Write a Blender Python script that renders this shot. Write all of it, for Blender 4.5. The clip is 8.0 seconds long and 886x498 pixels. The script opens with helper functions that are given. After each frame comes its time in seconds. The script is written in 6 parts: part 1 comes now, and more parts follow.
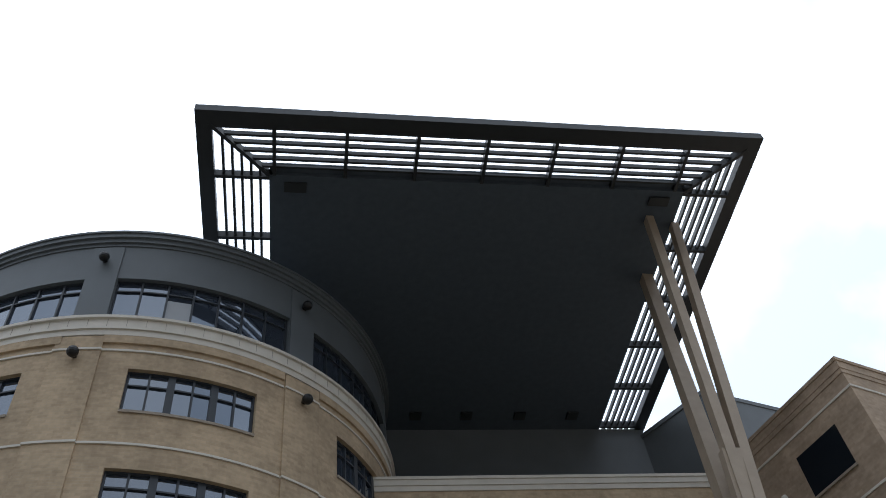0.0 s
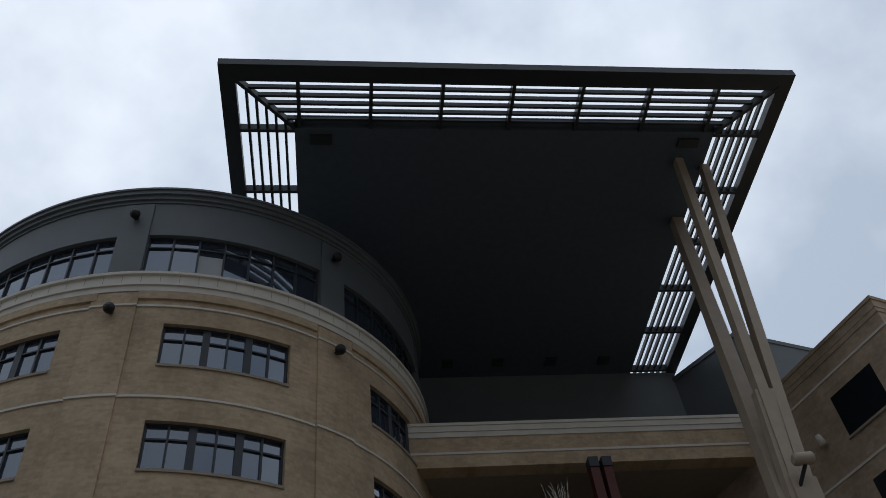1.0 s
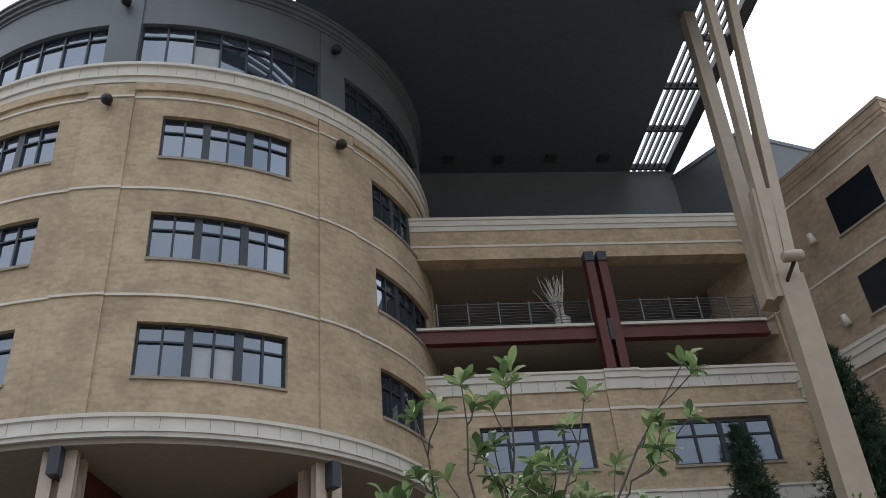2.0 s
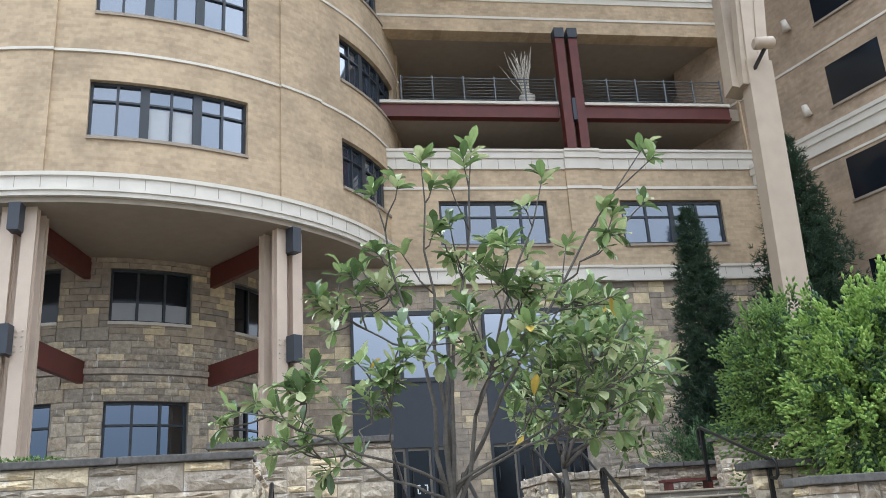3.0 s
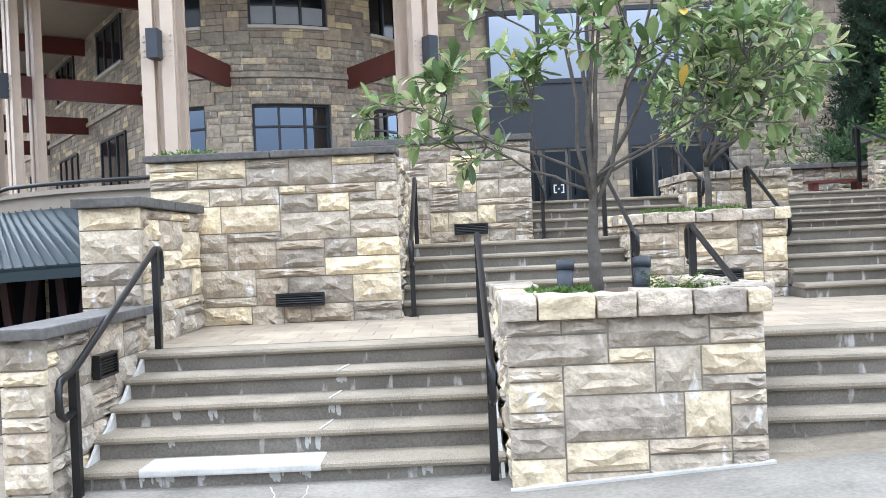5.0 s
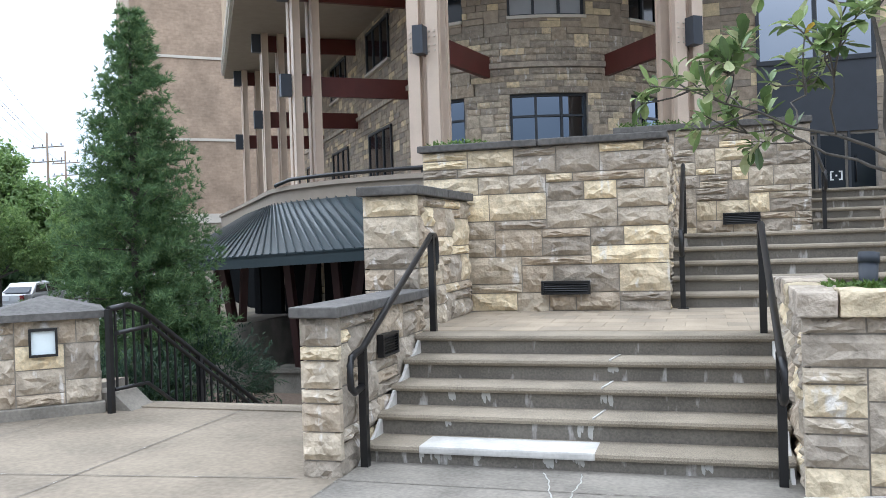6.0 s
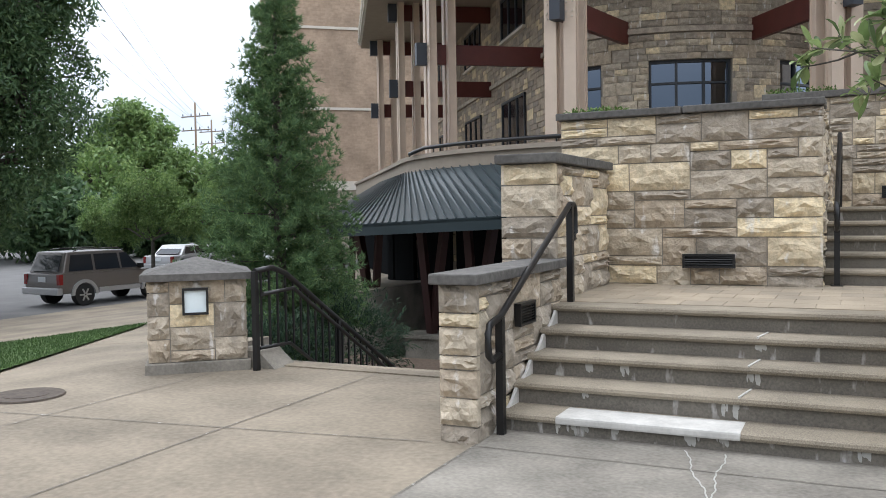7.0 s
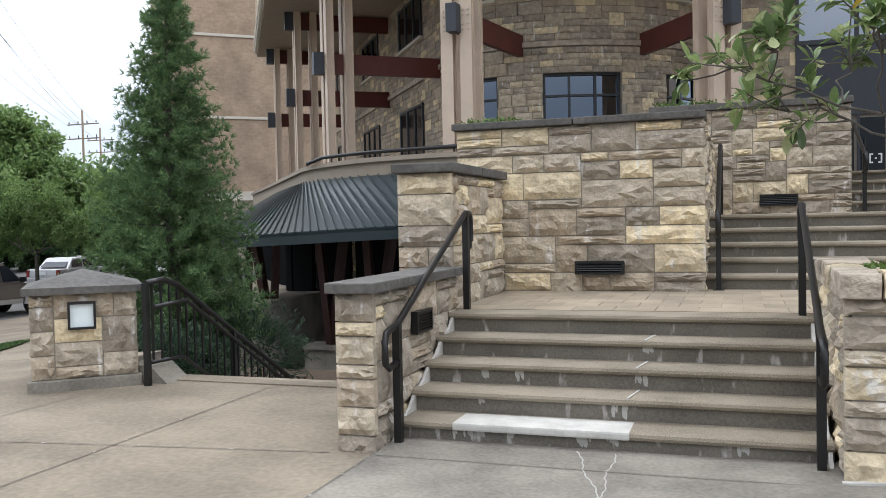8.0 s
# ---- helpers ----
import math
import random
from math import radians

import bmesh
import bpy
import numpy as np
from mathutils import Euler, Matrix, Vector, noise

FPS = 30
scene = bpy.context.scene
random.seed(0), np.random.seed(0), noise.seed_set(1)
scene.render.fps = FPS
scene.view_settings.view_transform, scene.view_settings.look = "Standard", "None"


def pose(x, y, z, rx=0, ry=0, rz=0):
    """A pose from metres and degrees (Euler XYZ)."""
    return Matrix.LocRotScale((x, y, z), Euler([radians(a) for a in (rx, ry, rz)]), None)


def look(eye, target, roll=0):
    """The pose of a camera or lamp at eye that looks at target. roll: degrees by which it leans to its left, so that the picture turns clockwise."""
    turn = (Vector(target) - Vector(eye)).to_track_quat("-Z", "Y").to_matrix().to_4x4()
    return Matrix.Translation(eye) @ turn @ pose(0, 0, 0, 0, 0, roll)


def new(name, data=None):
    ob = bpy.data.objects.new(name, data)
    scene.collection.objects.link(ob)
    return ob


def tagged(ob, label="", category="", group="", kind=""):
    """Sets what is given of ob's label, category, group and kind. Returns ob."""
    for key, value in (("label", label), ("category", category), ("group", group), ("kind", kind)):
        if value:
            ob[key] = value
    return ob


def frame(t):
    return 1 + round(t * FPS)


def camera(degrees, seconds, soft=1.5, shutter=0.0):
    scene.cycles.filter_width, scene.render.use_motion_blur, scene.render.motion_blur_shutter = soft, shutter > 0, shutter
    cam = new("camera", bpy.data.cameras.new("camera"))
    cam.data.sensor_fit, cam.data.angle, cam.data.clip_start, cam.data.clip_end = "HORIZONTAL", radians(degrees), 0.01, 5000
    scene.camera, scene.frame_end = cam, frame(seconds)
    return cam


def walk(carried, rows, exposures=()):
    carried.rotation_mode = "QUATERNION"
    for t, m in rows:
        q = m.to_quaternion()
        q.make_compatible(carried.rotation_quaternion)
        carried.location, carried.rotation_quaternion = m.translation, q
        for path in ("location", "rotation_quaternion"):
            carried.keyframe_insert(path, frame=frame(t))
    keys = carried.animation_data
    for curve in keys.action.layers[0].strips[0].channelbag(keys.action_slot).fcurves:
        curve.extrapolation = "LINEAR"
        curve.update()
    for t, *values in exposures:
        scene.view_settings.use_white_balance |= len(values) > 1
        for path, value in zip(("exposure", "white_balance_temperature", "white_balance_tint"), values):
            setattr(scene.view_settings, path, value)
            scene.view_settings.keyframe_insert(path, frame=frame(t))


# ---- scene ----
cam = camera(54.2, 8.0, soft=0.9)
PATH = [
    (0, (1.484, 1.239, 1.633), (1.788, 2.489, 3.165), -8.9),
    (0.5, (1.493, 1.256, 1.643), (1.821, 2.462, 3.204), -10.5),
    (1, (1.471, 1.283, 1.66), (1.713, 2.627, 3.12), -7.8),
    (1.2, (1.476, 1.28, 1.651), (1.687, 2.693, 3.051), -7.0),
    (2.3, (1.43, 1.26, 1.646), (1.689, 2.985, 2.624), -5.1),
    (2.5, (1.468, 1.241, 1.637), (1.747, 3.011, 2.524), -4.6),
    (3, (1.458, 1.271, 1.704), (1.77, 3.142, 2.336), -3.8),
    (3.5, (1.483, 1.278, 1.687), (1.763, 3.216, 2.091), -3.9),
    (4, (1.495, 1.28, 1.668), (1.734, 3.255, 1.873), -3.3),
    (4.2, (1.505, 1.312, 1.667), (1.733, 3.295, 1.796), -3.1),
    (5.3, (1.381, 1.403, 1.621), (1.194, 3.394, 1.598), -2.4),
    (5.5, (1.347, 1.389, 1.629), (1.034, 3.364, 1.61), -2.4),
    (6, (1.228, 1.434, 1.62), (0.648, 3.348, 1.602), -1.8),
    (6.5, (1.163, 1.432, 1.616), (0.401, 3.281, 1.561), -0.9),
    (7, (1.138, 1.454, 1.61), (0.28, 3.259, 1.529), -0.9),
    (7.5, (1.149, 1.435, 1.609), (0.325, 3.256, 1.533), -1.0),
    (8, (1.18, 1.434, 1.6), (0.535, 3.326, 1.538), -1.2),
]
EXPOSURES = [(0.0, -0.4, 5850, 9), (0.2, -0.95, 5850, 9), (0.5, -1.15, 5850, 9), (1.0, -1.42, 5850, 9), (1.2, -1.38, 5850, 9), (2.3, 0.72, 6050, 10), (3.0, 1.24, 5870, 9), (4.2, 1.56, 5720, 10), (5.5, 1.66, 5700, 10), (6.0, 1.1, 5800, 10), (7.0, 0.78, 6220, 11), (8.0, 0.74, 6300, 11)]
walk(cam, [(t, look(eye, target, roll)) for t, eye, target, roll in PATH], EXPOSURES)

# ---- sky and sun ----
world = bpy.data.worlds.new("overcast_sky")
world.use_nodes = True
scene.world = world
wn, wl = world.node_tree.nodes, world.node_tree.links
wn.clear()
w_out = wn.new("ShaderNodeOutputWorld")
w_sky = wn.new("ShaderNodeTexSky")
w_sky.sky_type, w_sky.sun_disc = "NISHITA", False
w_sky.sun_elevation, w_sky.sun_rotation = radians(62), radians(-15)
w_bg1, w_bg2, w_mix = wn.new("ShaderNodeBackground"), wn.new("ShaderNodeBackground"), wn.new("ShaderNodeMixShader")
w_bg1.inputs["Strength"].default_value = 0.12
w_co, w_no, w_ra = wn.new("ShaderNodeTexCoord"), wn.new("ShaderNodeTexNoise"), wn.new("ShaderNodeValToRGB")
w_no.inputs["Scale"].default_value, w_no.inputs["Detail"].default_value, w_no.inputs["Roughness"].default_value = 2.6, 6, 0.55
w_ra.color_ramp.elements[0].position, w_ra.color_ramp.elements[0].color = 0.34, (0.58, 0.63, 0.69, 1)
w_ra.color_ramp.elements[1].position, w_ra.color_ramp.elements[1].color = 0.6, (0.98, 0.99, 1.0, 1)
w_bg2.inputs["Strength"].default_value = 1.0
w_mix.inputs[0].default_value = 0.88
wl.new(w_co.outputs["Generated"], w_no.inputs["Vector"])
wl.new(w_no.outputs["Fac"], w_ra.inputs["Fac"])
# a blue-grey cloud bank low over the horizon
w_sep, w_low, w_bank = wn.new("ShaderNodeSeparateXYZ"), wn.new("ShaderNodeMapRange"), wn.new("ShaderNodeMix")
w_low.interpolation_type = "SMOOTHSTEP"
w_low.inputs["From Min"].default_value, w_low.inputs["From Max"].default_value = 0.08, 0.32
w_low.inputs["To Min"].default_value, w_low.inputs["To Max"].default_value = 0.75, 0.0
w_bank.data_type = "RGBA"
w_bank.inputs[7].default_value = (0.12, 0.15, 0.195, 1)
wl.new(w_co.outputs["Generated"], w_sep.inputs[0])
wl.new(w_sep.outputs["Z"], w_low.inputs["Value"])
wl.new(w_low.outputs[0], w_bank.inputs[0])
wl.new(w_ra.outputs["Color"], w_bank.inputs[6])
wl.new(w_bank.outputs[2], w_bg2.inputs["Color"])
w_dot, w_gr = wn.new("ShaderNodeVectorMath"), wn.new("ShaderNodeMapRange")
w_dot.operation = "DOT_PRODUCT"
w_dot.inputs[1].default_value = (0.05, 0.52, 0.853)
wl.new(w_co.outputs["Generated"], w_dot.inputs[0])
wl.new(w_dot.outputs["Value"], w_gr.inputs["Value"])
w_gr.inputs["From Min"].default_value, w_gr.inputs["From Max"].default_value = -0.3, 1.0
w_gr.inputs["To Min"].default_value, w_gr.inputs["To Max"].default_value = 0.62, 2.7
wl.new(w_gr.outputs[0], w_bg2.inputs["Strength"])
wl.new(w_sky.outputs["Color"], w_bg1.inputs["Color"])
wl.new(w_bg1.outputs[0], w_mix.inputs[1])
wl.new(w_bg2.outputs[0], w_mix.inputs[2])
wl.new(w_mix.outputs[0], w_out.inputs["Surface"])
sun = new("sun", bpy.data.lights.new("sun", "SUN"))
sun.data.energy, sun.data.angle, sun.data.color = 0.7, radians(30), (1, 0.97, 0.93)
sun.matrix_world = look((-6, 20, 40), (0, 0, 0))


# ---- materials ----
def mat(name, color, rough=0.8, metal=0.0, vary=0.25, scale=3.0, fine=40.0, bump=0.15, bump_size=0.01, tones=(), island=False, spec=0.5, span=(0.45, 1.05), grit=0.5):
    """A weathered surface: two scales of noise on the base colour, fine relief; tones: colours picked at random for each piece."""
    m = bpy.data.materials.new(name)
    m.use_nodes = True
    n, l = m.node_tree.nodes, m.node_tree.links
    b = n["Principled BSDF"]
    b.inputs["Roughness"].default_value, b.inputs["Metallic"].default_value = rough, metal
    b.inputs["Specular IOR Level"].default_value = spec
    geo = n.new("ShaderNodeNewGeometry")
    if tones:
        ramp = n.new("ShaderNodeValToRGB")
        ramp.color_ramp.interpolation = "CONSTANT"
        e = ramp.color_ramp.elements
        while len(e) < len(tones):
            e.new(0.5)
        for k, (p, c) in enumerate(tones):
            e[k].position, e[k].color = p, (*c, 1)
        if island:
            l.new(geo.outputs["Random Per Island"], ramp.inputs["Fac"])
        else:
            info = n.new("ShaderNodeObjectInfo")
            l.new(info.outputs["Random"], ramp.inputs["Fac"])
        base = ramp.outputs["Color"]
    else:
        rgb = n.new("ShaderNodeRGB")
        rgb.outputs[0].default_value = (*color, 1)
        base = rgb.outputs[0]
    big, small = n.new("ShaderNodeTexNoise"), n.new("ShaderNodeTexNoise")
    big.inputs["Scale"].default_value, big.inputs["Detail"].default_value = scale, 5
    small.inputs["Scale"].default_value, small.inputs["Detail"].default_value = fine, 4
    l.new(geo.outputs["Position"], big.inputs["Vector"])
    l.new(geo.outputs["Position"], small.inputs["Vector"])
    add = n.new("ShaderNodeMath")
    add.operation = "MULTIPLY_ADD"
    l.new(small.outputs["Fac"], add.inputs[0])
    add.inputs[1].default_value = grit
    l.new(big.outputs["Fac"], add.inputs[2])
    rng = n.new("ShaderNodeMapRange")
    rng.inputs["From Min"].default_value, rng.inputs["From Max"].default_value = span
    rng.inputs["To Min"].default_value, rng.inputs["To Max"].default_value = 1 - vary, 1 + vary
    l.new(add.outputs[0], rng.inputs["Value"])
    mul = n.new("ShaderNodeMix")
    mul.data_type, mul.blend_type = "RGBA", "MULTIPLY"
    mul.inputs[0].default_value = 1
    comb = n.new("ShaderNodeCombineColor")
    for k in range(3):
        l.new(rng.outputs[0], comb.inputs[k])
    l.new(base, mul.inputs[6])
    l.new(comb.outputs[0], mul.inputs[7])
    l.new(mul.outputs[2], b.inputs["Base Color"])
    if bump:
        bp = n.new("ShaderNodeBump")
        bp.inputs["Strength"].default_value, bp.inputs["Distance"].default_value = bump, bump_size
        l.new(add.outputs[0], bp.inputs["Height"])
        l.new(bp.outputs[0], b.inputs["Normal"])
    return m


def brick_mat(name, c1, c2, mortar, width=0.41, height=0.2, flat=None):
    """Large-unit brick coursing laid out by height and by the distance along the wall (u)."""
    m = mat(name, c1, 0.85, vary=0.2, scale=0.7, fine=6, bump=0.05, span=(0.55, 0.95))
    n, l = m.node_tree.nodes, m.node_tree.links
    uv, br = n.new("ShaderNodeUVMap"), n.new("ShaderNodeTexBrick")
    uv.uv_map = "UVMap"
    br.inputs["Scale"].default_value = 1
    br.inputs["Color1"].default_value, br.inputs["Color2"].default_value, br.inputs["Mortar"].default_value = (*c1, 1), (*c2, 1), (*mortar, 1)
    br.inputs["Mortar Size"].default_value, br.inputs["Bias"].default_value = 0.005, -0.2
    br.inputs["Brick Width"].default_value, br.inputs["Row Height"].default_value = width, height
    l.new(uv.outputs[0], br.inputs["Vector"])
    for node in n:
        if node.bl_idname == "ShaderNodeMix":
            l.new(br.outputs["Color"], node.inputs[6])
    return m


BUFF, TAN, GREY = (0.47, 0.35, 0.185), (0.33, 0.245, 0.155), (0.25, 0.215, 0.175)
M_STONE = mat("ashlar_sandstone", TAN, 0.9, vary=0.22, scale=8, fine=34, bump=0.75, bump_size=0.04, span=(0.58, 0.94),
              tones=((0.0, (0.315, 0.272, 0.218)), (0.17, (0.43, 0.37, 0.29)), (0.33, (0.36, 0.312, 0.252)), (0.48, (0.49, 0.42, 0.322)), (0.63, (0.425, 0.352, 0.265)), (0.79, (0.595, 0.5, 0.35)), (0.9, (0.73, 0.612, 0.415))))
M_STONE_J = mat("ashlar_sandstone_small", TAN, 0.9, vary=0.3, scale=5, fine=24, bump=0.6, bump_size=0.03, island=True,
                tones=((0.0, (0.33, 0.275, 0.215)), (0.25, (0.40, 0.33, 0.25)), (0.45, (0.29, 0.25, 0.205)), (0.65, (0.46, 0.38, 0.27)), (0.78, (0.36, 0.295, 0.225)), (0.86, (0.64, 0.53, 0.34))))
def stained(m, amount=0.7):
    """Adds pale mineral streaks that run down a stone."""
    n, l = m.node_tree.nodes, m.node_tree.links
    src = n["Principled BSDF"].inputs["Base Color"].links[0].from_socket
    geo, mp, no, rp, mx = n.new("ShaderNodeNewGeometry"), n.new("ShaderNodeMapping"), n.new("ShaderNodeTexNoise"), n.new("ShaderNodeValToRGB"), n.new("ShaderNodeMix")
    mp.inputs["Scale"].default_value = (9, 9, 2.5)
    no.inputs["Scale"].default_value, no.inputs["Detail"].default_value = 1.0, 6
    rp.color_ramp.elements[0].position, rp.color_ramp.elements[1].position = 0.61, 0.7
    rp.color_ramp.elements[1].color = (amount, amount, amount, 1)
    mx.data_type = "RGBA"
    mx.inputs[7].default_value = (0.72, 0.7, 0.67, 1)
    l.new(geo.outputs["Position"], mp.inputs["Vector"])
    l.new(mp.outputs[0], no.inputs["Vector"])
    l.new(no.outputs["Fac"], rp.inputs["Fac"])
    l.new(rp.outputs["Color"], mx.inputs[0])
    l.new(src, mx.inputs[6])
    l.new(mx.outputs[2], n["Principled BSDF"].inputs["Base Color"])


stained(M_STONE)
M_CAPSTONE = mat("rock_faced_coping", BUFF, 0.9, vary=0.25, scale=4, fine=26, bump=1.0, bump_size=0.05, span=(0.58, 0.94),
                 tones=((0.0, (0.37, 0.32, 0.265)), (0.35, (0.43, 0.37, 0.30)), (0.6, (0.47, 0.40, 0.315)), (0.87, (0.62, 0.52, 0.36))))
M_MORTAR = mat("grey_mortar", (0.29, 0.262, 0.225), 0.95, bump=0.3)
M_COPING = mat("grey_slate_coping", (0.098, 0.093, 0.087), 0.85, vary=0.3, scale=3, fine=22, bump=0.6, span=(0.72, 1.18), grit=0.9)
M_WALK = mat("sidewalk_concrete", (0.208, 0.174, 0.13), 0.9, vary=0.38, scale=0.9, fine=22, bump=0.4, bump_size=0.005, span=(0.5, 1.0), grit=0.5)
M_WALK2 = mat("grey_paving_concrete", (0.198, 0.181, 0.154), 0.9, vary=0.42, scale=1.6, fine=32, bump=0.7, bump_size=0.006, span=(0.5, 1.0), grit=0.5)
M_PAVER = mat("stamped_tan_paving", (0.26, 0.217, 0.165), 0.9, vary=0.26, scale=2.0, fine=60, bump=0.3)
M_TILE = mat("tan_paving_tile", (0.38, 0.315, 0.235), 0.88, vary=0.24, scale=2.5, fine=60, bump=0.4, tones=((0, (0.3, 0.248, 0.183)), (0.4, (0.33, 0.272, 0.2)), (0.75, (0.275, 0.23, 0.173))))
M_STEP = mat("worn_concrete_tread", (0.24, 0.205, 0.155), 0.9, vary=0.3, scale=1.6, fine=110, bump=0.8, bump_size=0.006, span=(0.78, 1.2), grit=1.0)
# base colour darker than the treads, under pale mineral streaks
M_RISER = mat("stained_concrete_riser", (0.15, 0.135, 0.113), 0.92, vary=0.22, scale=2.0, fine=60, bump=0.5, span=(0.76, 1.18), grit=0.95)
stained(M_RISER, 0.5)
M_SMEAR = mat("pale_repair_smear", (0.40, 0.39, 0.36), 0.9, vary=0.2, scale=12, bump=0.3)
M_PATCH = mat("white_repair_mortar", (0.50, 0.485, 0.455), 0.9, vary=0.2, scale=6, bump=0.3)
M_BRICK = brick_mat("buff_brick", (0.495, 0.38, 0.25), (0.405, 0.305, 0.2), (0.45, 0.36, 0.258), 0.31, 0.105)
# buff brick darkened, the wing's shadow side put into its colour
M_BRICK_WING = brick_mat("buff_brick_shadow_side", (0.42, 0.32, 0.23), (0.34, 0.255, 0.178), (0.385, 0.305, 0.225), 0.31, 0.105)
M_BRICK_PINK = brick_mat("tan_pink_brick", (0.43, 0.325, 0.24), (0.36, 0.268, 0.197), (0.4, 0.315, 0.24), 0.31, 0.105)
M_WHITE = mat("pale_cast_stone", (0.66, 0.62, 0.55), 0.8, vary=0.1, scale=1.5, bump=0.1)
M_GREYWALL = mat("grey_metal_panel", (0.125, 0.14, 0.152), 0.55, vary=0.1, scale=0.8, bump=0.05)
M_DARKSOFFIT = mat("charcoal_soffit", (0.07, 0.09, 0.115), 0.75, vary=0.12, bump=0.0)
M_STEELDARK = mat("charcoal_steel", (0.022, 0.026, 0.03), 0.5, vary=0.12, bump=0.0)
M_SOFFIT = mat("taupe_plaster_soffit", (0.33, 0.28, 0.225), 0.85, vary=0.08, bump=0.05)
M_POST = mat("beige_painted_steel", (0.57, 0.46, 0.365), 0.55, vary=0.1, scale=2, bump=0.05)
M_RAKER = mat("tan_painted_steel", (0.37, 0.298, 0.222), 0.55, vary=0.1, scale=2, bump=0.05)
M_IRON = mat("rusty_cast_iron", (0.075, 0.058, 0.045), 0.75, 0.3, vary=0.4, scale=12, bump=0.6)
# darker copy of the oxblood paint, with the patio roof's shade in it
M_RED_SHADED = mat("oxblood_steel_shaded", (0.03, 0.009, 0.008), 0.6, vary=0.2, scale=2, bump=0.05)
M_RED = mat("oxblood_painted_steel", (0.105, 0.021, 0.016), 0.5, vary=0.2, scale=2, bump=0.05)
M_BLUECAP = mat("blue_grey_steel_cap", (0.035, 0.042, 0.055), 0.5, vary=0.1, bump=0.0)
M_BOLT = mat("bolt_steel", (0.55, 0.48, 0.4), 0.4, 0.3, vary=0.1, bump=0)
M_FRAME = mat("dark_window_frame", (0.028, 0.034, 0.043), 0.45, vary=0.1, bump=0)
M_BLACK = mat("black_powder_coat", (0.008, 0.008, 0.009), 0.38, vary=0.15, bump=0.05)
M_GREENROOF = mat("dark_green_standing_seam", (0.02, 0.034, 0.04), 0.42, 0.1, vary=0.12, scale=1, bump=0.02)
# one flat black for tinted glazing and the patio's deep shade
M_PATIOBLACK = mat("black_glazing_and_shade", (0.012, 0.013, 0.014), 0.9, vary=0.05, bump=0, spec=0.0)
# near-black painted in for the darkness of unlit rooms
M_DARKROOM = mat("unlit_interior_black", (0.03, 0.028, 0.026), 0.9, bump=0)
M_SOIL = mat("garden_soil", (0.075, 0.05, 0.032), 0.95, vary=0.4, scale=14, bump=0.8)
M_ROAD = mat("asphalt", (0.105, 0.104, 0.104), 0.9, vary=0.2, scale=1, fine=90, bump=0.3)
M_GRASSGROUND = mat("lawn_ground", (0.05, 0.095, 0.018), 0.95, vary=0.4, scale=5, bump=0.5)
M_BARK = mat("grey_brown_bark", (0.09, 0.081, 0.07), 0.95, vary=0.4, scale=9, fine=50, bump=0.7)
# roller blinds, and the sky reflection painted into the core window
M_BLIND_SKY = mat("white_blind_and_sky_panel", (0.42, 0.44, 0.47), 0.8, vary=0.05, bump=0)


def glass_mat(name, tint, rough=0.03):
    """Dark window glass that mirrors the sky."""
    m = bpy.data.materials.new(name)
    m.use_nodes = True
    b = m.node_tree.nodes["Principled BSDF"]
    b.inputs["Base Color"].default_value = (*tint, 1)
    b.inputs["Roughness"].default_value = rough
    b.inputs["Metallic"].default_value = 0.0
    b.inputs["Specular IOR Level"].default_value = 1.0
    b.inputs["IOR"].default_value = 2.3
    return m


M_GLASS = glass_mat("window_glass", (0.035, 0.045, 0.065))
M_GLASS.node_tree.nodes["Principled BSDF"].inputs["IOR"].default_value = 1.95
M_GLASS.node_tree.nodes["Principled BSDF"].inputs["Specular Tint"].default_value = (0.8, 0.88, 1.0, 1)
M_GLASS_SKY = glass_mat("reflective_entrance_glass", (0.4, 0.43, 0.48), 0.02)
M_GLASS_SKY.node_tree.nodes["Principled BSDF"].inputs["Metallic"].default_value = 1.0
M_GLASS_CORE = glass_mat("dim_window_glass", (0.2, 0.235, 0.29), 0.02)
M_GLASS_CORE.node_tree.nodes["Principled BSDF"].inputs["Metallic"].default_value = 1.0
M_GLASS_CORE.node_tree.nodes["Principled BSDF"].inputs["IOR"].default_value = 1.7
M_GLASS_DARK = glass_mat("dark_window_glass", (0.012, 0.015, 0.02), 0.08)
M_GLASS_DARK.node_tree.nodes["Principled BSDF"].inputs["IOR"].default_value = 1.45
M_GLASS_DARK.node_tree.nodes["Principled BSDF"].inputs["Specular IOR Level"].default_value = 0.5


def see_through(m, share=0.38):
    """Lets part of the light pass through thin leaves."""
    n, l = m.node_tree.nodes, m.node_tree.links
    tr, mx = n.new("ShaderNodeBsdfTranslucent"), n.new("ShaderNodeMixShader")
    src = n["Principled BSDF"].inputs["Base Color"].links[0].from_socket
    l.new(src, tr.inputs["Color"])
    mx.inputs[0].default_value = share
    l.new(n["Principled BSDF"].outputs[0], mx.inputs[1])
    l.new(tr.outputs[0], mx.inputs[2])
    l.new(mx.outputs[0], n["Material Output"].inputs["Surface"])
    return m


def leaf_mat(name, tones, rough=0.5, share=0.38):
    return see_through(mat(name, tones[0][1], rough, vary=0.2, scale=2, fine=30, bump=0, tones=tones, island=True), share)


M_MAGNOLIA = leaf_mat("glossy_magnolia_leaf", ((0, (0.085, 0.135, 0.05)), (0.28, (0.165, 0.245, 0.09)), (0.55, (0.26, 0.345, 0.14)), (0.78, (0.40, 0.44, 0.235)), (0.994, (0.5, 0.35, 0.06))), 0.27, 0.3)
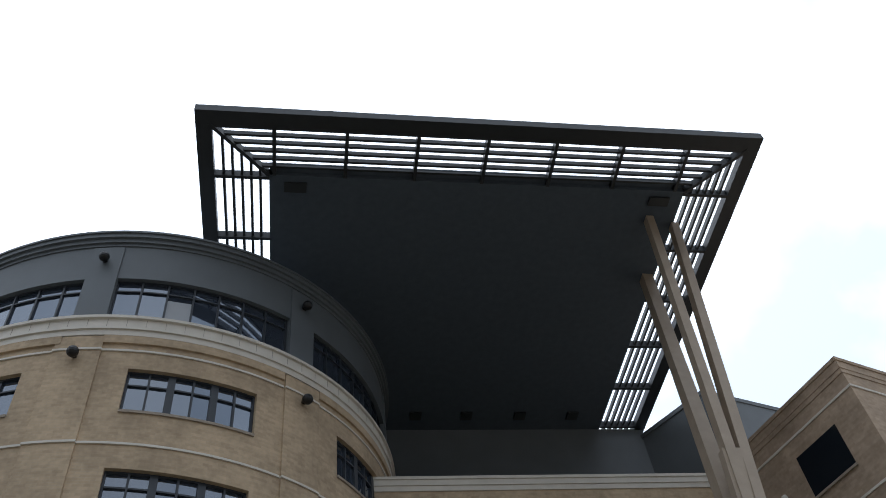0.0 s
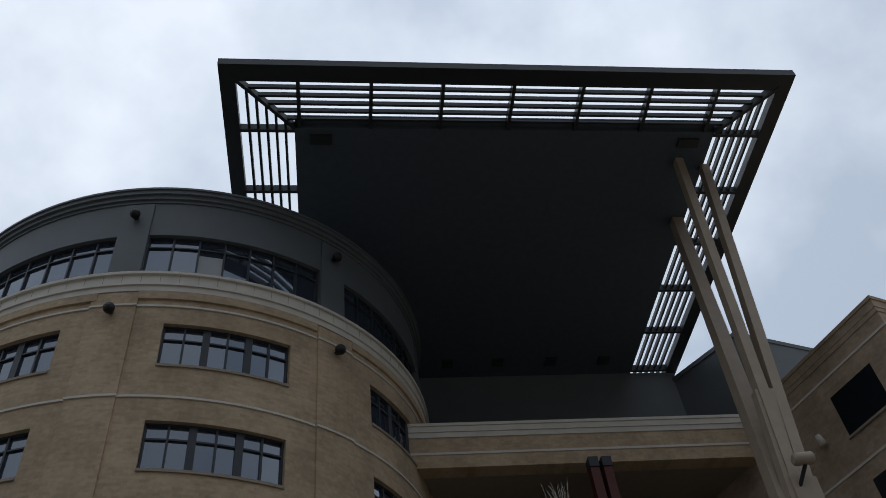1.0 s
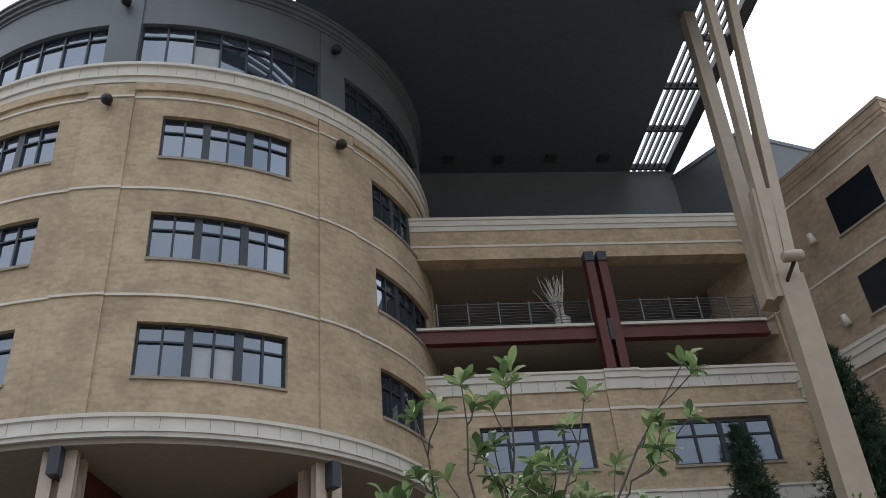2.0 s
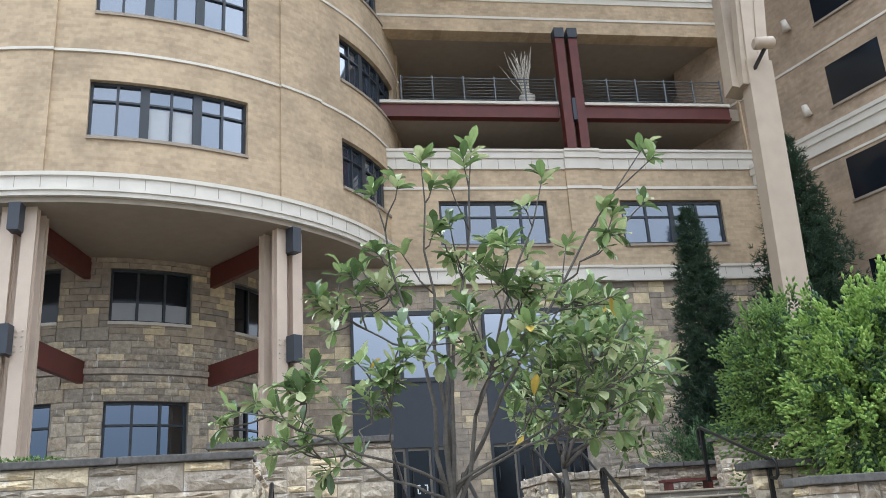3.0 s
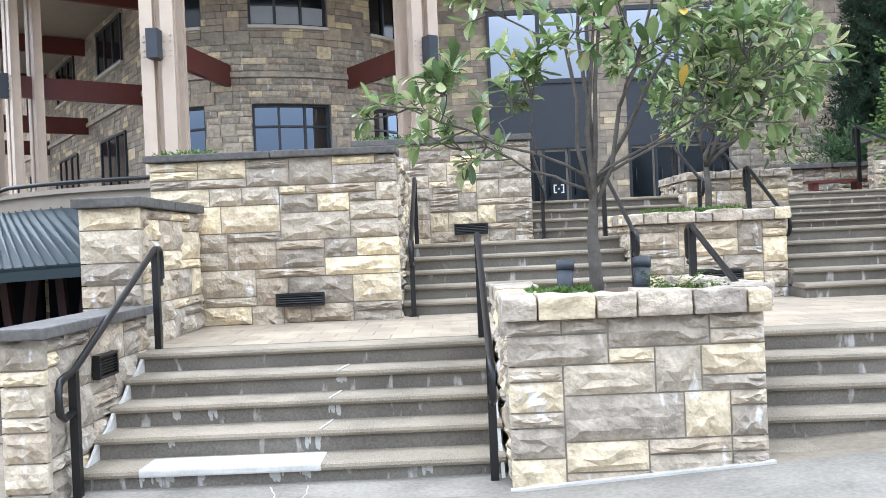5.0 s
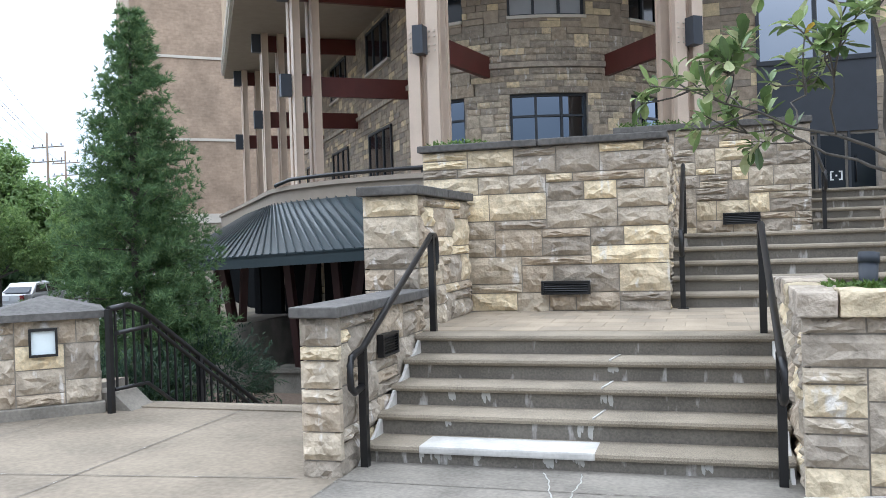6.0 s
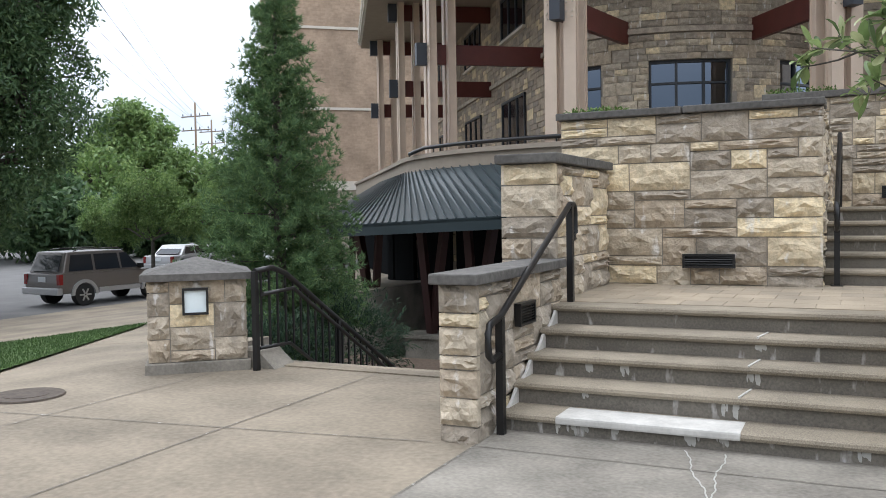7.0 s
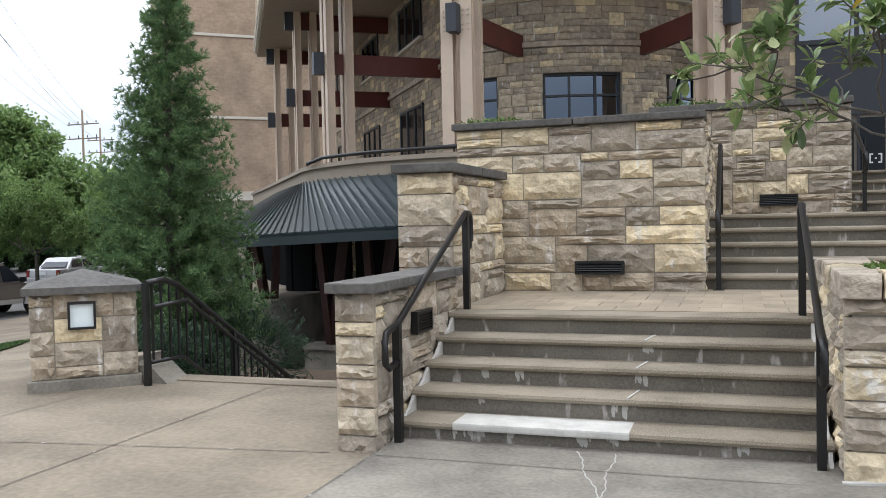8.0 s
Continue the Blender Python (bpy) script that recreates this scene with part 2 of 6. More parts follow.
M_FIR = leaf_mat("dark_conifer_needles", ((0, (0.03, 0.06, 0.038)), (0.4, (0.042, 0.08, 0.045)), (0.75, (0.06, 0.10, 0.052))), 0.7)
M_PINE = leaf_mat("green_conifer_needles", ((0, (0.085, 0.155, 0.07)), (0.4, (0.125, 0.215, 0.088)), (0.75, (0.19, 0.28, 0.11))), 0.7)
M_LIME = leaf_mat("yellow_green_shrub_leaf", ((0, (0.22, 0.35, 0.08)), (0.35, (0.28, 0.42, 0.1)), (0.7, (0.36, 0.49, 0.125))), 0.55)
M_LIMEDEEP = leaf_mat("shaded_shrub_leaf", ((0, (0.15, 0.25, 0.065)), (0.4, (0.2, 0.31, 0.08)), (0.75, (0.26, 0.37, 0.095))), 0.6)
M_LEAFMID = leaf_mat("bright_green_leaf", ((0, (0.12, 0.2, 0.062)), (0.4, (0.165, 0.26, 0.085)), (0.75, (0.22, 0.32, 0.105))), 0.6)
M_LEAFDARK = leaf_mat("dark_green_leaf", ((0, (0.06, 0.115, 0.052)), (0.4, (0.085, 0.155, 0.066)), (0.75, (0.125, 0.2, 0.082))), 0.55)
M_GRASSBLADE = leaf_mat("mown_grass_blade", ((0, (0.035, 0.075, 0.018)), (0.5, (0.05, 0.095, 0.024))), 0.7)
M_LENS = mat("frosted_lens", (0.7, 0.78, 0.8), 0.5, vary=0.04, bump=0)
M_FERN = leaf_mat("fern_frond", ((0, (0.085, 0.15, 0.035)), (0.5, (0.125, 0.2, 0.045))), 0.6)


# ---- mesh helpers ----
def quads(bm, pts, faces):
    vs = [bm.verts.new(p) for p in pts]
    return [bm.faces.new([vs[i] for i in f]) for f in faces]


CUBE = ((0, 3, 2, 1), (4, 5, 6, 7), (0, 1, 5, 4), (1, 2, 6, 5), (2, 3, 7, 6), (3, 0, 4, 7))


def box(bm, x0, x1, y0, y1, z0, z1):
    quads(bm, [(x0, y0, z0), (x1, y0, z0), (x1, y1, z0), (x0, y1, z0), (x0, y0, z1), (x1, y0, z1), (x1, y1, z1), (x0, y1, z1)], CUBE)
    return bm


def prism(bm, plan, z0, z1):
    """An upright prism over a plan polygon (counter-clockwise)."""
    k = len(plan)
    vs = [bm.verts.new((x, y, z0)) for x, y in plan] + [bm.verts.new((x, y, z1)) for x, y in plan]
    bm.faces.new(vs[:k][::-1]), bm.faces.new(vs[k:])
    for i in range(k):
        j = (i + 1) % k
        bm.faces.new((vs[i], vs[j], vs[k + j], vs[k + i]))
    return bm


def beam(bm, a, b, w, h, up=(0, 0, 1)):
    """A rectangular bar from a to b, w wide and h deep."""
    a, b = Vector(a), Vector(b)
    d = (b - a).normalized()
    s = d.cross(Vector(up))
    s = s.normalized() if s.length > 1e-4 else Vector((1, 0, 0))
    u = s.cross(d)
    s, u = s * w / 2, u * h / 2
    quads(bm, [a - s - u, a + s - u, a + s + u, a - s + u, b - s - u, b + s - u, b + s + u, b - s + u], CUBE)
    return bm


def tube(bm, path, radius, sides=10):
    """A round tube along a path; radius may be one number or one for each point."""
    path = [Vector(p) for p in path]
    rad = radius if isinstance(radius, (list, tuple)) else [radius] * len(path)
    rings = []
    for i, p in enumerate(path):
        d = (path[min(i + 1, len(path) - 1)] - path[max(i - 1, 0)]).normalized()
        s = d.cross(Vector((0.13, 0.21, 1)))
        s = s.normalized() if s.length > 1e-3 else Vector((1, 0, 0))
        u = s.cross(d)
        rings.append([bm.verts.new(p + rad[i] * (math.cos(q) * s + math.sin(q) * u)) for q in (2 * math.pi * k / sides for k in range(sides))])
    for r, q in zip(rings, rings[1:]):
        for k in range(sides):
            bm.faces.new((r[k], q[k], q[(k + 1) % sides], r[(k + 1) % sides])).smooth = True
    bm.faces.new(rings[0]), bm.faces.new(rings[-1][::-1])
    return bm


def on_arc(c, r, a, z):
    a = radians(a)
    return (c[0] + r * math.sin(a), c[1] - r * math.cos(a), z)


def arc_box(bm, c, r0, r1, a0, a1, z0, z1, step=2.5):
    """A curved slab between two radii; angles run from -y towards +x."""
    k = max(1, math.ceil(abs(a1 - a0) / step))
    ring = []
    for i in range(k + 1):
        a = a0 + (a1 - a0) * i / k
        ring.append([bm.verts.new(on_arc(c, r, a, z)) for r, z in ((r0, z0), (r1, z0), (r1, z1), (r0, z1))])
    for p, q in zip(ring, ring[1:]):
        for j in range(4):
            bm.faces.new((p[j], p[(j + 1) % 4], q[(j + 1) % 4], q[j]))
    bm.faces.new(ring[0][::-1]), bm.faces.new(ring[-1])
    return bm


def mesh_of(name, bm, material, bevel=0.0, uv=None):
    bmesh.ops.recalc_face_normals(bm, faces=bm.faces)
    if bevel:
        bmesh.ops.bevel(bm, geom=bm.edges[:], offset=bevel, segments=2, affect="EDGES", profile=0.6)
    if uv:
        layer = bm.loops.layers.uv.new("UVMap")
        for f in bm.faces:
            for lp in f.loops:
                lp[layer].uv = uv(lp.vert.co, f.normal)
    me = bpy.data.meshes.new(name)
    bm.to_mesh(me)
    bm.free()
    me.materials.append(material)
    return me


def part(name, bm, material, parent=None, label="", bevel=0.0, uv=None):
    """Links a bmesh as one mesh object, under a thing if one is given."""
    ob = new(name, mesh_of(name, bm, material, bevel, uv))
    if parent:
        ob.parent = parent
    return tagged(ob, label)


def thing(name, label, category, group="", kind="", at=(0, 0, 0)):
    ob = new(name)
    ob.location = at
    ob.empty_display_size = 0.1
    return tagged(ob, label, category, group, kind)


def B(*a):
    return box(bmesh.new(), *a)


def uv_flat(co, nrm):
    return (co.y if abs(nrm.x) > 0.7 else co.x, co.z)


def uv_round(c, r):
    return lambda co, nrm: (math.atan2(co.x - c[0], c[1] - co.y) * r + 100, co.z)


rng = random.Random(7)


# ---- ashlar walls ----
def stone_meshes(count=10, rough=0.04, cols=6, rows=4):
    """Unit rock-faced blocks: 1 wide, 1 high, front face at y = 0 bulging to -y."""
    out = []
    for k in range(count):
        r = random.Random(50 + k)
        bm = bmesh.new()
        grid = []
        for j in range(rows + 1):
            row = []
            for i in range(cols + 1):
                u, v = i / cols, j / rows
                edge = min(u, 1 - u) * 5, min(v, 1 - v) * 4
                lift = 0 if min(edge) == 0 else rough * (0.25 + r.random() * 1.1)
                jx, jz = (0, 0) if min(edge) == 0 else ((r.random() - 0.5) * 0.09, (r.random() - 0.5) * 0.11)
                row.append(bm.verts.new((u + jx, -lift, v + jz)))
            grid.append(row)
        for j in range(rows):
            for i in range(cols):
                a, b, c, d = grid[j][i], grid[j][i + 1], grid[j + 1][i + 1], grid[j + 1][i]
                if r.random() < 0.5:
                    bm.faces.new((a, b, c)), bm.faces.new((a, c, d))
                else:
                    bm.faces.new((a, b, d)), bm.faces.new((b, c, d))
        rim = [grid[0][i] for i in range(cols + 1)] + [grid[j][cols] for j in range(1, rows + 1)] + [grid[rows][i] for i in range(cols - 1, -1, -1)] + [grid[j][0] for j in range(rows - 1, 0, -1)]
        back = [bm.verts.new((v.co.x, 0.06, v.co.z)) for v in rim]
        for i in range(len(rim)):
            j = (i + 1) % len(rim)
            bm.faces.new((rim[i], back[i], back[j], rim[j]))
        me = bpy.data.meshes.new("stone_block")
        bm.to_mesh(me)
        bm.free()
        me.materials.append(M_STONE)
        out.append(me)
    return out


STONES = stone_meshes()
STONES_FLAT = stone_meshes(5, 0.02, 3, 3)


def ashlar(length, height, course=0.098, seed=1, widths=(0.28, 0.85), joint=0.012, tall=(1, 1, 2, 2, 2, 3, 3)):
    """Random-coursed blocks that fill a rectangle: (x, z, w, h)."""
    r = random.Random(seed)
    rows = max(1, round(height / course))
    course = height / rows
    cells = max(2, round(length / 0.06))
    cw = length / cells
    sky = [0] * cells
    out = []
    while min(sky) < rows:
        low = min(sky)
        i = sky.index(low)
        j = i
        while j < cells and sky[j] == low:
            j += 1
        gap = j - i
        want = max(2, round(r.uniform(*widths) / cw))
        if gap - want < 4:
            want = gap if gap * cw < widths[1] * 1.25 else gap // 2
        k = min(r.choice(tall), rows - low)
        if want * cw > 0.7 and k < 2 and r.random() < 0.5:
            want = max(2, want * 2 // 3)
        for q in range(i, i + want):
            sky[q] = low + k
        out.append((i * cw + joint / 2, low * course + joint / 2, want * cw - joint, k * course - joint))
    return out


def lay(parent, place, blocks, meshes=STONES, depth=1.0, name="stone"):
    """Lays blocks as parts; place(x, z) gives the pose of a block's lower left corner."""
    for k, (x, z, w, h) in enumerate(blocks):
        ob = new(name, rng.choice(meshes))
        ob.parent = parent
        ob.matrix_basis = place(x, z) @ Matrix.Diagonal((w, depth, h, 1))


def flat_place(x0, y0, z0, turn=0):
    base = Matrix.Translation((x0, y0, z0)) @ Matrix.Rotation(radians(turn), 4, "Z")
    return lambda x, z: base @ Matrix.Translation((x, -0.001, z))


def block_wall(name, label, x0, x1, y0, y1, z0, z1, faces="S", seed=1, course=0.1, widths=(0.24, 0.66), skip=None):
    """A retaining wall with a mortar core and rock-faced blocks on the faces named: S (to -y), E (to +x), W (to -x)."""
    d = 0.05
    core = part(name, B(x0 + (d if "W" in faces else 0), x1 - (d if "E" in faces else 0), y0 + (d if "S" in faces else 0), y1, z0, z1), M_MORTAR)
    tagged(core, label, "stone wall", kind="structure")
    if "S" in faces:
        lay(core, flat_place(x0, y0 + 0.04, z0), [b for b in ashlar(x1 - x0, z1 - z0, course, seed, widths) if not skip or not skip(x0 + b[0], z0 + b[1], b[2], b[3])])
    if "W" in faces:
        lay(core, flat_place(x0 + 0.04, y1, z0, -90), ashlar(y1 - y0 - 0.06, z1 - z0, course, seed + 1, widths))
    if "E" in faces:
        lay(core, flat_place(x1 - 0.04, y0 + 0.06, z0, 90), ashlar(y1 - y0 - 0.06, z1 - z0, course, seed + 2, widths))
    return core

# ---- ground ----
def ground_z(x, y):
    z = 0.07 * min(max(x - 1.7, 0), 4.5)
    if x < -6:
        z += 0.086 * max(x + 6, -13.5)
    return z


def in_pit(x, y):
    return (-6 < x < -1.9 and 9.2 < y < 40) or (-10.5 < x < -1.9 and 11 < y < 46)


def ground_sheet():
    bm = bmesh.new()
    xs = [-900, -300, -120, -60] + [-45 + 3 * k for k in range(12)] + [-10.5, -9, -7.5, -6, -4.65, -3.3, -1.9, -0.5, 0.6, 1.7, 3, 4.5, 6.2, 9, 14, 30, 60, 200, 900]
    ys = [-900, -200, -60, -20, -8, -3, 0, 2, 4, 5.5, 7, 8.1, 9.2, 11, 13, 15, 17, 20, 25, 30, 38, 46, 60, 90, 200, 900]
    vs = [[bm.verts.new((x, y, ground_z(x, y) - 0.01)) for x in xs] for y in ys]
    for j in range(len(ys) - 1):
        for i in range(len(xs) - 1):
            if not in_pit((xs[i] + xs[i + 1]) / 2, (ys[j] + ys[j + 1]) / 2):
                bm.faces.new((vs[j][i], vs[j][i + 1], vs[j + 1][i + 1], vs[j + 1][i]))
    return bm


tagged(part("ground", ground_sheet(), M_WALK), "weathered pale concrete pavement sloping down to the street", "ground", kind="structure")


def draped(name, plan, lift, material, label, category, step=1.0):
    """A thin sheet that follows the ground over a plan polygon."""
    bm = bmesh.new()
    f = bm.faces.new([bm.verts.new((x, y, 0)) for x, y in plan])
    xs = [p[0] for p in plan]
    x = math.floor(min(xs)) + step
    while x < max(xs):
        bmesh.ops.bisect_plane(bm, geom=bm.verts[:] + bm.edges[:] + bm.faces[:], plane_co=(x, 0, 0), plane_no=(1, 0, 0))
        x += step
    for v in bm.verts:
        v.co.z = ground_z(v.co.x, v.co.y) + lift
    return tagged(part(name, bm, material), label, category, kind="structure")


draped("grass_verge", [(-7.9, 8.3), (-10.8, 13.3), (-11.6, 14.5), (-12.4, 11.8), (-11.2, 6), (-9, 0), (-6, 0), (-6.6, 5)], 0.022, M_GRASSGROUND, "mown green grass verge beside the pavement", "grass")
draped("street", [(-40, -40), (-17, -40), (-17, 10), (-19.5, 20), (-22, 34), (-26, 90), (-70, 90), (-60, 10)], 0.012, M_ROAD, "grey asphalt side street", "road", 3)
draped("paving_strip", [(-1.22, -6), (-1.22, 6.93), (-1.24, 7.45), (1.85, 7.45), (1.85, 6.95), (12, 6.95), (12, -6)], 0.006, M_WALK2, "grey broom-finished concrete paving at the foot of the steps", "pavement")

# ---- near steps ----
RISE, TREAD = 0.165, 0.33


def stair(name, label, x0, x1, y0, z0, count, rise=RISE, tread=TREAD, first=None):
    """A flight with rounded overhanging nosings: risers behind, treads proud."""
    st = thing(name, label, "steps", kind="structure")
    for k in range(count):
        z = z0 + rise * (k + 1)
        low = (first if first is not None and k == 0 else z - rise)
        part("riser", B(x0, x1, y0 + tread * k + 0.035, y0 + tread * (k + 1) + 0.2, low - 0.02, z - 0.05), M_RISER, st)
        if k < count - 1:
            bm = bmesh.new()
            prof = [(0.0, -0.03), (0.008, -0.05), (0.03, -0.056), (tread + 0.06, -0.056), (tread + 0.06, 0.0), (0.03, 0.0), (0.008, -0.009)]
            vs = [[bm.verts.new((x, y0 + tread * k + p, z + q)) for p, q in prof] for x in (x0, x1)]
            n = len(prof)
            for i in range(n):
                bm.faces.new((vs[0][i], vs[0][(i + 1) % n], vs[1][(i + 1) % n], vs[1][i]))
            bm.faces.new(vs[0]), bm.faces.new(vs[1][::-1])
            part("tread", bm, M_STEP, st)
        else:
            bm = bmesh.new()
            prof = [(0.0, -0.03), (0.008, -0.05), (0.03, -0.056), (0.3, -0.056), (0.3, 0.0), (0.03, 0.0), (0.008, -0.009)]
            vs = [[bm.verts.new((x, y0 + tread * k + p, z + q)) for p, q in prof] for x in (x0, x1)]
            n = len(prof)
            for i in range(n):
                bm.faces.new((vs[0][i], vs[0][(i + 1) % n], vs[1][(i + 1) % n], vs[1][i]))
            bm.faces.new(vs[0]), bm.faces.new(vs[1][::-1])
            part("tread", bm, M_STEP, st)
    return st


F1 = 7.36
front_stair = stair("front_steps", "worn grey concrete steps with rounded nosings and pale repairs", -1.25, 1.75, F1, -0.025, 5, first=-0.06)
tagged(part("landing", B(-1.4, 3.99, F1 + 4 * TREAD + 0.3, 12.2, 0.5, 0.796), M_PAVER), "stamped tan concrete landing between the flights", "landing", kind="structure")
side_stair = stair("side_steps", "worn grey concrete steps beside the stone planter", 3.35, 12, F1 - 0.25, -0.025, 5, first=-0.06)
side_stair.matrix_basis = Matrix.Translation((5.2, 7.1, 0)) @ Matrix.Rotation(radians(-2.6), 4, "Z") @ Matrix.Translation((-5.2, -7.1, 0))
tagged(part("landing", B(3.992, 12.4, F1 + 4 * TREAD + 0.04, 12.2, 0.5, 0.795), M_PAVER), "tan concrete landing above the side steps", "landing", kind="structure")
stair("second_steps", "grey concrete steps between stone walls", 0.85, 3.62, 11.35, 0.795, 5)
tagged(part("landing", B(0.85, 5.4, 12.97, 19, 1.3, 1.618), M_PAVER), "tan concrete landing below the entrance steps", "landing", kind="structure")
stair("entrance_steps", "grey concrete steps up to the entrance doors", 2.8, 6.0, 15.6, 1.62, 4)
stair("court_steps", "wide grey concrete steps with water stains", 5.55, 8.25, 11.55, 0.795, 5)
tagged(part("landing", B(5.55, 11, 13.17, 18.6, 1.3, 1.616), M_PAVER), "tan concrete landing of the court steps", "landing", kind="structure")
stair("court_steps", "upper concrete steps to the garden court", 7.1, 11.6, 18.4, 1.62, 5, 0.15)
tagged(part("court", arc_box(bmesh.new(), (-5.2, 33.7), 0.2, 10.3, -179, 179, 1.9, 2.27), M_WALK), "concrete terrace under the tower", "court", kind="structure")
tagged(part("court", B(2.0, 24, 20.2, 46, 1.9, 2.28), M_WALK), "concrete entrance court under the tower", "court", kind="structure")
tagged(part("court", B(2.8, 7.5, 16.9, 20.2, 1.9, 2.275), M_WALK), "concrete walk in front of the entrance", "court", kind="structure")

# ---- near stone walls ----
block_wall("wall_low_parapet", "low rock-faced sandstone parapet beside the steps", -1.54, -1.24, 6.95, 9.0, -0.1, 1.11, "SWE", 3)
block_wall("wall_mid_parapet", "rock-faced sandstone wall stepping up beside the landing", -1.86, -1.32, 9.0, 11.0, -0.1, 2.06, "SWE", 5)
wall_v = block_wall("wall_terrace", "tall rock-faced sandstone wall above the landing", -1.9, 0.86, 11.0, 16.0, 0.6, 2.645, "SE", 12, widths=(0.3, 0.78))
block_wall("wall_upper", "rock-faced sandstone wall beside the entrance steps", -0.1, 2.8, 15.6, 16.6, 1.4, 3.25, "SE", 17)


def coping(x0, x1, y0, y1, z, h=0.1):
    """A row of coping slabs along the longer side, each a slab of its own."""
    top = thing("coping", "dark grey stone coping on the wall", "coping", kind="structure")
    along_x = (x1 - x0) >= (y1 - y0)
    n = max(1, round(max(x1 - x0, y1 - y0) / 1.25))
    for k in range(n):
        a, b = k / n, (k + 1) / n - 0.006
        dims = (x0 + (x1 - x0) * a, x0 + (x1 - x0) * b, y0, y1) if along_x else (x0, x1, y0 + (y1 - y0) * a, y0 + (y1 - y0) * b)
        part("slab", B(*dims, z + 0.003, z + h), M_COPING, top, bevel=0.012)
    return top


coping(-1.575, -1.2, 6.9, 8.98, 1.11, 0.08)
coping(-1.89, -1.28, 8.96, 10.98, 2.06, 0.09)
coping(-1.94, 0.89, 10.96, 11.5, 2.645, 0.08)
coping(-0.14, 2.84, 15.55, 16.1, 3.25, 0.1)

# ---- planter of the magnolia ----
def planter(name, x0, x1, y0, y1, z0, z1, seed, cap=0.15):
    core = block_wall(name, "rock-faced sandstone planter wall", x0, x1, y0, y0 + 0.35, z0, z1, "SWE", seed, widths=(0.3, 0.8))
    for s, (xa, xb) in enumerate(((x0, x0 + 0.35), (x1 - 0.35, x1))):
        block_wall(name + "_side", "rock-faced sandstone planter side", xa, xb, y0 + 0.35, y1, z0, z1, "W" if s == 0 else "E", seed + 4 + s)
    tagged(part("soil", B(x0 + 0.3, x1 - 0.3, y0 + 0.3, y1, z0 + 0.1, z1 + cap * 0.45), M_SOIL), "dark planting soil in the planter", "soil", kind="structure")
    caps = thing("cap_stones", "row of rough pale sandstone cap blocks on the planter", "coping", kind="structure")
    r = random.Random(seed)

    def run(xa, ya, dx, dy, length):
        p = 0
        while p < length - 0.05:
            w = min(r.uniform(0.2, 0.4), length - p)
            if length - p - w < 0.15:
                w = length - p
            bm = bmesh.new()
            box(bm, 0.006, w - 0.006, 0, 0.34, 0, cap * r.uniform(0.92, 1.1))
            bmesh.ops.subdivide_edges(bm, edges=bm.edges[:], cuts=2, use_grid_fill=True)
            for v in bm.verts:
                if v.co.z > 0.02:
                    v.co += Vector((r.uniform(-0.004, 0.004), r.uniform(-0.022, 0.012), r.uniform(-0.014, 0.014)))
            if dy:
                bmesh.ops.transform(bm, matrix=Matrix.Rotation(radians(90), 4, "Z"), verts=bm.verts)
                bmesh.ops.translate(bm, vec=(0.18 if dx == 0 else 0, 0, 0), verts=bm.verts)
            bmesh.ops.translate(bm, vec=(xa + dx * p, ya + dy * p, z1 + 0.003), verts=bm.verts)
            part("cap_stone", bm, M_CAPSTONE, caps, bevel=0.012)
            p += w
    run(x0 - 0.03, y0 - 0.04, 1, 0, x1 - x0 + 0.06)
    run(x0 + 0.14, y0 + 0.33, 0, 1, y1 - y0 - 0.33)
    run(x1 - 0.0, y0 + 0.33, 0, 1, y1 - y0 - 0.33)
    return core


planter("wall_planter", 1.76, 3.43, 6.955, 9.0, -0.1, 1.1, 21)
planter("wall_planter_upper", 3.62, 5.55, 12.0, 15.0, 0.7, 1.74, 31, 0.13)
planter("wall_planter_far", 5.45, 7.15, 16.0, 18.0, 1.5, 2.5, 41, 0.13)

bm = prism(bmesh.new(), [(-7.6, 10.99), (-8.3, 12.6), (-10.49, 14.9), (-10.49, 10.99)], -1.5, 0)
for v in bm.verts:
    if v.co.z > -1:
        v.co.z = ground_z(v.co.x, v.co.y) - 0.008
tagged(part("pavement", bm, M_WALK), "concrete pavement passing behind the lamp pier", "pavement", kind="structure")

# ---- round tower ----
TC, TR = (-5.2, 33.7), 10.5
A0, A1 = -54.4, 118
BAYS = (-25.2, 16.8, 60.2, 103.5)
PIERS = (-47.0, -4.6, 38.6, 81.9)
HALF = 11.85


def wing_end(r, run):
    """The end of the straight wing tangent to the arc at A0."""
    x, y, _ = on_arc(TC, r, A0, 0)
    t = radians(A0)
    return (x - 0.535 * run, y + 0.845 * run)


def ring_slab(bm, r0, r1, z0, z1, run=17):
    arc_box(bm, TC, r0, r1, A0, A1, z0, z1)
    p0, p1 = on_arc(TC, r1, A0, 0)[:2], on_arc(TC, r0, A0, 0)[:2]
    q0, q1 = wing_end(r1, run), wing_end(r0, run)
    prism(bm, [p0, p1, q1, q0], z0, z1)
    return bm


uvr = uv_round(TC, TR)
tower = thing("tower", "round buff-brick tower with white bands above an open stone base", "building")
bm = bmesh.new()
ring_slab(bm, TR - 0.5, TR, 11.3, 12.45)
for z0, z1 in ((14.15, 16.3), (18.0, 20.17), (21.93, 23.35)):
    ring_slab(bm, TR - 0.5, TR, z0, z1)
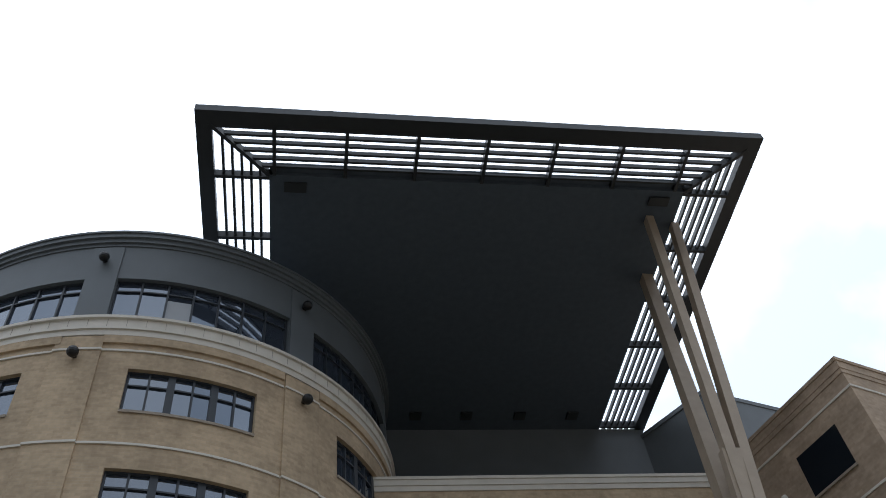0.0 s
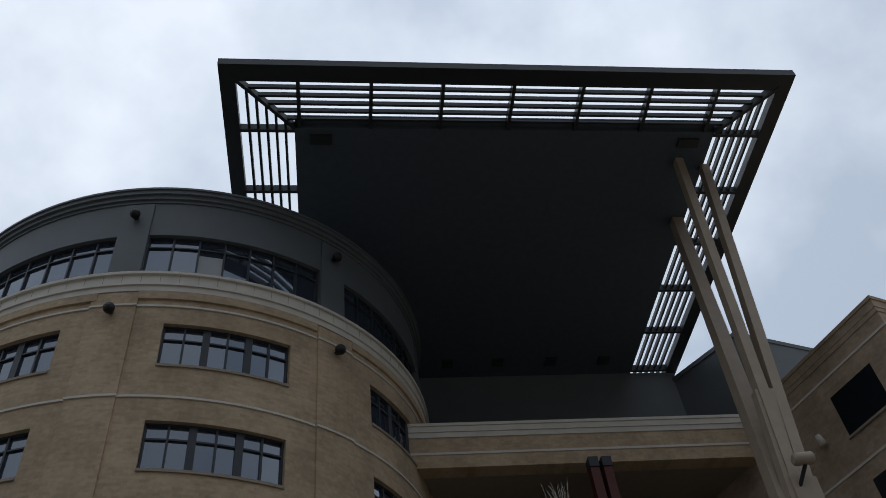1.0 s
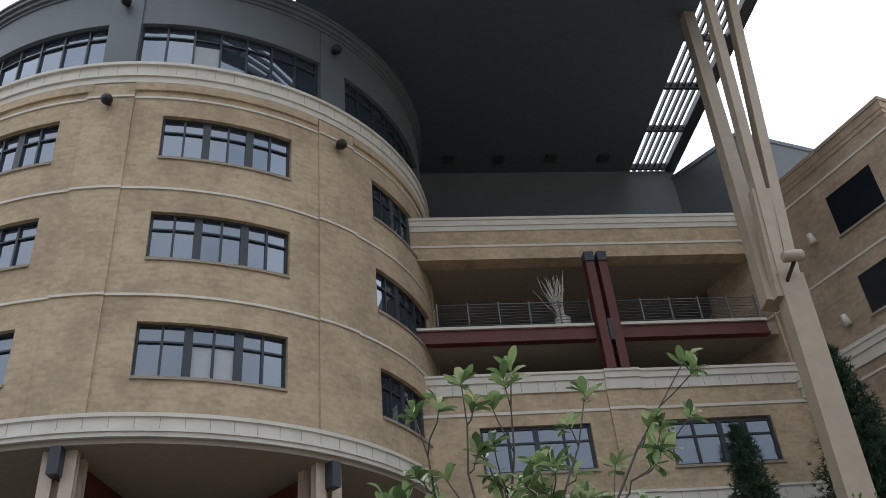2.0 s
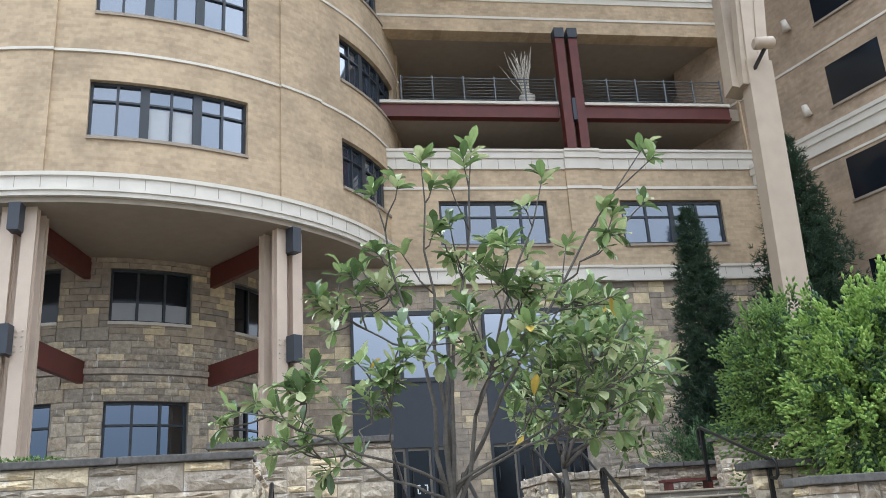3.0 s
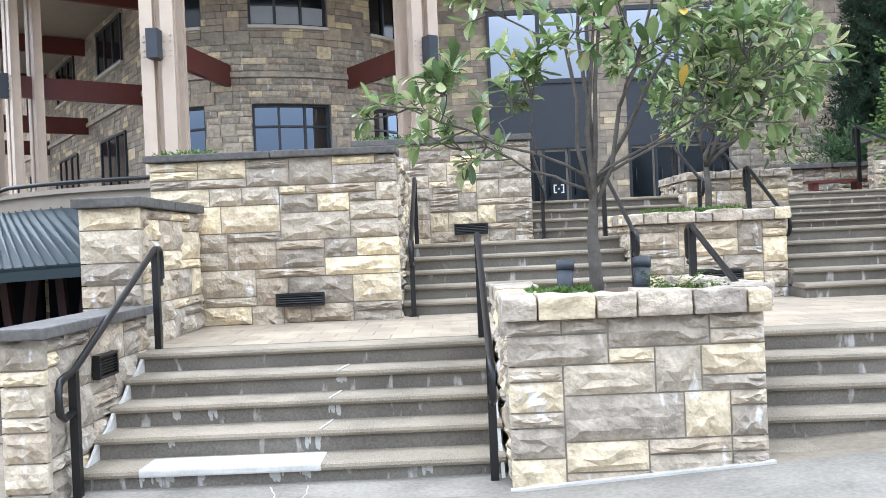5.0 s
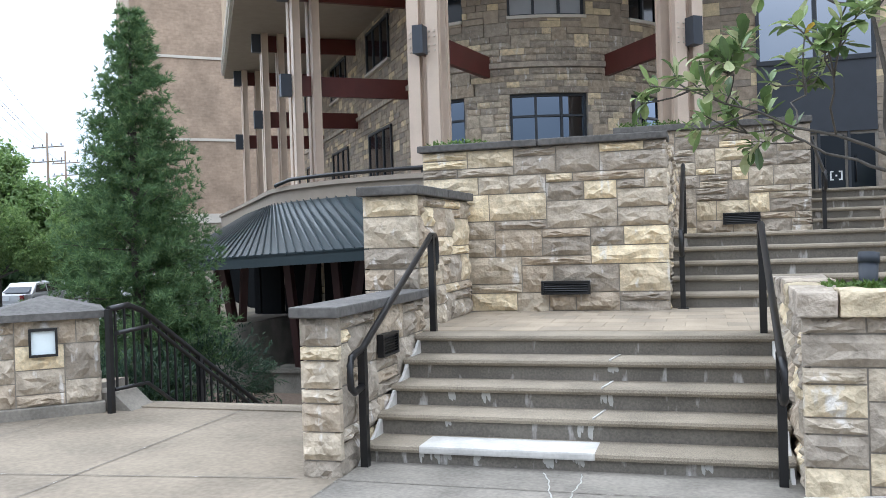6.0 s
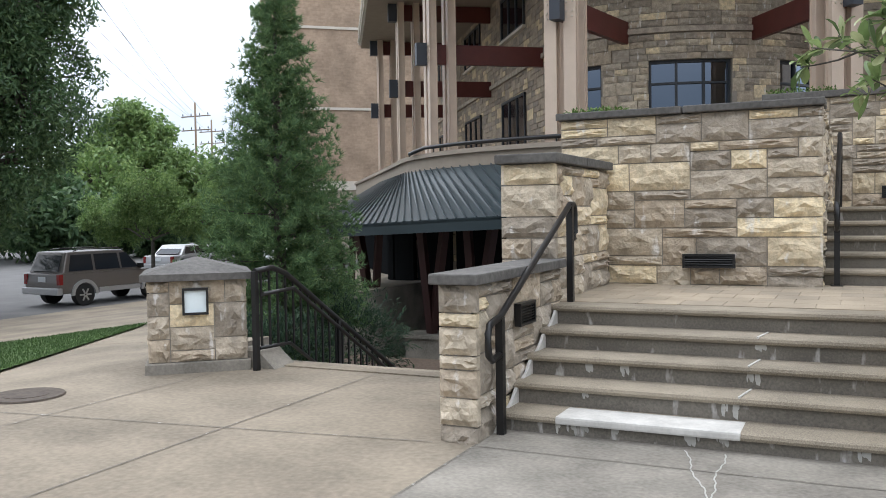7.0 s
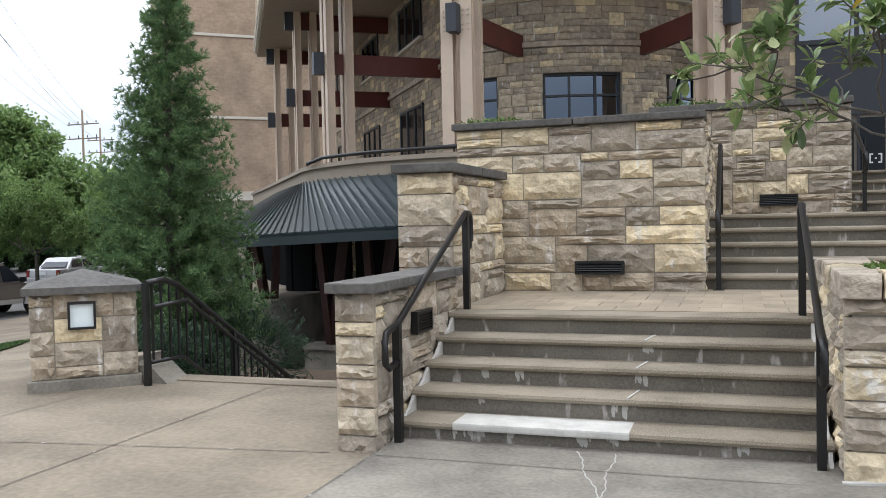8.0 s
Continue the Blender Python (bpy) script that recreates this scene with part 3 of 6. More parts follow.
for z0, z1 in ((12.45, 14.15), (16.3, 18.0), (20.17, 21.93)):
    edges = [A0] + [a for b in BAYS for a in (b - HALF, b + HALF)] + [A1]
    for a, b in zip(edges[::2], edges[1::2]):
        if b > a:
            arc_box(bm, TC, TR - 0.5, TR, a, b, z0, z1)
    p0, p1 = on_arc(TC, TR, A0, 0)[:2], on_arc(TC, TR - 0.5, A0, 0)[:2]
    prism(bm, [p0, p1, wing_end(TR - 0.5, 17), wing_end(TR, 17)], z0, z1)
part("brick_wall", bm, M_BRICK, tower, "buff brick drum", uv=uvr)
for a in PIERS:
    part("pilaster", arc_box(bmesh.new(), TC, TR - 0.1, TR + 0.07, a - 4.2, a + 4.2, 11.363, 23.3), M_BRICK, tower, uv=uvr)
for z in (14.98, 18.84, 22.66):
    for b in BAYS:
        part("string_course", arc_box(bmesh.new(), TC, TR - 0.02, TR + 0.05, max(b - 17.3, A0), min(b + 17.3, A1), z, z + 0.08), M_WHITE, tower)
    for a in PIERS:
        part("string_course", arc_box(bmesh.new(), TC, TR - 0.02, TR + 0.12, a - 4.25, a + 4.25, z, z + 0.08), M_WHITE, tower)
for r, z0, z1 in ((0.1, 10.7, 10.83), (0.15, 10.83, 10.9), (0.07, 10.9, 11.25), (0.13, 11.25, 11.36)):
    part("lower_cornice", ring_slab(bmesh.new(), TR - 0.6, TR + r, z0, z1), M_WHITE, tower, "pale cast-stone cornice")
for r, z0, z1 in ((0.09, 23.35, 23.6), (0.16, 23.6, 23.7), (0.1, 23.7, 24.1), (0.2, 24.1, 24.22)):
    part("upper_cornice", ring_slab(bmesh.new(), TR - 0.6, TR + r, z0, z1), M_WHITE, tower, "pale cast-stone cornice")
for k in range(-34, 62, 2):
    a = 16.9 + (k - 8) * 1.75
    if A0 < a < A1 - 8:
        part("cornice_joint", arc_box(bmesh.new(), TC, TR, TR + 0.076, a, a + 0.07, 10.91, 11.24), M_MORTAR, tower)
        part("cornice_joint", arc_box(bmesh.new(), TC, TR, TR + 0.106, a, a + 0.07, 23.71, 24.09), M_MORTAR, tower)
for c in BAYS[:3]:
    part("recess_head", arc_box(bmesh.new(), TC, TR - 0.02, TR + 0.09, c - 17.3, c + 17.3, 23.0, 23.34), M_BRICK, tower, uv=uvr)
# grey upper storey
GR = TR - 0.15
GHALF = 18.4
bm = bmesh.new()
ring_slab(bm, GR - 0.4, GR, 24.22, 24.4)
ring_slab(bm, GR - 0.4, GR, 26.5, 28.3)
for a in PIERS:
    arc_box(bm, TC, GR - 0.4, GR, a - 3.2, a + 3.2, 24.4, 26.5)
part("grey_storey", bm, M_GREYWALL, tower, "grey panelled top storey")
for a in PIERS:
    part("grey_pilaster", arc_box(bmesh.new(), TC, GR - 0.1, GR + 0.07, a - 3.1, a + 3.1, 24.3, 28.2), M_GREYWALL, tower)
for r, z0, z1 in ((0.05, 28.3, 28.45), (0.14, 28.45, 28.65), (0.24, 28.65, 28.85), (0.3, 28.85, 28.95)):
    part("roof_edge", ring_slab(bmesh.new(), GR - 0.5, GR + r, z0, z1), M_GREYWALL, tower, "stepped grey metal roof edge")
part("roof", prism(bmesh.new(), [on_arc(TC, GR - 0.2, A0 + (A1 - A0) * k / 40, 0)[:2] for k in range(41)], 28.5, 28.8), M_GREYWALL, tower)
part("soffit", ring_slab(bmesh.new(), 2.0, TR - 0.02, 10.55, 10.76), M_SOFFIT, tower, "taupe plaster soffit under the tower")
part("back_wall", arc_box(bmesh.new(), TC, 9.2, 9.3, A0, A1, 11.4, 28.3), M_DARKROOM, tower, "near-black sheet for the unlit rooms behind the windows")


def curved_window(parent_label, c, r, a, half, z0, z1, cols, transom, glass, pale_panels=(), thick=(), fw=0.07, drop=0.62):
    """A curved strip window set back in its opening: frame, mullions, transom, one pane for each light."""
    w = thing("window", parent_label, "window", "tower windows", at=on_arc(c, r, a, z0))
    off = Matrix.Translation(on_arc(c, r, a, z0)).inverted()

    def put(nm, bm, m):
        bmesh.ops.transform(bm, matrix=off, verts=bm.verts)
        return part(nm, bm, m, w)
    put("sill", arc_box(bmesh.new(), c, r - 0.3, r + 0.06, a - half, a + half, z0 - 0.09, z0 + 0.005), M_WHITE if "stone" in parent_label else M_SOFFIT)
    da = math.degrees(fw / r)
    for nm, b0, b1 in (("frame_rail", z0 + 0.006, z0 + 0.006 + fw), ("frame_rail", z1 - fw, z1)):
        put(nm, arc_box(bmesh.new(), c, r - 0.32, r - 0.16, a - half, a + half, b0, b1), M_FRAME)
    for i in range(cols + 1):
        p = a - half + 2 * half * i / cols
        wide = da * (3.6 if i in thick else 1.0)
        p = min(max(p, a - half + wide / 2), a + half - wide / 2)
        put("mullion", arc_box(bmesh.new(), c, r - 0.315, r - 0.155, p - wide / 2, p + wide / 2, z0 + fw, z1 - fw), M_FRAME)
    if transom:
        put("transom", arc_box(bmesh.new(), c, r - 0.31, r - 0.165, a - half, a + half, transom, transom + fw * 0.8), M_FRAME)
    for i in range(cols):
        p, q = a - half + 2 * half * i / cols, a - half + 2 * half * (i + 1) / cols
        put("pane", arc_box(bmesh.new(), c, r - 0.25, r - 0.235, p + da * 0.3, q - da * 0.3, z0 + fw * 0.5, z1 - fw * 0.5, 30), glass)
        if i in pale_panels:
            put("blind", arc_box(bmesh.new(), c, r - 0.232, r - 0.228, p + da * 0.6, q - da * 0.6, z0 + fw, z0 + (z1 - z0) * drop, 30), M_BLIND_SKY)
    return w


for k, b in enumerate(BAYS[:3]):
    for f, (z0, z1) in enumerate(((12.45, 14.15), (16.3, 18.0), (20.17, 21.93))):
        curved_window("dark-framed strip window in the brick tower", TC, TR, b, HALF, z0, z1, 6, z0 + (z1 - z0) * 0.66, M_GLASS, (2, 3) if (k, f) == (1, 0) else (), (2, 4))
    curved_window("wide dark-framed window in the grey top storey", TC, GR, b, GHALF, 24.42, 26.5, 7, 25.95, M_GLASS, (2,) if k == 1 else ())

# ---- tower lamps ----
for a in PIERS[1:3]:
    for z, r in ((22.35, TR + 0.1), (27.35, GR + 0.1)):
        lamp = thing("wall_lamp", "small dark round wall lamp on the tower", "lamp", "tower lamps", at=on_arc(TC, r, a, z))
        bm = bmesh.new()
        bmesh.ops.create_uvsphere(bm, u_segments=14, v_segments=8, radius=0.2)
        bmesh.ops.translate(bm, vec=on_arc((0, 0), 0.24, a, 0), verts=bm.verts)
        part("housing", bm, M_BLACK, lamp)
        part("bracket", beam(bmesh.new(), (0, 0, 0.05), on_arc((0, 0), 0.2, a, 0.02), 0.16, 0.2), M_BLACK, lamp)

# ---- stone core under the tower ----
IC, IR = (-5.2, 33.7), 5.9
CA0 = -18.3
IB = ((-12.4, 5.3), (19.1, 12.1), (58.8, 12.1))
WZ = ((3.6, 6.12), (8.52, 10.22))
bm = bmesh.new()
for z0, z1 in ((2.2, 3.6), (6.12, 8.52), (10.22, 10.6)):
    arc_box(bm, IC, IR - 0.5, IR - 0.05, CA0, 110, z0, z1)
for z0, z1 in WZ:
    edges = [CA0] + [a for c, hw in IB for a in (c - hw, c + hw)] + [110]
    for a, b in zip(edges[::2], edges[1::2]):
        arc_box(bm, IC, IR - 0.5, IR - 0.05, a, b, z0, z1)
core = tagged(part("wall_stone_core", bm, M_MORTAR), "curved sandstone ashlar wall under the tower", "stone wall", kind="structure")
tagged(part("wall_core_inner", arc_box(bmesh.new(), IC, IR - 1.2, IR - 1.1, CA0, 110, 2.2, 10.6), M_DARKROOM), "near-black sheet for the unlit room inside the stone core", "wall", kind="structure")


def trimmed(blocks, holes, least=0.12):
    """Cuts blocks back to the edges of openings (x0, x1, z0, z1)."""
    out = list(blocks)
    for x0, x1, z0, z1 in holes:
        kept = []
        for x, z, w, h in out:
            if x + w <= x0 or x >= x1 or z + h <= z0 or z >= z1:
                kept.append((x, z, w, h))
                continue
            if z < z0:
                kept.append((x, z, w, z0 - z))
            if z + h > z1:
                kept.append((x, z1, w, z + h - z1))
            za, zb = max(z, z0), min(z + h, z1)
            if x < x0 - least:
                kept.append((x, za, x0 - x, zb - za))
            if x + w > x1 + least:
                kept.append((x1, za, x + w - x1, zb - za))
        out = [b for b in kept if b[2] > 0.05 and b[3] > 0.05]
    return out


def arc_place(c, r, a0):
    def place(x, z):
        a = a0 + math.degrees(x / r)
        return Matrix.Translation(on_arc(c, r, a, z)) @ Matrix.Rotation(radians(a), 4, "Z")
    return place


length = math.radians(110 - CA0) * IR
blocks = []
for za, zb, s in ((2.2, 6.9, 3), (7.12, 10.6, 4)):
    blocks += [(x, z + za, w, h) for x, z, w, h in ashlar(length, zb - za, 0.2, s, (0.35, 0.8), 0.016, (1, 1, 1, 2))]
blocks = trimmed(blocks, [(math.radians(c - hw - CA0) * IR, math.radians(c + hw - CA0) * IR, z0, z1) for c, hw in IB for z0, z1 in WZ])
near = [b for b in blocks if math.degrees(b[0] / IR) < 88]
lay(core, arc_place(IC, IR - 0.02, CA0), near[:300], STONES_FLAT, 1.2)
rest = near[300:] + [b for b in blocks if b not in near]


def joined_blocks(place, some, depth=0.09):
    bm = bmesh.new()
    for x, z, w, h in some:
        m = place(x, z)
        d = rng.uniform(-0.012, 0.006)
        pts = [m @ Vector(p) for p in ((0, d, 0), (w, d, 0), (w, depth, 0), (0, depth, 0), (0, d, h), (w, d, h), (w, depth, h), (0, depth, h))]
        quads(bm, pts, CUBE)
    return bm


tagged(part("stone_blocks", joined_blocks(arc_place(IC, IR - 0.02, CA0), rest), M_STONE_J, core), kind="stuff")
part("stone_band", arc_box(bmesh.new(), IC, IR - 0.1, IR + 0.06, CA0, 110, 6.93, 7.09), M_CAPSTONE, core, "pale stone string course")
for c, hw in IB:
    for f, (z0, z1) in enumerate(WZ):
        # pale lower panels paint the sky's reflection in the upper middle window
        curved_window("dark-framed window in the stone core wall", IC, IR, c, hw, z0, z1, 3 if hw > 8 else 1, z1 - 0.72 if f == 0 else None, M_GLASS_CORE if f == 0 else M_GLASS_DARK, (0, 1, 2) if f == 1 and c == 19.1 else (), fw=0.08, drop=0.38)

# ---- tower columns and beams ----
COLS = ((0.9, 25.7, 37, 36.2, 4.18), (-5.87, 23.7, -3.1, -10, 4.2), (-11.8, 27.9, -50, -52, 4.05), (-16.4, 34.4, -54.4, -54.4, 4.05), (-21.0, 40.8, -54.4, -54.4, 4.05))


def tower_column(x, y, a, z0, beam_a, reach):
    """Two pairs of beige steel posts with a red beam through the gap, dark end caps and bolts."""
    col = thing("tower_column", "beige steel twin-post column carrying the tower", "column", "tower columns", at=(x, y, z0))
    rot = Matrix.Rotation(radians(a), 4, "Z")

    def put(nm, bm, m, label="", parent=col):
        bmesh.ops.transform(bm, matrix=rot, verts=bm.verts)
        return part(nm, bm, m, parent, label)
    top = 10.6 - z0
    for sx in (-0.27, 0.27):
        for dy in (0.0, 0.66):
            bm = bmesh.new()
            box(bm, sx - 0.17, sx + 0.17, dy - 0.13, dy - 0.105, 0, top)
            box(bm, sx - 0.17, sx + 0.17, dy + 0.105, dy + 0.13, 0, top)
            box(bm, sx - 0.13, sx + 0.13, dy - 0.104, dy + 0.104, 0, top)
            post = put("post", bm, M_POST)
    for zb in (6.98 - z0, 10.18 - z0):
        bm = box(bmesh.new(), -0.09, 0.09, -0.3, reach, zb - 0.33, zb + 0.33)
        bmesh.ops.transform(bm, matrix=Matrix.Rotation(radians(beam_a - a), 4, "Z"), verts=bm.verts)
        b = put("beam", bm, M_RED, "oxblood red steel beam")
        put("end_cap", box(bmesh.new(), -0.145, 0.145, -0.5, -0.14, zb - 0.37, zb + 0.37), M_BLUECAP, "blue-grey end cap", b)
    for sx in (-0.27, 0.27):
        for j in (-0.08, 0.08):
            for q in (-0.26, -0.12, 0.12, 0.26):
                bm = bmesh.new()
                bmesh.ops.create_cone(bm, cap_ends=True, segments=8, radius1=0.03, radius2=0.024, depth=0.03, matrix=Matrix.Translation((sx + j, -0.145, 6.98 - z0 + q)) @ Matrix.Rotation(radians(90), 4, "X"))
                put("bolt", bm, M_BOLT)
    put("base_plate", box(bmesh.new(), -0.52, 0.52, -0.25, 0.95, 0, 0.08), M_POST)


for x, y, a, beam_a, reach in COLS:
    tower_column(x, y, a, 2.28 if x > -10 else 3.3, beam_a, reach)

# ---- entrance facade ----
FY = 29.4
facade = thing("entrance_facade", "buff-brick facade with stone base, white bands and open balconies", "building")
bm = bmesh.new()
WINS = ((6.1, 10.05, 11.33, 13.0), (12.8, 16.75, 11.3, 12.96))
box(bm, 3.0, 18.6, FY, FY + 0.5, 10.45, 11.3)
box(bm, 3.0, 18.6, FY, FY + 0.5, 13.0, 14.2)
for a, b in ((3.0, 6.1), (10.05, 12.8), (16.75, 18.6)):
    box(bm, a, b, FY, FY + 0.5, 11.3, 13.0)
part("brick_wall", bm, M_BRICK, facade, uv=uv_flat)
part("brick_pilaster", B(10.85, 12.15, FY - 0.1, FY - 0.002, 10.46, 14.2), M_BRICK, facade, uv=uv_flat)
for x0, x1, d in ((3.0, 10.84, 0.0), (10.84, 12.16, 0.1), (12.16, 18.6, 0.0)):
    part("lower_band", B(x0, x1, FY - 0.14 - d, FY, 9.9, 10.06), M_WHITE, facade)
    part("lower_band", B(x0, x1, FY - 0.07 - d, FY, 10.06, 10.38), M_WHITE, facade)
    part("lower_band", B(x0, x1, FY - 0.12 - d, FY, 10.38, 10.47), M_WHITE, facade)
    part("parapet_band", B(x0, x1, FY - 0.07 - d, FY + 0.5, 14.2, 14.62), M_WHITE, facade)
    part("parapet_band", B(x0, x1, FY - 0.13 - d, FY + 0.5, 14.62, 14.86), M_WHITE, facade)
    part("parapet_cap", B(x0, x1, FY - 0.18 - d, FY + 0.5, 14.86, 14.96), M_WHITE, facade)
    part("string_course", B(x0, x1, FY - 0.04 - d, FY, 13.42, 13.53), M_WHITE, facade)
x = 3.4
while x < 18.4:
    if not 10.8 < x < 12.2:
        part("band_joint", B(x, x + 0.015, FY - 0.075, FY - 0.06, 10.07, 10.37), M_MORTAR, facade)
        part("band_joint", B(x, x + 0.015, FY - 0.075, FY - 0.06, 14.21, 14.61), M_MORTAR, facade)
    x += 0.62
for x0, x1, z0, z1 in WINS:
    w = thing("window", "dark-framed window in the brick facade mirroring the sky", "window", "facade windows", at=(x0, FY, z0))

    def put(nm, bm, m, par=w, o=(-x0, -FY, -z0)):
        bmesh.ops.translate(bm, vec=o, verts=bm.verts)
        return part(nm, bm, m, par)
    put("sill", B(x0 - 0.05, x1 + 0.05, FY - 0.07, FY + 0.3, z0 - 0.09, z0), M_SOFFIT)
    for a, b, c, d in ((x0, x1, z0, z0 + 0.1), (x0, x1, z1 - 0.1, z1), (x0, x0 + 0.1, z0 + 0.1, z1 - 0.1), (x1 - 0.1, x1, z0 + 0.1, z1 - 0.1)):
        put("frame", B(a, b, FY + 0.12, FY + 0.26, c, d), M_FRAME)
    for k in range(1, 4):
        x = x0 + (x1 - x0) * k / 4
        put("mullion", B(x - (0.09 if k == 2 else 0.045), x + (0.09 if k == 2 else 0.045), FY + 0.125, FY + 0.255, z0 + 0.1, z1 - 0.1), M_FRAME)
        put("transom", B(x0 + 0.1, x1 - 0.1, FY + 0.13, FY + 0.25, z0 + 1.05, z0 + 1.12), M_FRAME) if k == 1 else None
    for k in range(4):
        put("pane", B(x0 + (x1 - x0) * k / 4 + 0.03, x0 + (x1 - x0) * (k + 1) / 4 - 0.03, FY + 0.18, FY + 0.195, z0 + 0.05, z1 - 0.05), M_GLASS)
# upper beam of the open storeys
part("upper_beam", B(3.0, 18.6, FY, FY + 0.7, 19.98, 21.32), M_BRICK, facade, uv=uv_flat)
part("string_course", B(3.0, 18.6, FY - 0.04, FY, 20.54, 20.64), M_WHITE, facade)
for d, z0, z1 in ((0.05, 21.32, 21.55), (0.1, 21.55, 21.8), (0.15, 21.8, 21.93)):
    part("upper_cap", B(3.0, 18.6, FY - d, FY + 0.7, z0, z1), M_WHITE, facade)
part("balcony_slab", B(3.0, 18.2, FY + 0.16, FY + 6, 16.35, 16.85), M_SOFFIT, facade)
part("balcony_slab", B(3.0, 18.2, FY + 0.5, FY + 6, 13.9, 14.3), M_SOFFIT, facade)
part("ceiling_slab", B(3.0, 19.5, FY + 0.7, FY + 12, 20.1, 20.5), M_SOFFIT, facade)
for x0, x1 in ((4.0, 10.9), (11.75, 17.75)):
    rb = part("balcony_beam", B(x0, x1, FY, FY + 0.15, 16.35, 16.84), M_RED, facade, "oxblood red balcony edge beam")
    part("beam_flange", B(x0, x1, FY - 0.1, FY + 0.25, 16.84, 16.95), M_WHITE, rb)
    part("beam_flange", B(x0, x1, FY - 0.1, FY + 0.25, 16.28, 16.35), M_RED, rb)
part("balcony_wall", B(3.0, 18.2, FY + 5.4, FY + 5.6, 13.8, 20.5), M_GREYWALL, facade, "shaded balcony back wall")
part("balcony_end_wall", B(18.2, 18.7, FY, FY + 6, 14.2, 20.5), M_BRICK, facade, uv=uv_flat)
part("balcony_door", B(17.9, 18.21, FY + 1.2, FY + 3.6, 16.95, 19.2), M_GLASS_DARK, facade)
for k, x in enumerate((10.98, 11.5)):
    c = part("red_post", B(x, x + 0.34, FY - 0.3, FY + 0.1, 14.96, 20.02), M_RED, facade, "oxblood red steel post")
    part("post_cap", B(x - 0.02, x + 0.36, FY - 0.36, FY + 0.1, 19.6, 20.015), M_BLUECAP, c)
part("post_plate", B(11.34, 11.48, FY - 0.34, FY - 0.1, 16.1, 17.0), M_BLUECAP, facade)
# stone base with glazing
base = tagged(part("wall_stone_base", B(0.35, 18.6, FY + 0.08, FY + 0.6, 2.2, 10.6), M_MORTAR), "sandstone ashlar base of the entrance facade", "stone wall", kind="structure")
HOLES = ((2.86, 6.15, 2.28, 9.0), (7.3, 10.6, 2.28, 9.0))
fb = trimmed(ashlar(18.25, 7.7, 0.2, 9, (0.35, 0.85), 0.016, (1, 1, 1, 2)), [(h[0] - 0.35, h[1] - 0.35, -1, h[3] - 2.2) for h in HOLES])
lay(base, flat_place(0.35, FY + 0.06, 2.2), [b for b in fb if b[0] > 10.2][:280], STONES_FLAT, 1.2)
rest = [b for b in fb if b[0] <= 10.2] + [b for b in fb if b[0] > 10.2][280:]
tagged(part("stone_blocks", joined_blocks(flat_place(0.35, FY + 0.05, 2.2), rest), M_STONE_J, base), kind="stuff")
for n, (x0, x1, z0, z1) in enumerate(HOLES):
    g = tagged(part("door_%d" % (n + 1), B(x0, x1, FY + 0.02, FY + 0.07, z0, z0 + 0.06), M_FRAME), "dark-framed glazed entrance doors with blue-grey panel and large window over", "door", kind="structure")
    part("spandrel", B(x0, x1, FY + 0.0, FY + 0.075, 4.5, 6.6), M_BLUECAP, g)
    for a, b, c, d in ((x0, x1, 6.6, 6.74), (x0, x1, 8.86, 9.0), (x0, x0 + 0.1, 6.74, 8.86), (x1 - 0.1, x1, 6.74, 8.86), ((x0 + x1) / 2 - 0.05, (x0 + x1) / 2 + 0.05, 6.74, 8.86)):
        part("frame", B(a, b, FY - 0.06, FY + 0.06, c, d), M_FRAME, g)
    for k in range(2):
        part("pane", B(x0 + 0.08 + k * (x1 - x0) / 2, x0 + (k + 1) * (x1 - x0) / 2 - 0.05, FY + 0.02, FY + 0.035, 6.7, 8.9), M_GLASS_SKY, g)
    for k in range(4):
        a = x0 + (x1 - x0) * k / 4
        part("door_pane", B(a + 0.08, a + (x1 - x0) / 4 - 0.08, FY + 0.02, FY + 0.035, z0 + 0.1, 4.4), M_GLASS_DARK, g)
        part("door_frame", B(a, a + 0.08, FY - 0.04, FY + 0.06, z0 + 0.06, 4.5), M_FRAME, g)
        part("door_handle", tube(bmesh.new(), [(a + 0.2, FY - 0.1, z0 + 0.7), (a + 0.2, FY - 0.1, z0 + 1.5)], 0.02, 8), M_BLACK, g)

# ---- balcony railings ----
for x0, x1 in ((5.0, 10.9), (11.8, 17.6)):
    rl = thing("balcony_railing", "thin dark metal railing along the balcony", "railing", "balcony railings", at=(x0, FY + 0.1, 16.95))
    n = round((x1 - x0) / 1.2)
    for k in range(n + 1):
        x = (x1 - x0) * k / n
        part("post", B(x - 0.025, x + 0.025, -0.03, 0.03, 0, 1.12), M_GREYWALL, rl)
    for k in range(8):
        part("rail", tube(bmesh.new(), [(0, 0, 0.16 + 0.125 * k), (x1 - x0, 0, 0.16 + 0.125 * k)], 0.012 if k < 7 else 0.025, 6), M_GREYWALL, rl)

# ---- dry branches in a pot on the balcony ----
pot = thing("potted_branches", "bundle of bare white branches in a grey pot on the balcony", "plant", at=(9.95, FY + 0.75, 16.9))
part("pot", tube(bmesh.new(), [(0, 0, 0), (0, 0, 0.7)], [0.22, 0.32], 14), M_WHITE, pot)
r = random.Random(4)
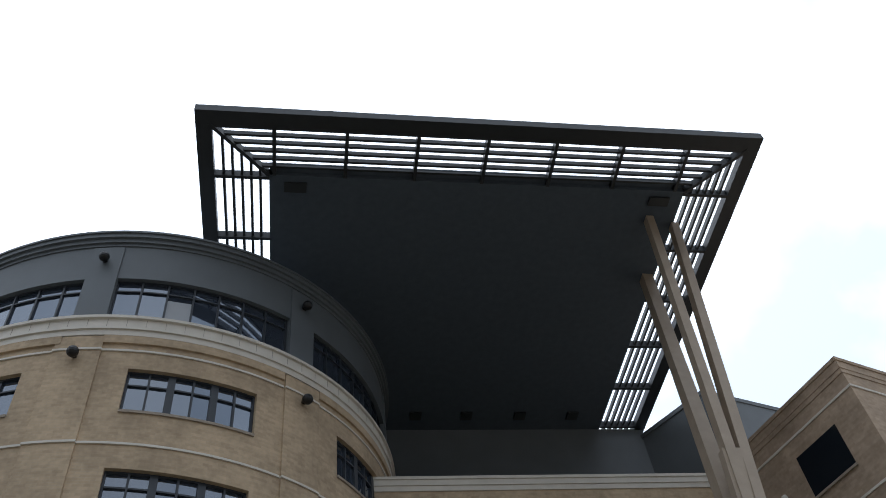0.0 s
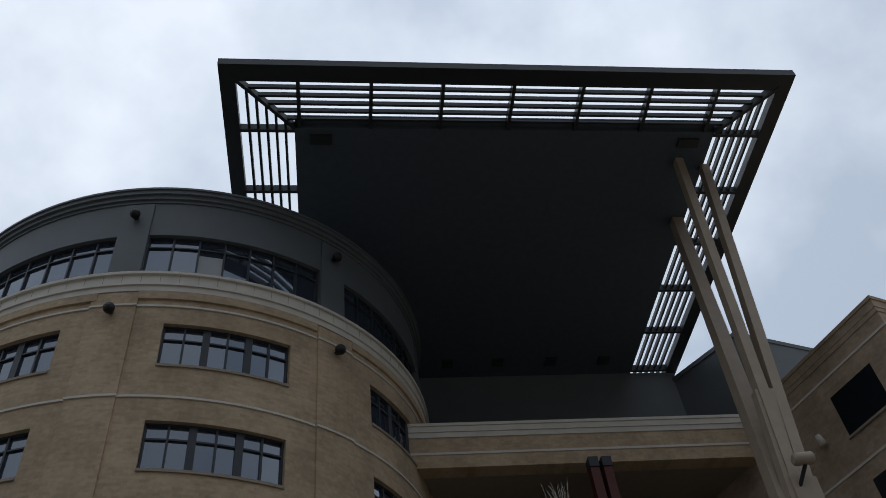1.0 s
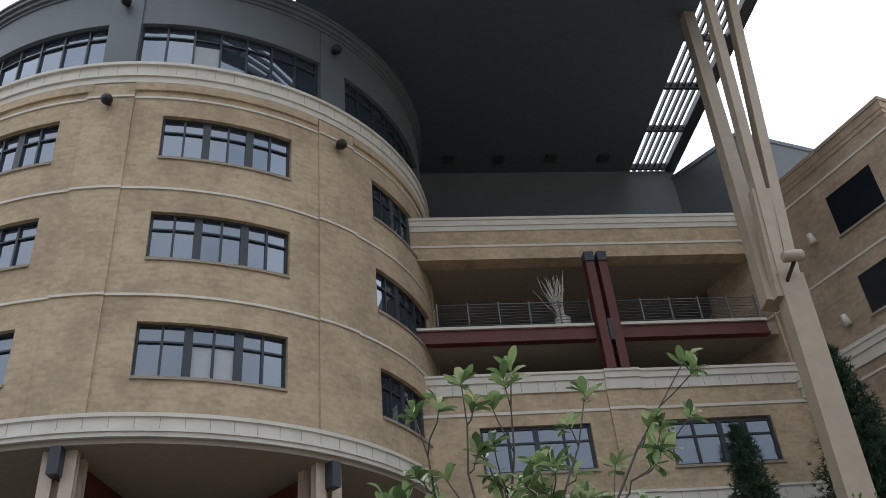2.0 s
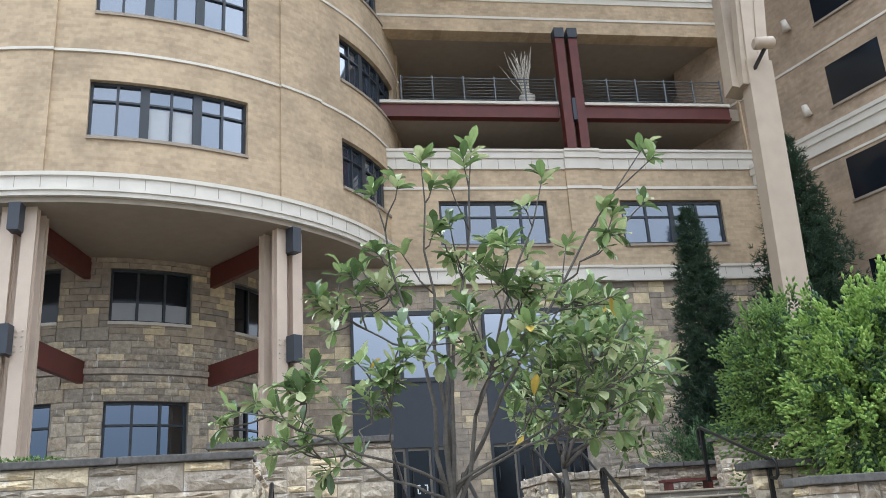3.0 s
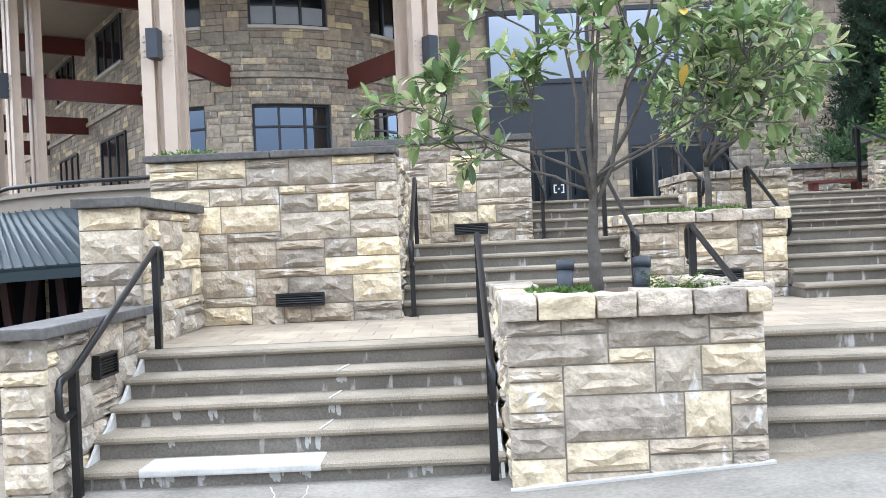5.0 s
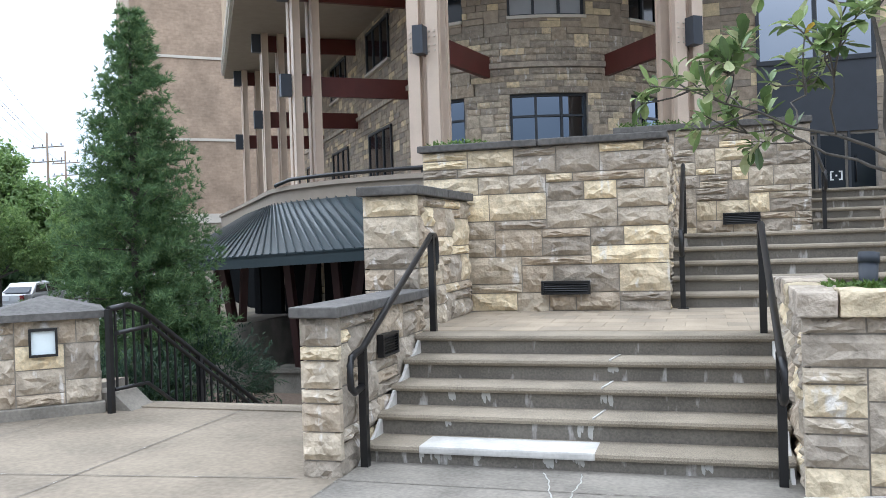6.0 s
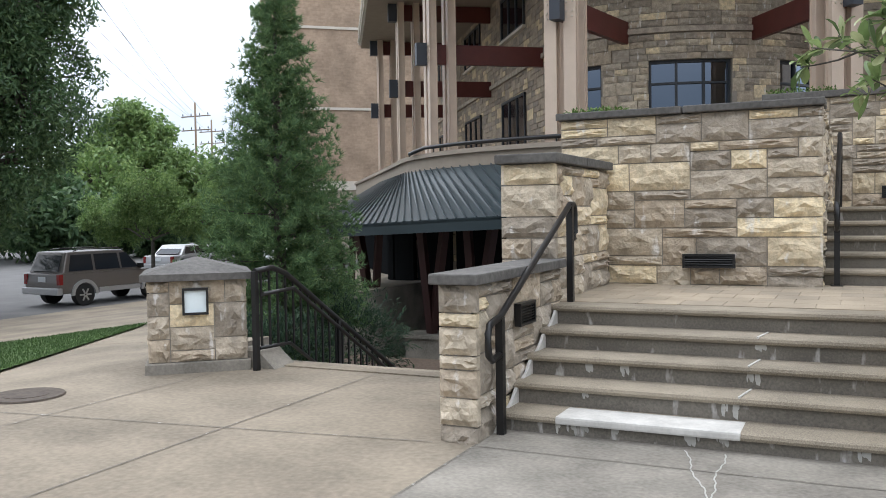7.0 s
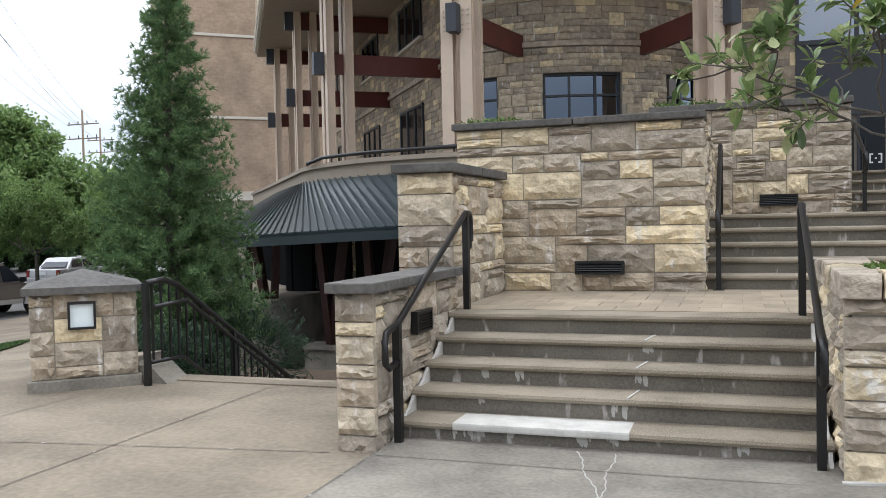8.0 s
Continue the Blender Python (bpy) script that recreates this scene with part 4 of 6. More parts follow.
for k in range(34):
    bm = bmesh.new()
    a, s = r.uniform(0, 6.28), r.uniform(0.1, 0.75)
    p = [(0.12 * math.cos(a), 0.12 * math.sin(a), 0.6)]
    for q in range(1, 5):
        p.append((s * q / 4 * math.cos(a) - 0.06 * q + r.uniform(-0.07, 0.07), s * q / 4 * math.sin(a) + r.uniform(-0.07, 0.07), 0.6 + q * r.uniform(0.38, 0.52)))
    tube(bm, p, [0.022, 0.019, 0.016, 0.012, 0.006], 5)
    part("branch", bm, M_WHITE, pot)

# ---- roof terrace behind the facade ----
tagged(part("wall_terrace_back", B(3, 20.0, 37.7, 38.2, 20.5, 31), M_GREYWALL), "grey panelled wall at the back of the roof terrace", "wall", kind="structure")
for z in (26.4,):
    tagged(part("trim", B(11.4, 20.0, 37.62, 37.7, z, z + 0.12), M_GREYWALL), "grey ledge on the terrace wall", "trim", kind="structure")
tagged(part("trim", B(11.2, 11.4, 37.55, 37.7, 20.9, 26.4), M_STEELDARK), "dark downpipe strip on the terrace wall", "trim", kind="structure")
pent = thing("penthouse", "grey panelled rooftop penthouse", "building")
PENT = [Vector(p) for p in ((22.2, 34.0), (33.7, 37.4), (29.5, 44.2), (17.9, 40.8))]
part("wall", prism(bmesh.new(), PENT, 20, 30.35), M_GREYWALL, pent)
mid = sum(PENT, Vector((0, 0))) / 4
part("roof_edge", prism(bmesh.new(), [mid + (p - mid) * 1.012 for p in PENT], 30.35, 30.6), M_GREYWALL, pent, "grey metal roof edge")

# ---- great canopy ----
CZ = 31.0
canopy = thing("roof_canopy", "huge flat charcoal canopy roof with louvred steel edges", "canopy")
OX0, OX1, OY0, OY1 = -2.98, 20.1, 18.7, 44.0
IX0, IX1, IY0 = -0.22, 17.5, 21.6
part("soffit_panel", B(IX0, IX1, IY0, OY1, CZ, CZ + 0.3), M_DARKSOFFIT, canopy, "flat charcoal soffit")
part("inner_fascia", B(IX0, IX1, IY0 - 0.42, IY0 - 0.002, CZ + 0.2, CZ + 0.28), M_DARKSOFFIT, canopy)
for a in ((OX0, OX1, OY0, OY0 + 0.75), (OX0, OX0 + 0.6, OY0 + 0.75, OY1), (OX1 - 0.6, OX1, OY0 + 0.75, OY1)):
    part("edge_beam", B(*a, CZ - 0.05, CZ + 0.34), M_STEELDARK, canopy)
for k in range(1, 6):
    f = k / 6
    y = OY0 + 0.75 + (IY0 - OY0 - 0.75) * f
    xa, xb = OX0 + 0.6 + (IX0 - OX0 - 0.6) * f, OX1 - 0.6 - (OX1 - 0.6 - IX1) * f
    part("louvre", B(xa, xb, y - 0.05, y + 0.05, CZ + 0.05, CZ + 0.28), M_STEELDARK, canopy)
    for x in (xa, xb):
        part("louvre", B(x - 0.05, x + 0.05, y, OY1, CZ + 0.05, CZ + 0.28), M_STEELDARK, canopy)
for k in range(7):
    x = -0.02 + 2.845 * k
    part("rib", B(x - 0.07, x + 0.07, OY0 + 0.7, IY0, CZ - 0.04, CZ + 0.35), M_STEELDARK, canopy)
for k in range(8):
    y = 21.75 + 3.15 * k
    for a, b in ((OX0 + 0.55, IX0), (IX1, OX1 - 0.55)):
        part("rib", B(a, b, y - 0.07, y + 0.07, CZ - 0.04, CZ + 0.35), M_STEELDARK, canopy)
for a, b in (((OX0 + 0.5, OY0 + 0.6, CZ + 0.1), (IX0, IY0, CZ + 0.1)), ((OX1 - 0.5, OY0 + 0.6, CZ + 0.1), (IX1, IY0, CZ + 0.1))):
    part("hip_rib", beam(bmesh.new(), a, b, 0.14, 0.36), M_STEELDARK, canopy)
for x in (IX0 + 0.6, IX1 - 1.5):
    part("fixing_plate", B(x, x + 0.9, IY0 + 0.3, IY0 + 0.75, CZ - 0.12, CZ), M_STEELDARK, canopy)
for x in (6.9, 9.6, 12.5, 15.4):
    part("ceiling_lamp", B(x, x + 0.6, 36.2, 36.8, CZ - 0.1, CZ), M_STEELDARK, canopy)

# ---- raking canopy column ----
rake = thing("raking_column", "beige steel column that forks into raking struts under the canopy", "column")
part("shaft", beam(bmesh.new(), (14.12, 22, 2.28), (14.55, 22, 14.3), 0.78, 0.5, (0, 1, 0)), M_RAKER, rake)
part("strut", beam(bmesh.new(), (14.28, 21.95, 13.5), (16.3, 23.15, 31.0), 0.34, 0.4, (0, 1, 0)), M_RAKER, rake)
part("strut", beam(bmesh.new(), (14.58, 21.95, 13.5), (17.57, 23.48, 31.0), 0.34, 0.4, (0, 1, 0)), M_RAKER, rake)
part("strut", beam(bmesh.new(), (13.98, 22.3, 13.5), (17.14, 26.6, 31.0), 0.5, 0.5, (0, 1, 0)), M_RAKER, rake)
bm = bmesh.new()
quads(bm, [(x, y, z) for z, xa, xb in ((13.55, 13.95, 14.62), (17.7, 14.5, 15.2)) for x, y in ((xa, 21.82 + 0.07 * (z - 13.55)), (xb, 21.82 + 0.07 * (z - 13.55)), (xb, 22.15 + 0.07 * (z - 13.55)), (xa, 22.15 + 0.07 * (z - 13.55)))], CUBE)
part("gusset", bm, M_RAKER, rake)
spk = thing("canopy_floodlight", "round beige floodlight clamped to the raking column", "lamp", at=(14.5, 21.4, 14.55))
part("housing", tube(bmesh.new(), [(-0.32, -0.1, 0), (-0.27, -0.1, 0), (0.27, -0.1, 0.05), (0.32, -0.1, 0.05)], [0.12, 0.18, 0.18, 0.12], 16), M_RAKER, spk)
part("bracket", beam(bmesh.new(), (-0.2, 0.55, -0.7), (0, -0.1, -0.15), 0.08, 0.08), M_BLACK, spk)

# ---- right wing ----
wing = thing("side_wing", "buff-brick side wing with dark windows and white bands", "building")
P0, D0 = Vector((18.2, 29.6)), Vector((0.32, -0.95)).normalized()
N0 = Vector((D0.y, -D0.x))
if N0.x > 0:
    N0 = -N0


def wing_box(s0, s1, d0, d1, z0, z1, bm=None):
    """s along the wall from the inner corner towards the street, d outwards from the wall face."""
    bm = bm or bmesh.new()
    plan = [P0 + D0 * s0 + N0 * d1, P0 + D0 * s1 + N0 * d1, P0 + D0 * s1 + N0 * d0, P0 + D0 * s0 + N0 * d0]
    return prism(bm, [(p.x, p.y) for p in plan], z0, z1)


def uv_wing(co, nrm):
    return ((co.x - P0.x) * D0.x + (co.y - P0.y) * D0.y if abs(nrm.x * N0.x + nrm.y * N0.y) > 0.5 else (co.x - P0.x) * N0.x + (co.y - P0.y) * N0.y, co.z)


WL = 7.5
part("brick_wall", wing_box(-3, WL, -14, 0, 2, 21.3), M_BRICK_WING, wing, uv=uv_wing)
for d, z0, z1 in ((0.03, 21.3, 21.5), (0.05, 21.5, 21.85), (0.09, 21.85, 22.0)):
    part("roof_band", wing_box(-3, WL + d, -14, d, z0, z1), M_BRICK_WING, wing, uv=uv_wing)
for d, z0, z1 in ((0.08, 13.55, 13.95), (0.15, 13.95, 14.2), (0.2, 14.2, 14.35)):
    part("white_band", wing_box(-3, WL + d, -14, d, z0, z1), M_WHITE, wing)
for z in (13.1, 17.1, 20.65):
    part("string_course", wing_box(-3, WL + 0.04, -14, 0.04, z, z + 0.09), M_WHITE, wing)
for z0, z1 in ((18.25, 19.95), (14.98, 16.5), (11.5, 12.98), (7.6, 9.4)):
    for s in (4.1,):
        w = part("window", wing_box(s, s + 2.1, -0.1, 0.012, z0, z1), M_GLASS_DARK, wing)
        part("sill", wing_box(s - 0.05, s + 2.15, -0.02, 0.08, z0 - 0.09, z0 - 0.002), M_SOFFIT, w)
for s, z in ((3.02, 18.8), (3.13, 15.25)):
    p = P0 + D0 * s
    lamp = thing("wall_lamp", "small white wall lamp on the side wing", "lamp", "side wing lamps", at=(p.x, p.y, z))
    part("shade", tube(bmesh.new(), [(N0.x * 0.12, N0.y * 0.12, -0.2), (N0.x * 0.22, N0.y * 0.22, 0.2)], [0.16, 0.1], 10), M_WHITE, lamp)
    part("arm", beam(bmesh.new(), (0, 0, 0.1), (N0.x * 0.2, N0.y * 0.2, 0.1), 0.06, 0.06), M_BLACK, lamp)

# ---- sunken patio on the street side ----
tagged(part("patio_floor", B(-13, -1.9, 9.2, 47, -2.7, -2.4), M_WALK2), "sunken concrete patio floor", "floor", kind="structure")
tagged(part("wall_pit", B(-2.4, -1.92, 9.25, 16, -2.5, 0.6), M_MORTAR), "retaining wall of the sunken patio", "wall", kind="structure")
tagged(part("soil", B(-10.5, -4.7, 9.3, 17.2, -2.6, -1.35), M_SOIL), "dark sunken planting bed", "soil", kind="structure")
tagged(part("wall_pit", B(-10.7, -10.5, 10.9, 46, -2.5, -0.42), M_WALK2), "concrete retaining wall at the street side of the patio", "wall", kind="structure")
tagged(part("wall_pit", B(-6.12, -6.0, 9.2, 11.0, -2.5, -0.02), M_WALK2), "concrete retaining wall beside the lamp pier", "wall", kind="structure")
tagged(part("wall_pit", B(-6.0, -4.66, 9.2, 9.3, -2.5, -0.012), M_WALK2), "concrete retaining wall under the pavement edge", "wall", kind="structure")
stair("patio_steps", "concrete steps down to the sunken patio", -4.65, -2.4, 9.3, -2.4, 1, 0.2)
bm = bmesh.new()
for k in range(13):
    box(bm, -4.64, -2.41, 9.25 + 0.28 * k, 9.25 + 0.28 * (k + 1), -2.4, -0.02 - 0.18 * k)
tagged(part("patio_stair", bm, M_STEP), "concrete steps down to the sunken patio", "steps", kind="structure")
tagged(part("trim", B(-4.66, -1.9, 9.1, 9.3, -0.06, 0.005), M_WALK), "concrete edge above the sunken steps", "trim", kind="structure")
# terrace parapet over the patio roof
def edge_line(off, n=30):
    """Plan of the terrace edge: the arc round the tower, then the straight run past the street columns."""
    pts = []
    for k in range(n + 1):
        a = 14 - 64 * k / n
        pts.append(Vector(on_arc(TC, float(np.interp(a, [-50, -20, 14], [9.75, 10.35, 10.5])) + off, a, 0)).to_2d())
    for x, y in ((-17.25, 33.9), (-21.85, 40.3), (-24.5, 44.0)):
        pts.append(Vector((x - 0.81 * off, y - 0.58 * off)))
    return pts


def edge_strip(o0, o1, z0, z1):
    bm = bmesh.new()
    rings = [[bm.verts.new((p.x, p.y, z)) for p, z in ((a, z0), (b, z0), (b, z1), (a, z1))] for a, b in zip(edge_line(o0), edge_line(o1))]
    for p, q in zip(rings, rings[1:]):
        for i in range(4):
            bm.faces.new((p[i], p[(i + 1) % 4], q[(i + 1) % 4], q[i]))
    bm.faces.new(rings[0]), bm.faces.new(rings[-1][::-1])
    return bm


tagged(part("wall_parapet_curved", edge_strip(-0.3, 0.0, 2.3, 3.32), M_SOFFIT), "curved beige terrace parapet", "wall", kind="structure")
tagged(part("trim", edge_strip(-0.4, 0.1, 3.32, 3.45), M_SOFFIT), "beige coping of the curved parapet", "trim", kind="structure")
tagged(part("wall_patio", edge_strip(-0.9, -0.35, -2.5, 2.3), M_MORTAR), "shaded wall behind the patio", "wall", kind="structure")
pst = [b for b in ashlar(14, 4.6, 0.2, 77, (0.35, 0.8), 0.016, (1, 1, 2))]
tagged(part("stone_blocks", joined_blocks(lambda x, z: arc_place(TC, 10.02, -60)(x, z - 2.4), pst), M_STONE_J, bpy.data.objects["wall_patio"]), kind="stuff")
# glazing panels widened in flat black, painting the shade under the roof
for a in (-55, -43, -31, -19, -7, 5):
    tagged(part("patio_glazing", arc_box(bmesh.new(), TC, 9.95, 10.15, a - 5.2, a + 5.2, -2.38, 2.25), M_PATIOBLACK), "matt black sheets for glazing and painted shade behind the patio", "window", kind="structure")
# black strips added along the straight run in place of shade
shade_a, shade_b = edge_line(-0.33), edge_line(-0.29)
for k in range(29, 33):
    tagged(part("patio_glazing", prism(bmesh.new(), [shade_a[k], shade_b[k], shade_b[k + 1], shade_a[k + 1]], -2.38, 2.25), M_PATIOBLACK), "matt black sheets for glazing and painted shade behind the patio", "window", kind="structure")
crail = thing("curved_handrail", "curved black pipe rail on the parapet", "railing")
part("rail", tube(bmesh.new(), [on_arc(TC, 10.2, -38 + 1.4 * k, 3.5 + 0.12 * min(1, k / 4)) for k in range(40)], 0.06, 8), M_BLACK, crail)
for k in range(0, 40, 6):
    part("bracket", tube(bmesh.new(), [on_arc(TC, 10.2, -38 + 1.4 * k, 3.42), on_arc(TC, 10.2, -38 + 1.4 * k, 3.52 + 0.1 * min(1, k / 4))], 0.025, 6), M_BLACK, crail)

# ---- green metal patio roof ----
roof = thing("patio_roof", "dark green standing-seam metal roof over the patio", "roof")
NS = 46


def along(pts, f):
    """The point a share f of the way along a plan line."""
    lens = [(b - a).length for a, b in zip(pts, pts[1:])]
    want = f * sum(lens)
    for a, b, ln in zip(pts, pts[1:], lens):
        if want <= ln:
            return a.lerp(b, want / ln)
        want -= ln
    return pts[-1]


TOPLINE = edge_line(0.03)[:-2] + [Vector((-17.28, 33.88))]


def roof_line(u):
    """Top and eave points of the roof at u from 0 (street corner) to 1."""
    p = along(TOPLINE, (1 - u) * 0.97)
    return Vector((p.x, p.y, 2.95)), Vector(on_arc(TC, 13.6, -40 + 54 * u, 1.2 + 0.48 * u))


rows = [roof_line(k / NS) for k in range(NS + 1)]
bm = bmesh.new()
vs = [[bm.verts.new(p) for p in (t, e, e - Vector((0, 0, 0.06)), t - Vector((0, 0, 0.06)))] for t, e in rows]
for p, q in zip(vs, vs[1:]):
    for i in range(4):
        bm.faces.new((p[i], p[(i + 1) % 4], q[(i + 1) % 4], q[i]))
bm.faces.new(vs[0]), bm.faces.new(vs[-1][::-1])
sheet = part("roof_sheet", bm, M_GREENROOF, roof)
for t, e in rows:
    part("seam", beam(bmesh.new(), t + Vector((0, 0, 0.02)), e + Vector((0, 0, 0.02)), 0.03, 0.06), M_GREENROOF, sheet)
bm = bmesh.new()
vs = [[bm.verts.new(e + Vector(d)) for d in ((0, 0, 0.03), (0, 0, -0.28), (0.06, 0.06, -0.28), (0.06, 0.06, 0.03))] for t, e in rows]
for p, q in zip(vs, vs[1:]):
    for i in range(4):
        bm.faces.new((p[i], p[(i + 1) % 4], q[(i + 1) % 4], q[i]))
part("fascia", bm, M_GREENROOF, roof, "deep green metal fascia")
for u in (0.18, 0.3, 0.52, 0.64, 0.86):
    t, e = roof_line(u)
    post = thing("patio_post", "raking oxblood red steel patio post on a concrete plinth", "column", "patio posts", at=(e.x, e.y, -2.4))
    d = (t - e).normalized()
    part("post", beam(bmesh.new(), (d.x * 2.2, d.y * 2.2, 0.7), (1.4 * d.x + 0.35, 1.4 * d.y, 3.7), 0.18, 0.26), M_RED_SHADED, post)
    part("post", beam(bmesh.new(), (d.x * 2.2, d.y * 2.2, 0.7), (1.4 * d.x - 0.35, 1.4 * d.y, 3.7), 0.18, 0.26), M_RED_SHADED, post)
    part("plinth", box(bmesh.new(), d.x * 2.2 - 0.6, d.x * 2.2 + 0.6, d.y * 2.2 - 0.4, d.y * 2.2 + 0.4, 0, 0.72), M_WALK2, post)
    part("plinth_cap", box(bmesh.new(), d.x * 2.2 - 0.68, d.x * 2.2 + 0.68, d.y * 2.2 - 0.48, d.y * 2.2 + 0.48, 0.72, 0.82), M_WALK2, post)

# ---- wing wall behind the columns ----
WC, WD = Vector((-7.05, 28.1)), Vector((-0.58, 0.814)).normalized()
WN = Vector((WD.y, -WD.x))
WLEN = 25.0
wp, wq = WC + WN * 0.06, WC + WD * WLEN + WN * 0.06
inner = tagged(part("wall_wing_stone", prism(bmesh.new(), [wp, wp + WN * 0.5, wq + WN * 0.5, wq], 2.2, 10.6), M_MORTAR), "sandstone ashlar wall of the street wing", "stone wall", kind="structure")
wb = WC + WD * WLEN
wbase = Matrix.Translation((wb.x, wb.y, 0)) @ Matrix.Rotation(math.atan2(-WD.y, -WD.x), 4, "Z")


def wing_place(x, z):
    return wbase @ Matrix.Translation((x, 0.0, z + 2.2))


tagged(part("stone_blocks", joined_blocks(wing_place, ashlar(WLEN, 8.4, 0.2, 91, (0.35, 0.85), 0.016, (1, 1, 1, 2))), M_STONE_J, inner), kind="stuff")
part("stone_band", B(-WLEN, 0, -0.1, 0.05, 6.93, 7.09), M_CAPSTONE, inner, "pale stone string course").matrix_basis = Matrix.Translation((WC.x, WC.y, 0)) @ Matrix.Rotation(math.atan2(-WD.y, -WD.x), 4, "Z")
for near_s in (4.9, 12.4, 19.9):
    for z0, z1 in ((3.4, 6.1), (8.57, 10.25)):
        w = thing("window", "dark-framed window in the stone wing wall", "window", "wing windows")
        wide = 3.5
        w.matrix_basis = wing_place(WLEN - near_s - wide, z0 - 2.2)
        for k in range(3):
            part("pane", B(wide * k / 3 + 0.02, wide * (k + 1) / 3 - 0.02, -0.045, -0.03, 0.02, z1 - z0 - 0.02), M_GLASS_DARK, w)
        for k in range(4):
            x = min(max(wide * k / 3, 0.05), wide - 0.05)
            part("mullion", B(x - 0.05, x + 0.05, -0.09, -0.025, 0.09, z1 - z0 - 0.09), M_FRAME, w)
        for za in (0, z1 - z0 - 0.09):
            part("frame_rail", B(0, wide, -0.092, -0.024, za, za + 0.09), M_FRAME, w)
        part("sill", B(-0.08, wide + 0.08, -0.15, 0.0, -0.1, -0.002), M_WHITE, w)

# ---- tan end block of the wing ----
block = thing("end_block", "tall tan-brick end block with pale string courses", "building")
e0, e1 = Vector((-31.0, 45.3)), Vector((-26.0, 49.7))
ed = (e1 - e0).normalized()
en = Vector((ed.y, -ed.x))


def end_box(s0, s1, d0, d1, z0, z1):
    plan = [e0 + ed * s0 + en * d1, e0 + ed * s1 + en * d1, e0 + ed * s1 + en * d0, e0 + ed * s0 + en * d0]
    return prism(bmesh.new(), [(p.x, p.y) for p in plan], z0, z1)


part("brick_wall", end_box(0, 14, -10, 0, 3.6, 26), M_BRICK_PINK, block, uv=lambda co, n: ((co.x - e0.x) * ed.x + (co.y - e0.y) * ed.y, co.z))
part("stone_base", end_box(0, 14, -10, 0.02, -3, 3.2), M_STONE, block)
part("base_band", end_box(-0.05, 14, -10, 0.1, 3.2, 3.75), M_WHITE, block)
for z in (8.2, 13.2, 18.2):
    part("string_course", end_box(-0.03, 14, -10, 0.06, z, z + 0.16), M_WHITE, block)

# ---- lamp pier and stair railing ----
PIER = Matrix.Translation((-5.38, 8.86, 0)) @ Matrix.Rotation(radians(41), 4, "Z") @ Matrix.Diagonal((0.94, 0.94, 1, 1))
pier = block_wall("wall_lamp_pier", "square sandstone pier with a pyramid cap and inset lamp", -0.54, 0.54, -0.5, 0.48, 0.1, 0.955, "SEW", 57, course=0.13, widths=(0.25, 0.6))
pier.matrix_basis = PIER
ob = tagged(part("pier_base", B(-0.57, 0.57, -0.54, 0.52, -0.15, 0.1), M_WALK2, bevel=0.01), "rough concrete footing of the pier", "footing", kind="structure")
ob.matrix_basis = PIER
bm = bmesh.new()
box(bm, -0.6, 0.6, -0.57, 0.55, 0.958, 1.03)
vs = [bm.verts.new(p) for p in ((-0.59, -0.56, 1.031), (0.59, -0.56, 1.031), (0.59, 0.54, 1.031), (-0.59, 0.54, 1.031), (0, 0, 1.19))]
for i in range(4):
    bm.faces.new((vs[i], vs[(i + 1) % 4], vs[4]))
ob = tagged(part("pier_cap", bm, M_COPING), "dark grey pyramid capstone on the pier", "coping", kind="structure")
ob.matrix_basis = PIER
plight = thing("pier_light", "square frosted lamp in a black frame set in the pier", "lamp")
plight.matrix_basis = PIER @ Matrix.Translation((-0.02, -0.54, 0.74))
for a in ((-0.14, 0.14, -0.14, -0.115), (-0.14, 0.14, 0.115, 0.14), (-0.14, -0.115, -0.115, 0.115), (0.115, 0.14, -0.115, 0.115)):
    part("frame", B(a[0], a[1], -0.03, 0.06, a[2], a[3]), M_BLACK, plight)
part("lens", B(-0.115, 0.115, 0.0, 0.03, -0.115, 0.115), M_LENS, plight, "frosted white lens")
bm = bmesh.new()
quads(bm, [(-4.95, 8.92, -0.1), (-4.3, 8.92, -0.1), (-4.3, 9.3, -0.1), (-4.95, 9.3, -0.1), (-4.95, 8.92, 0.17), (-4.62, 8.92, 0.17), (-4.62, 9.3, 0.17), (-4.95, 9.3, 0.17)], CUBE)
tagged(part("trim", bm, M_WALK2), "sloping concrete curb beside the pier", "trim", kind="structure")
srail = thing("stair_railing", "black metal railing going down beside the patio steps", "railing")
SR = [(8.8, 1.04), (9.1, 1.06), (9.35, 0.98), (13.2, -1.32)]
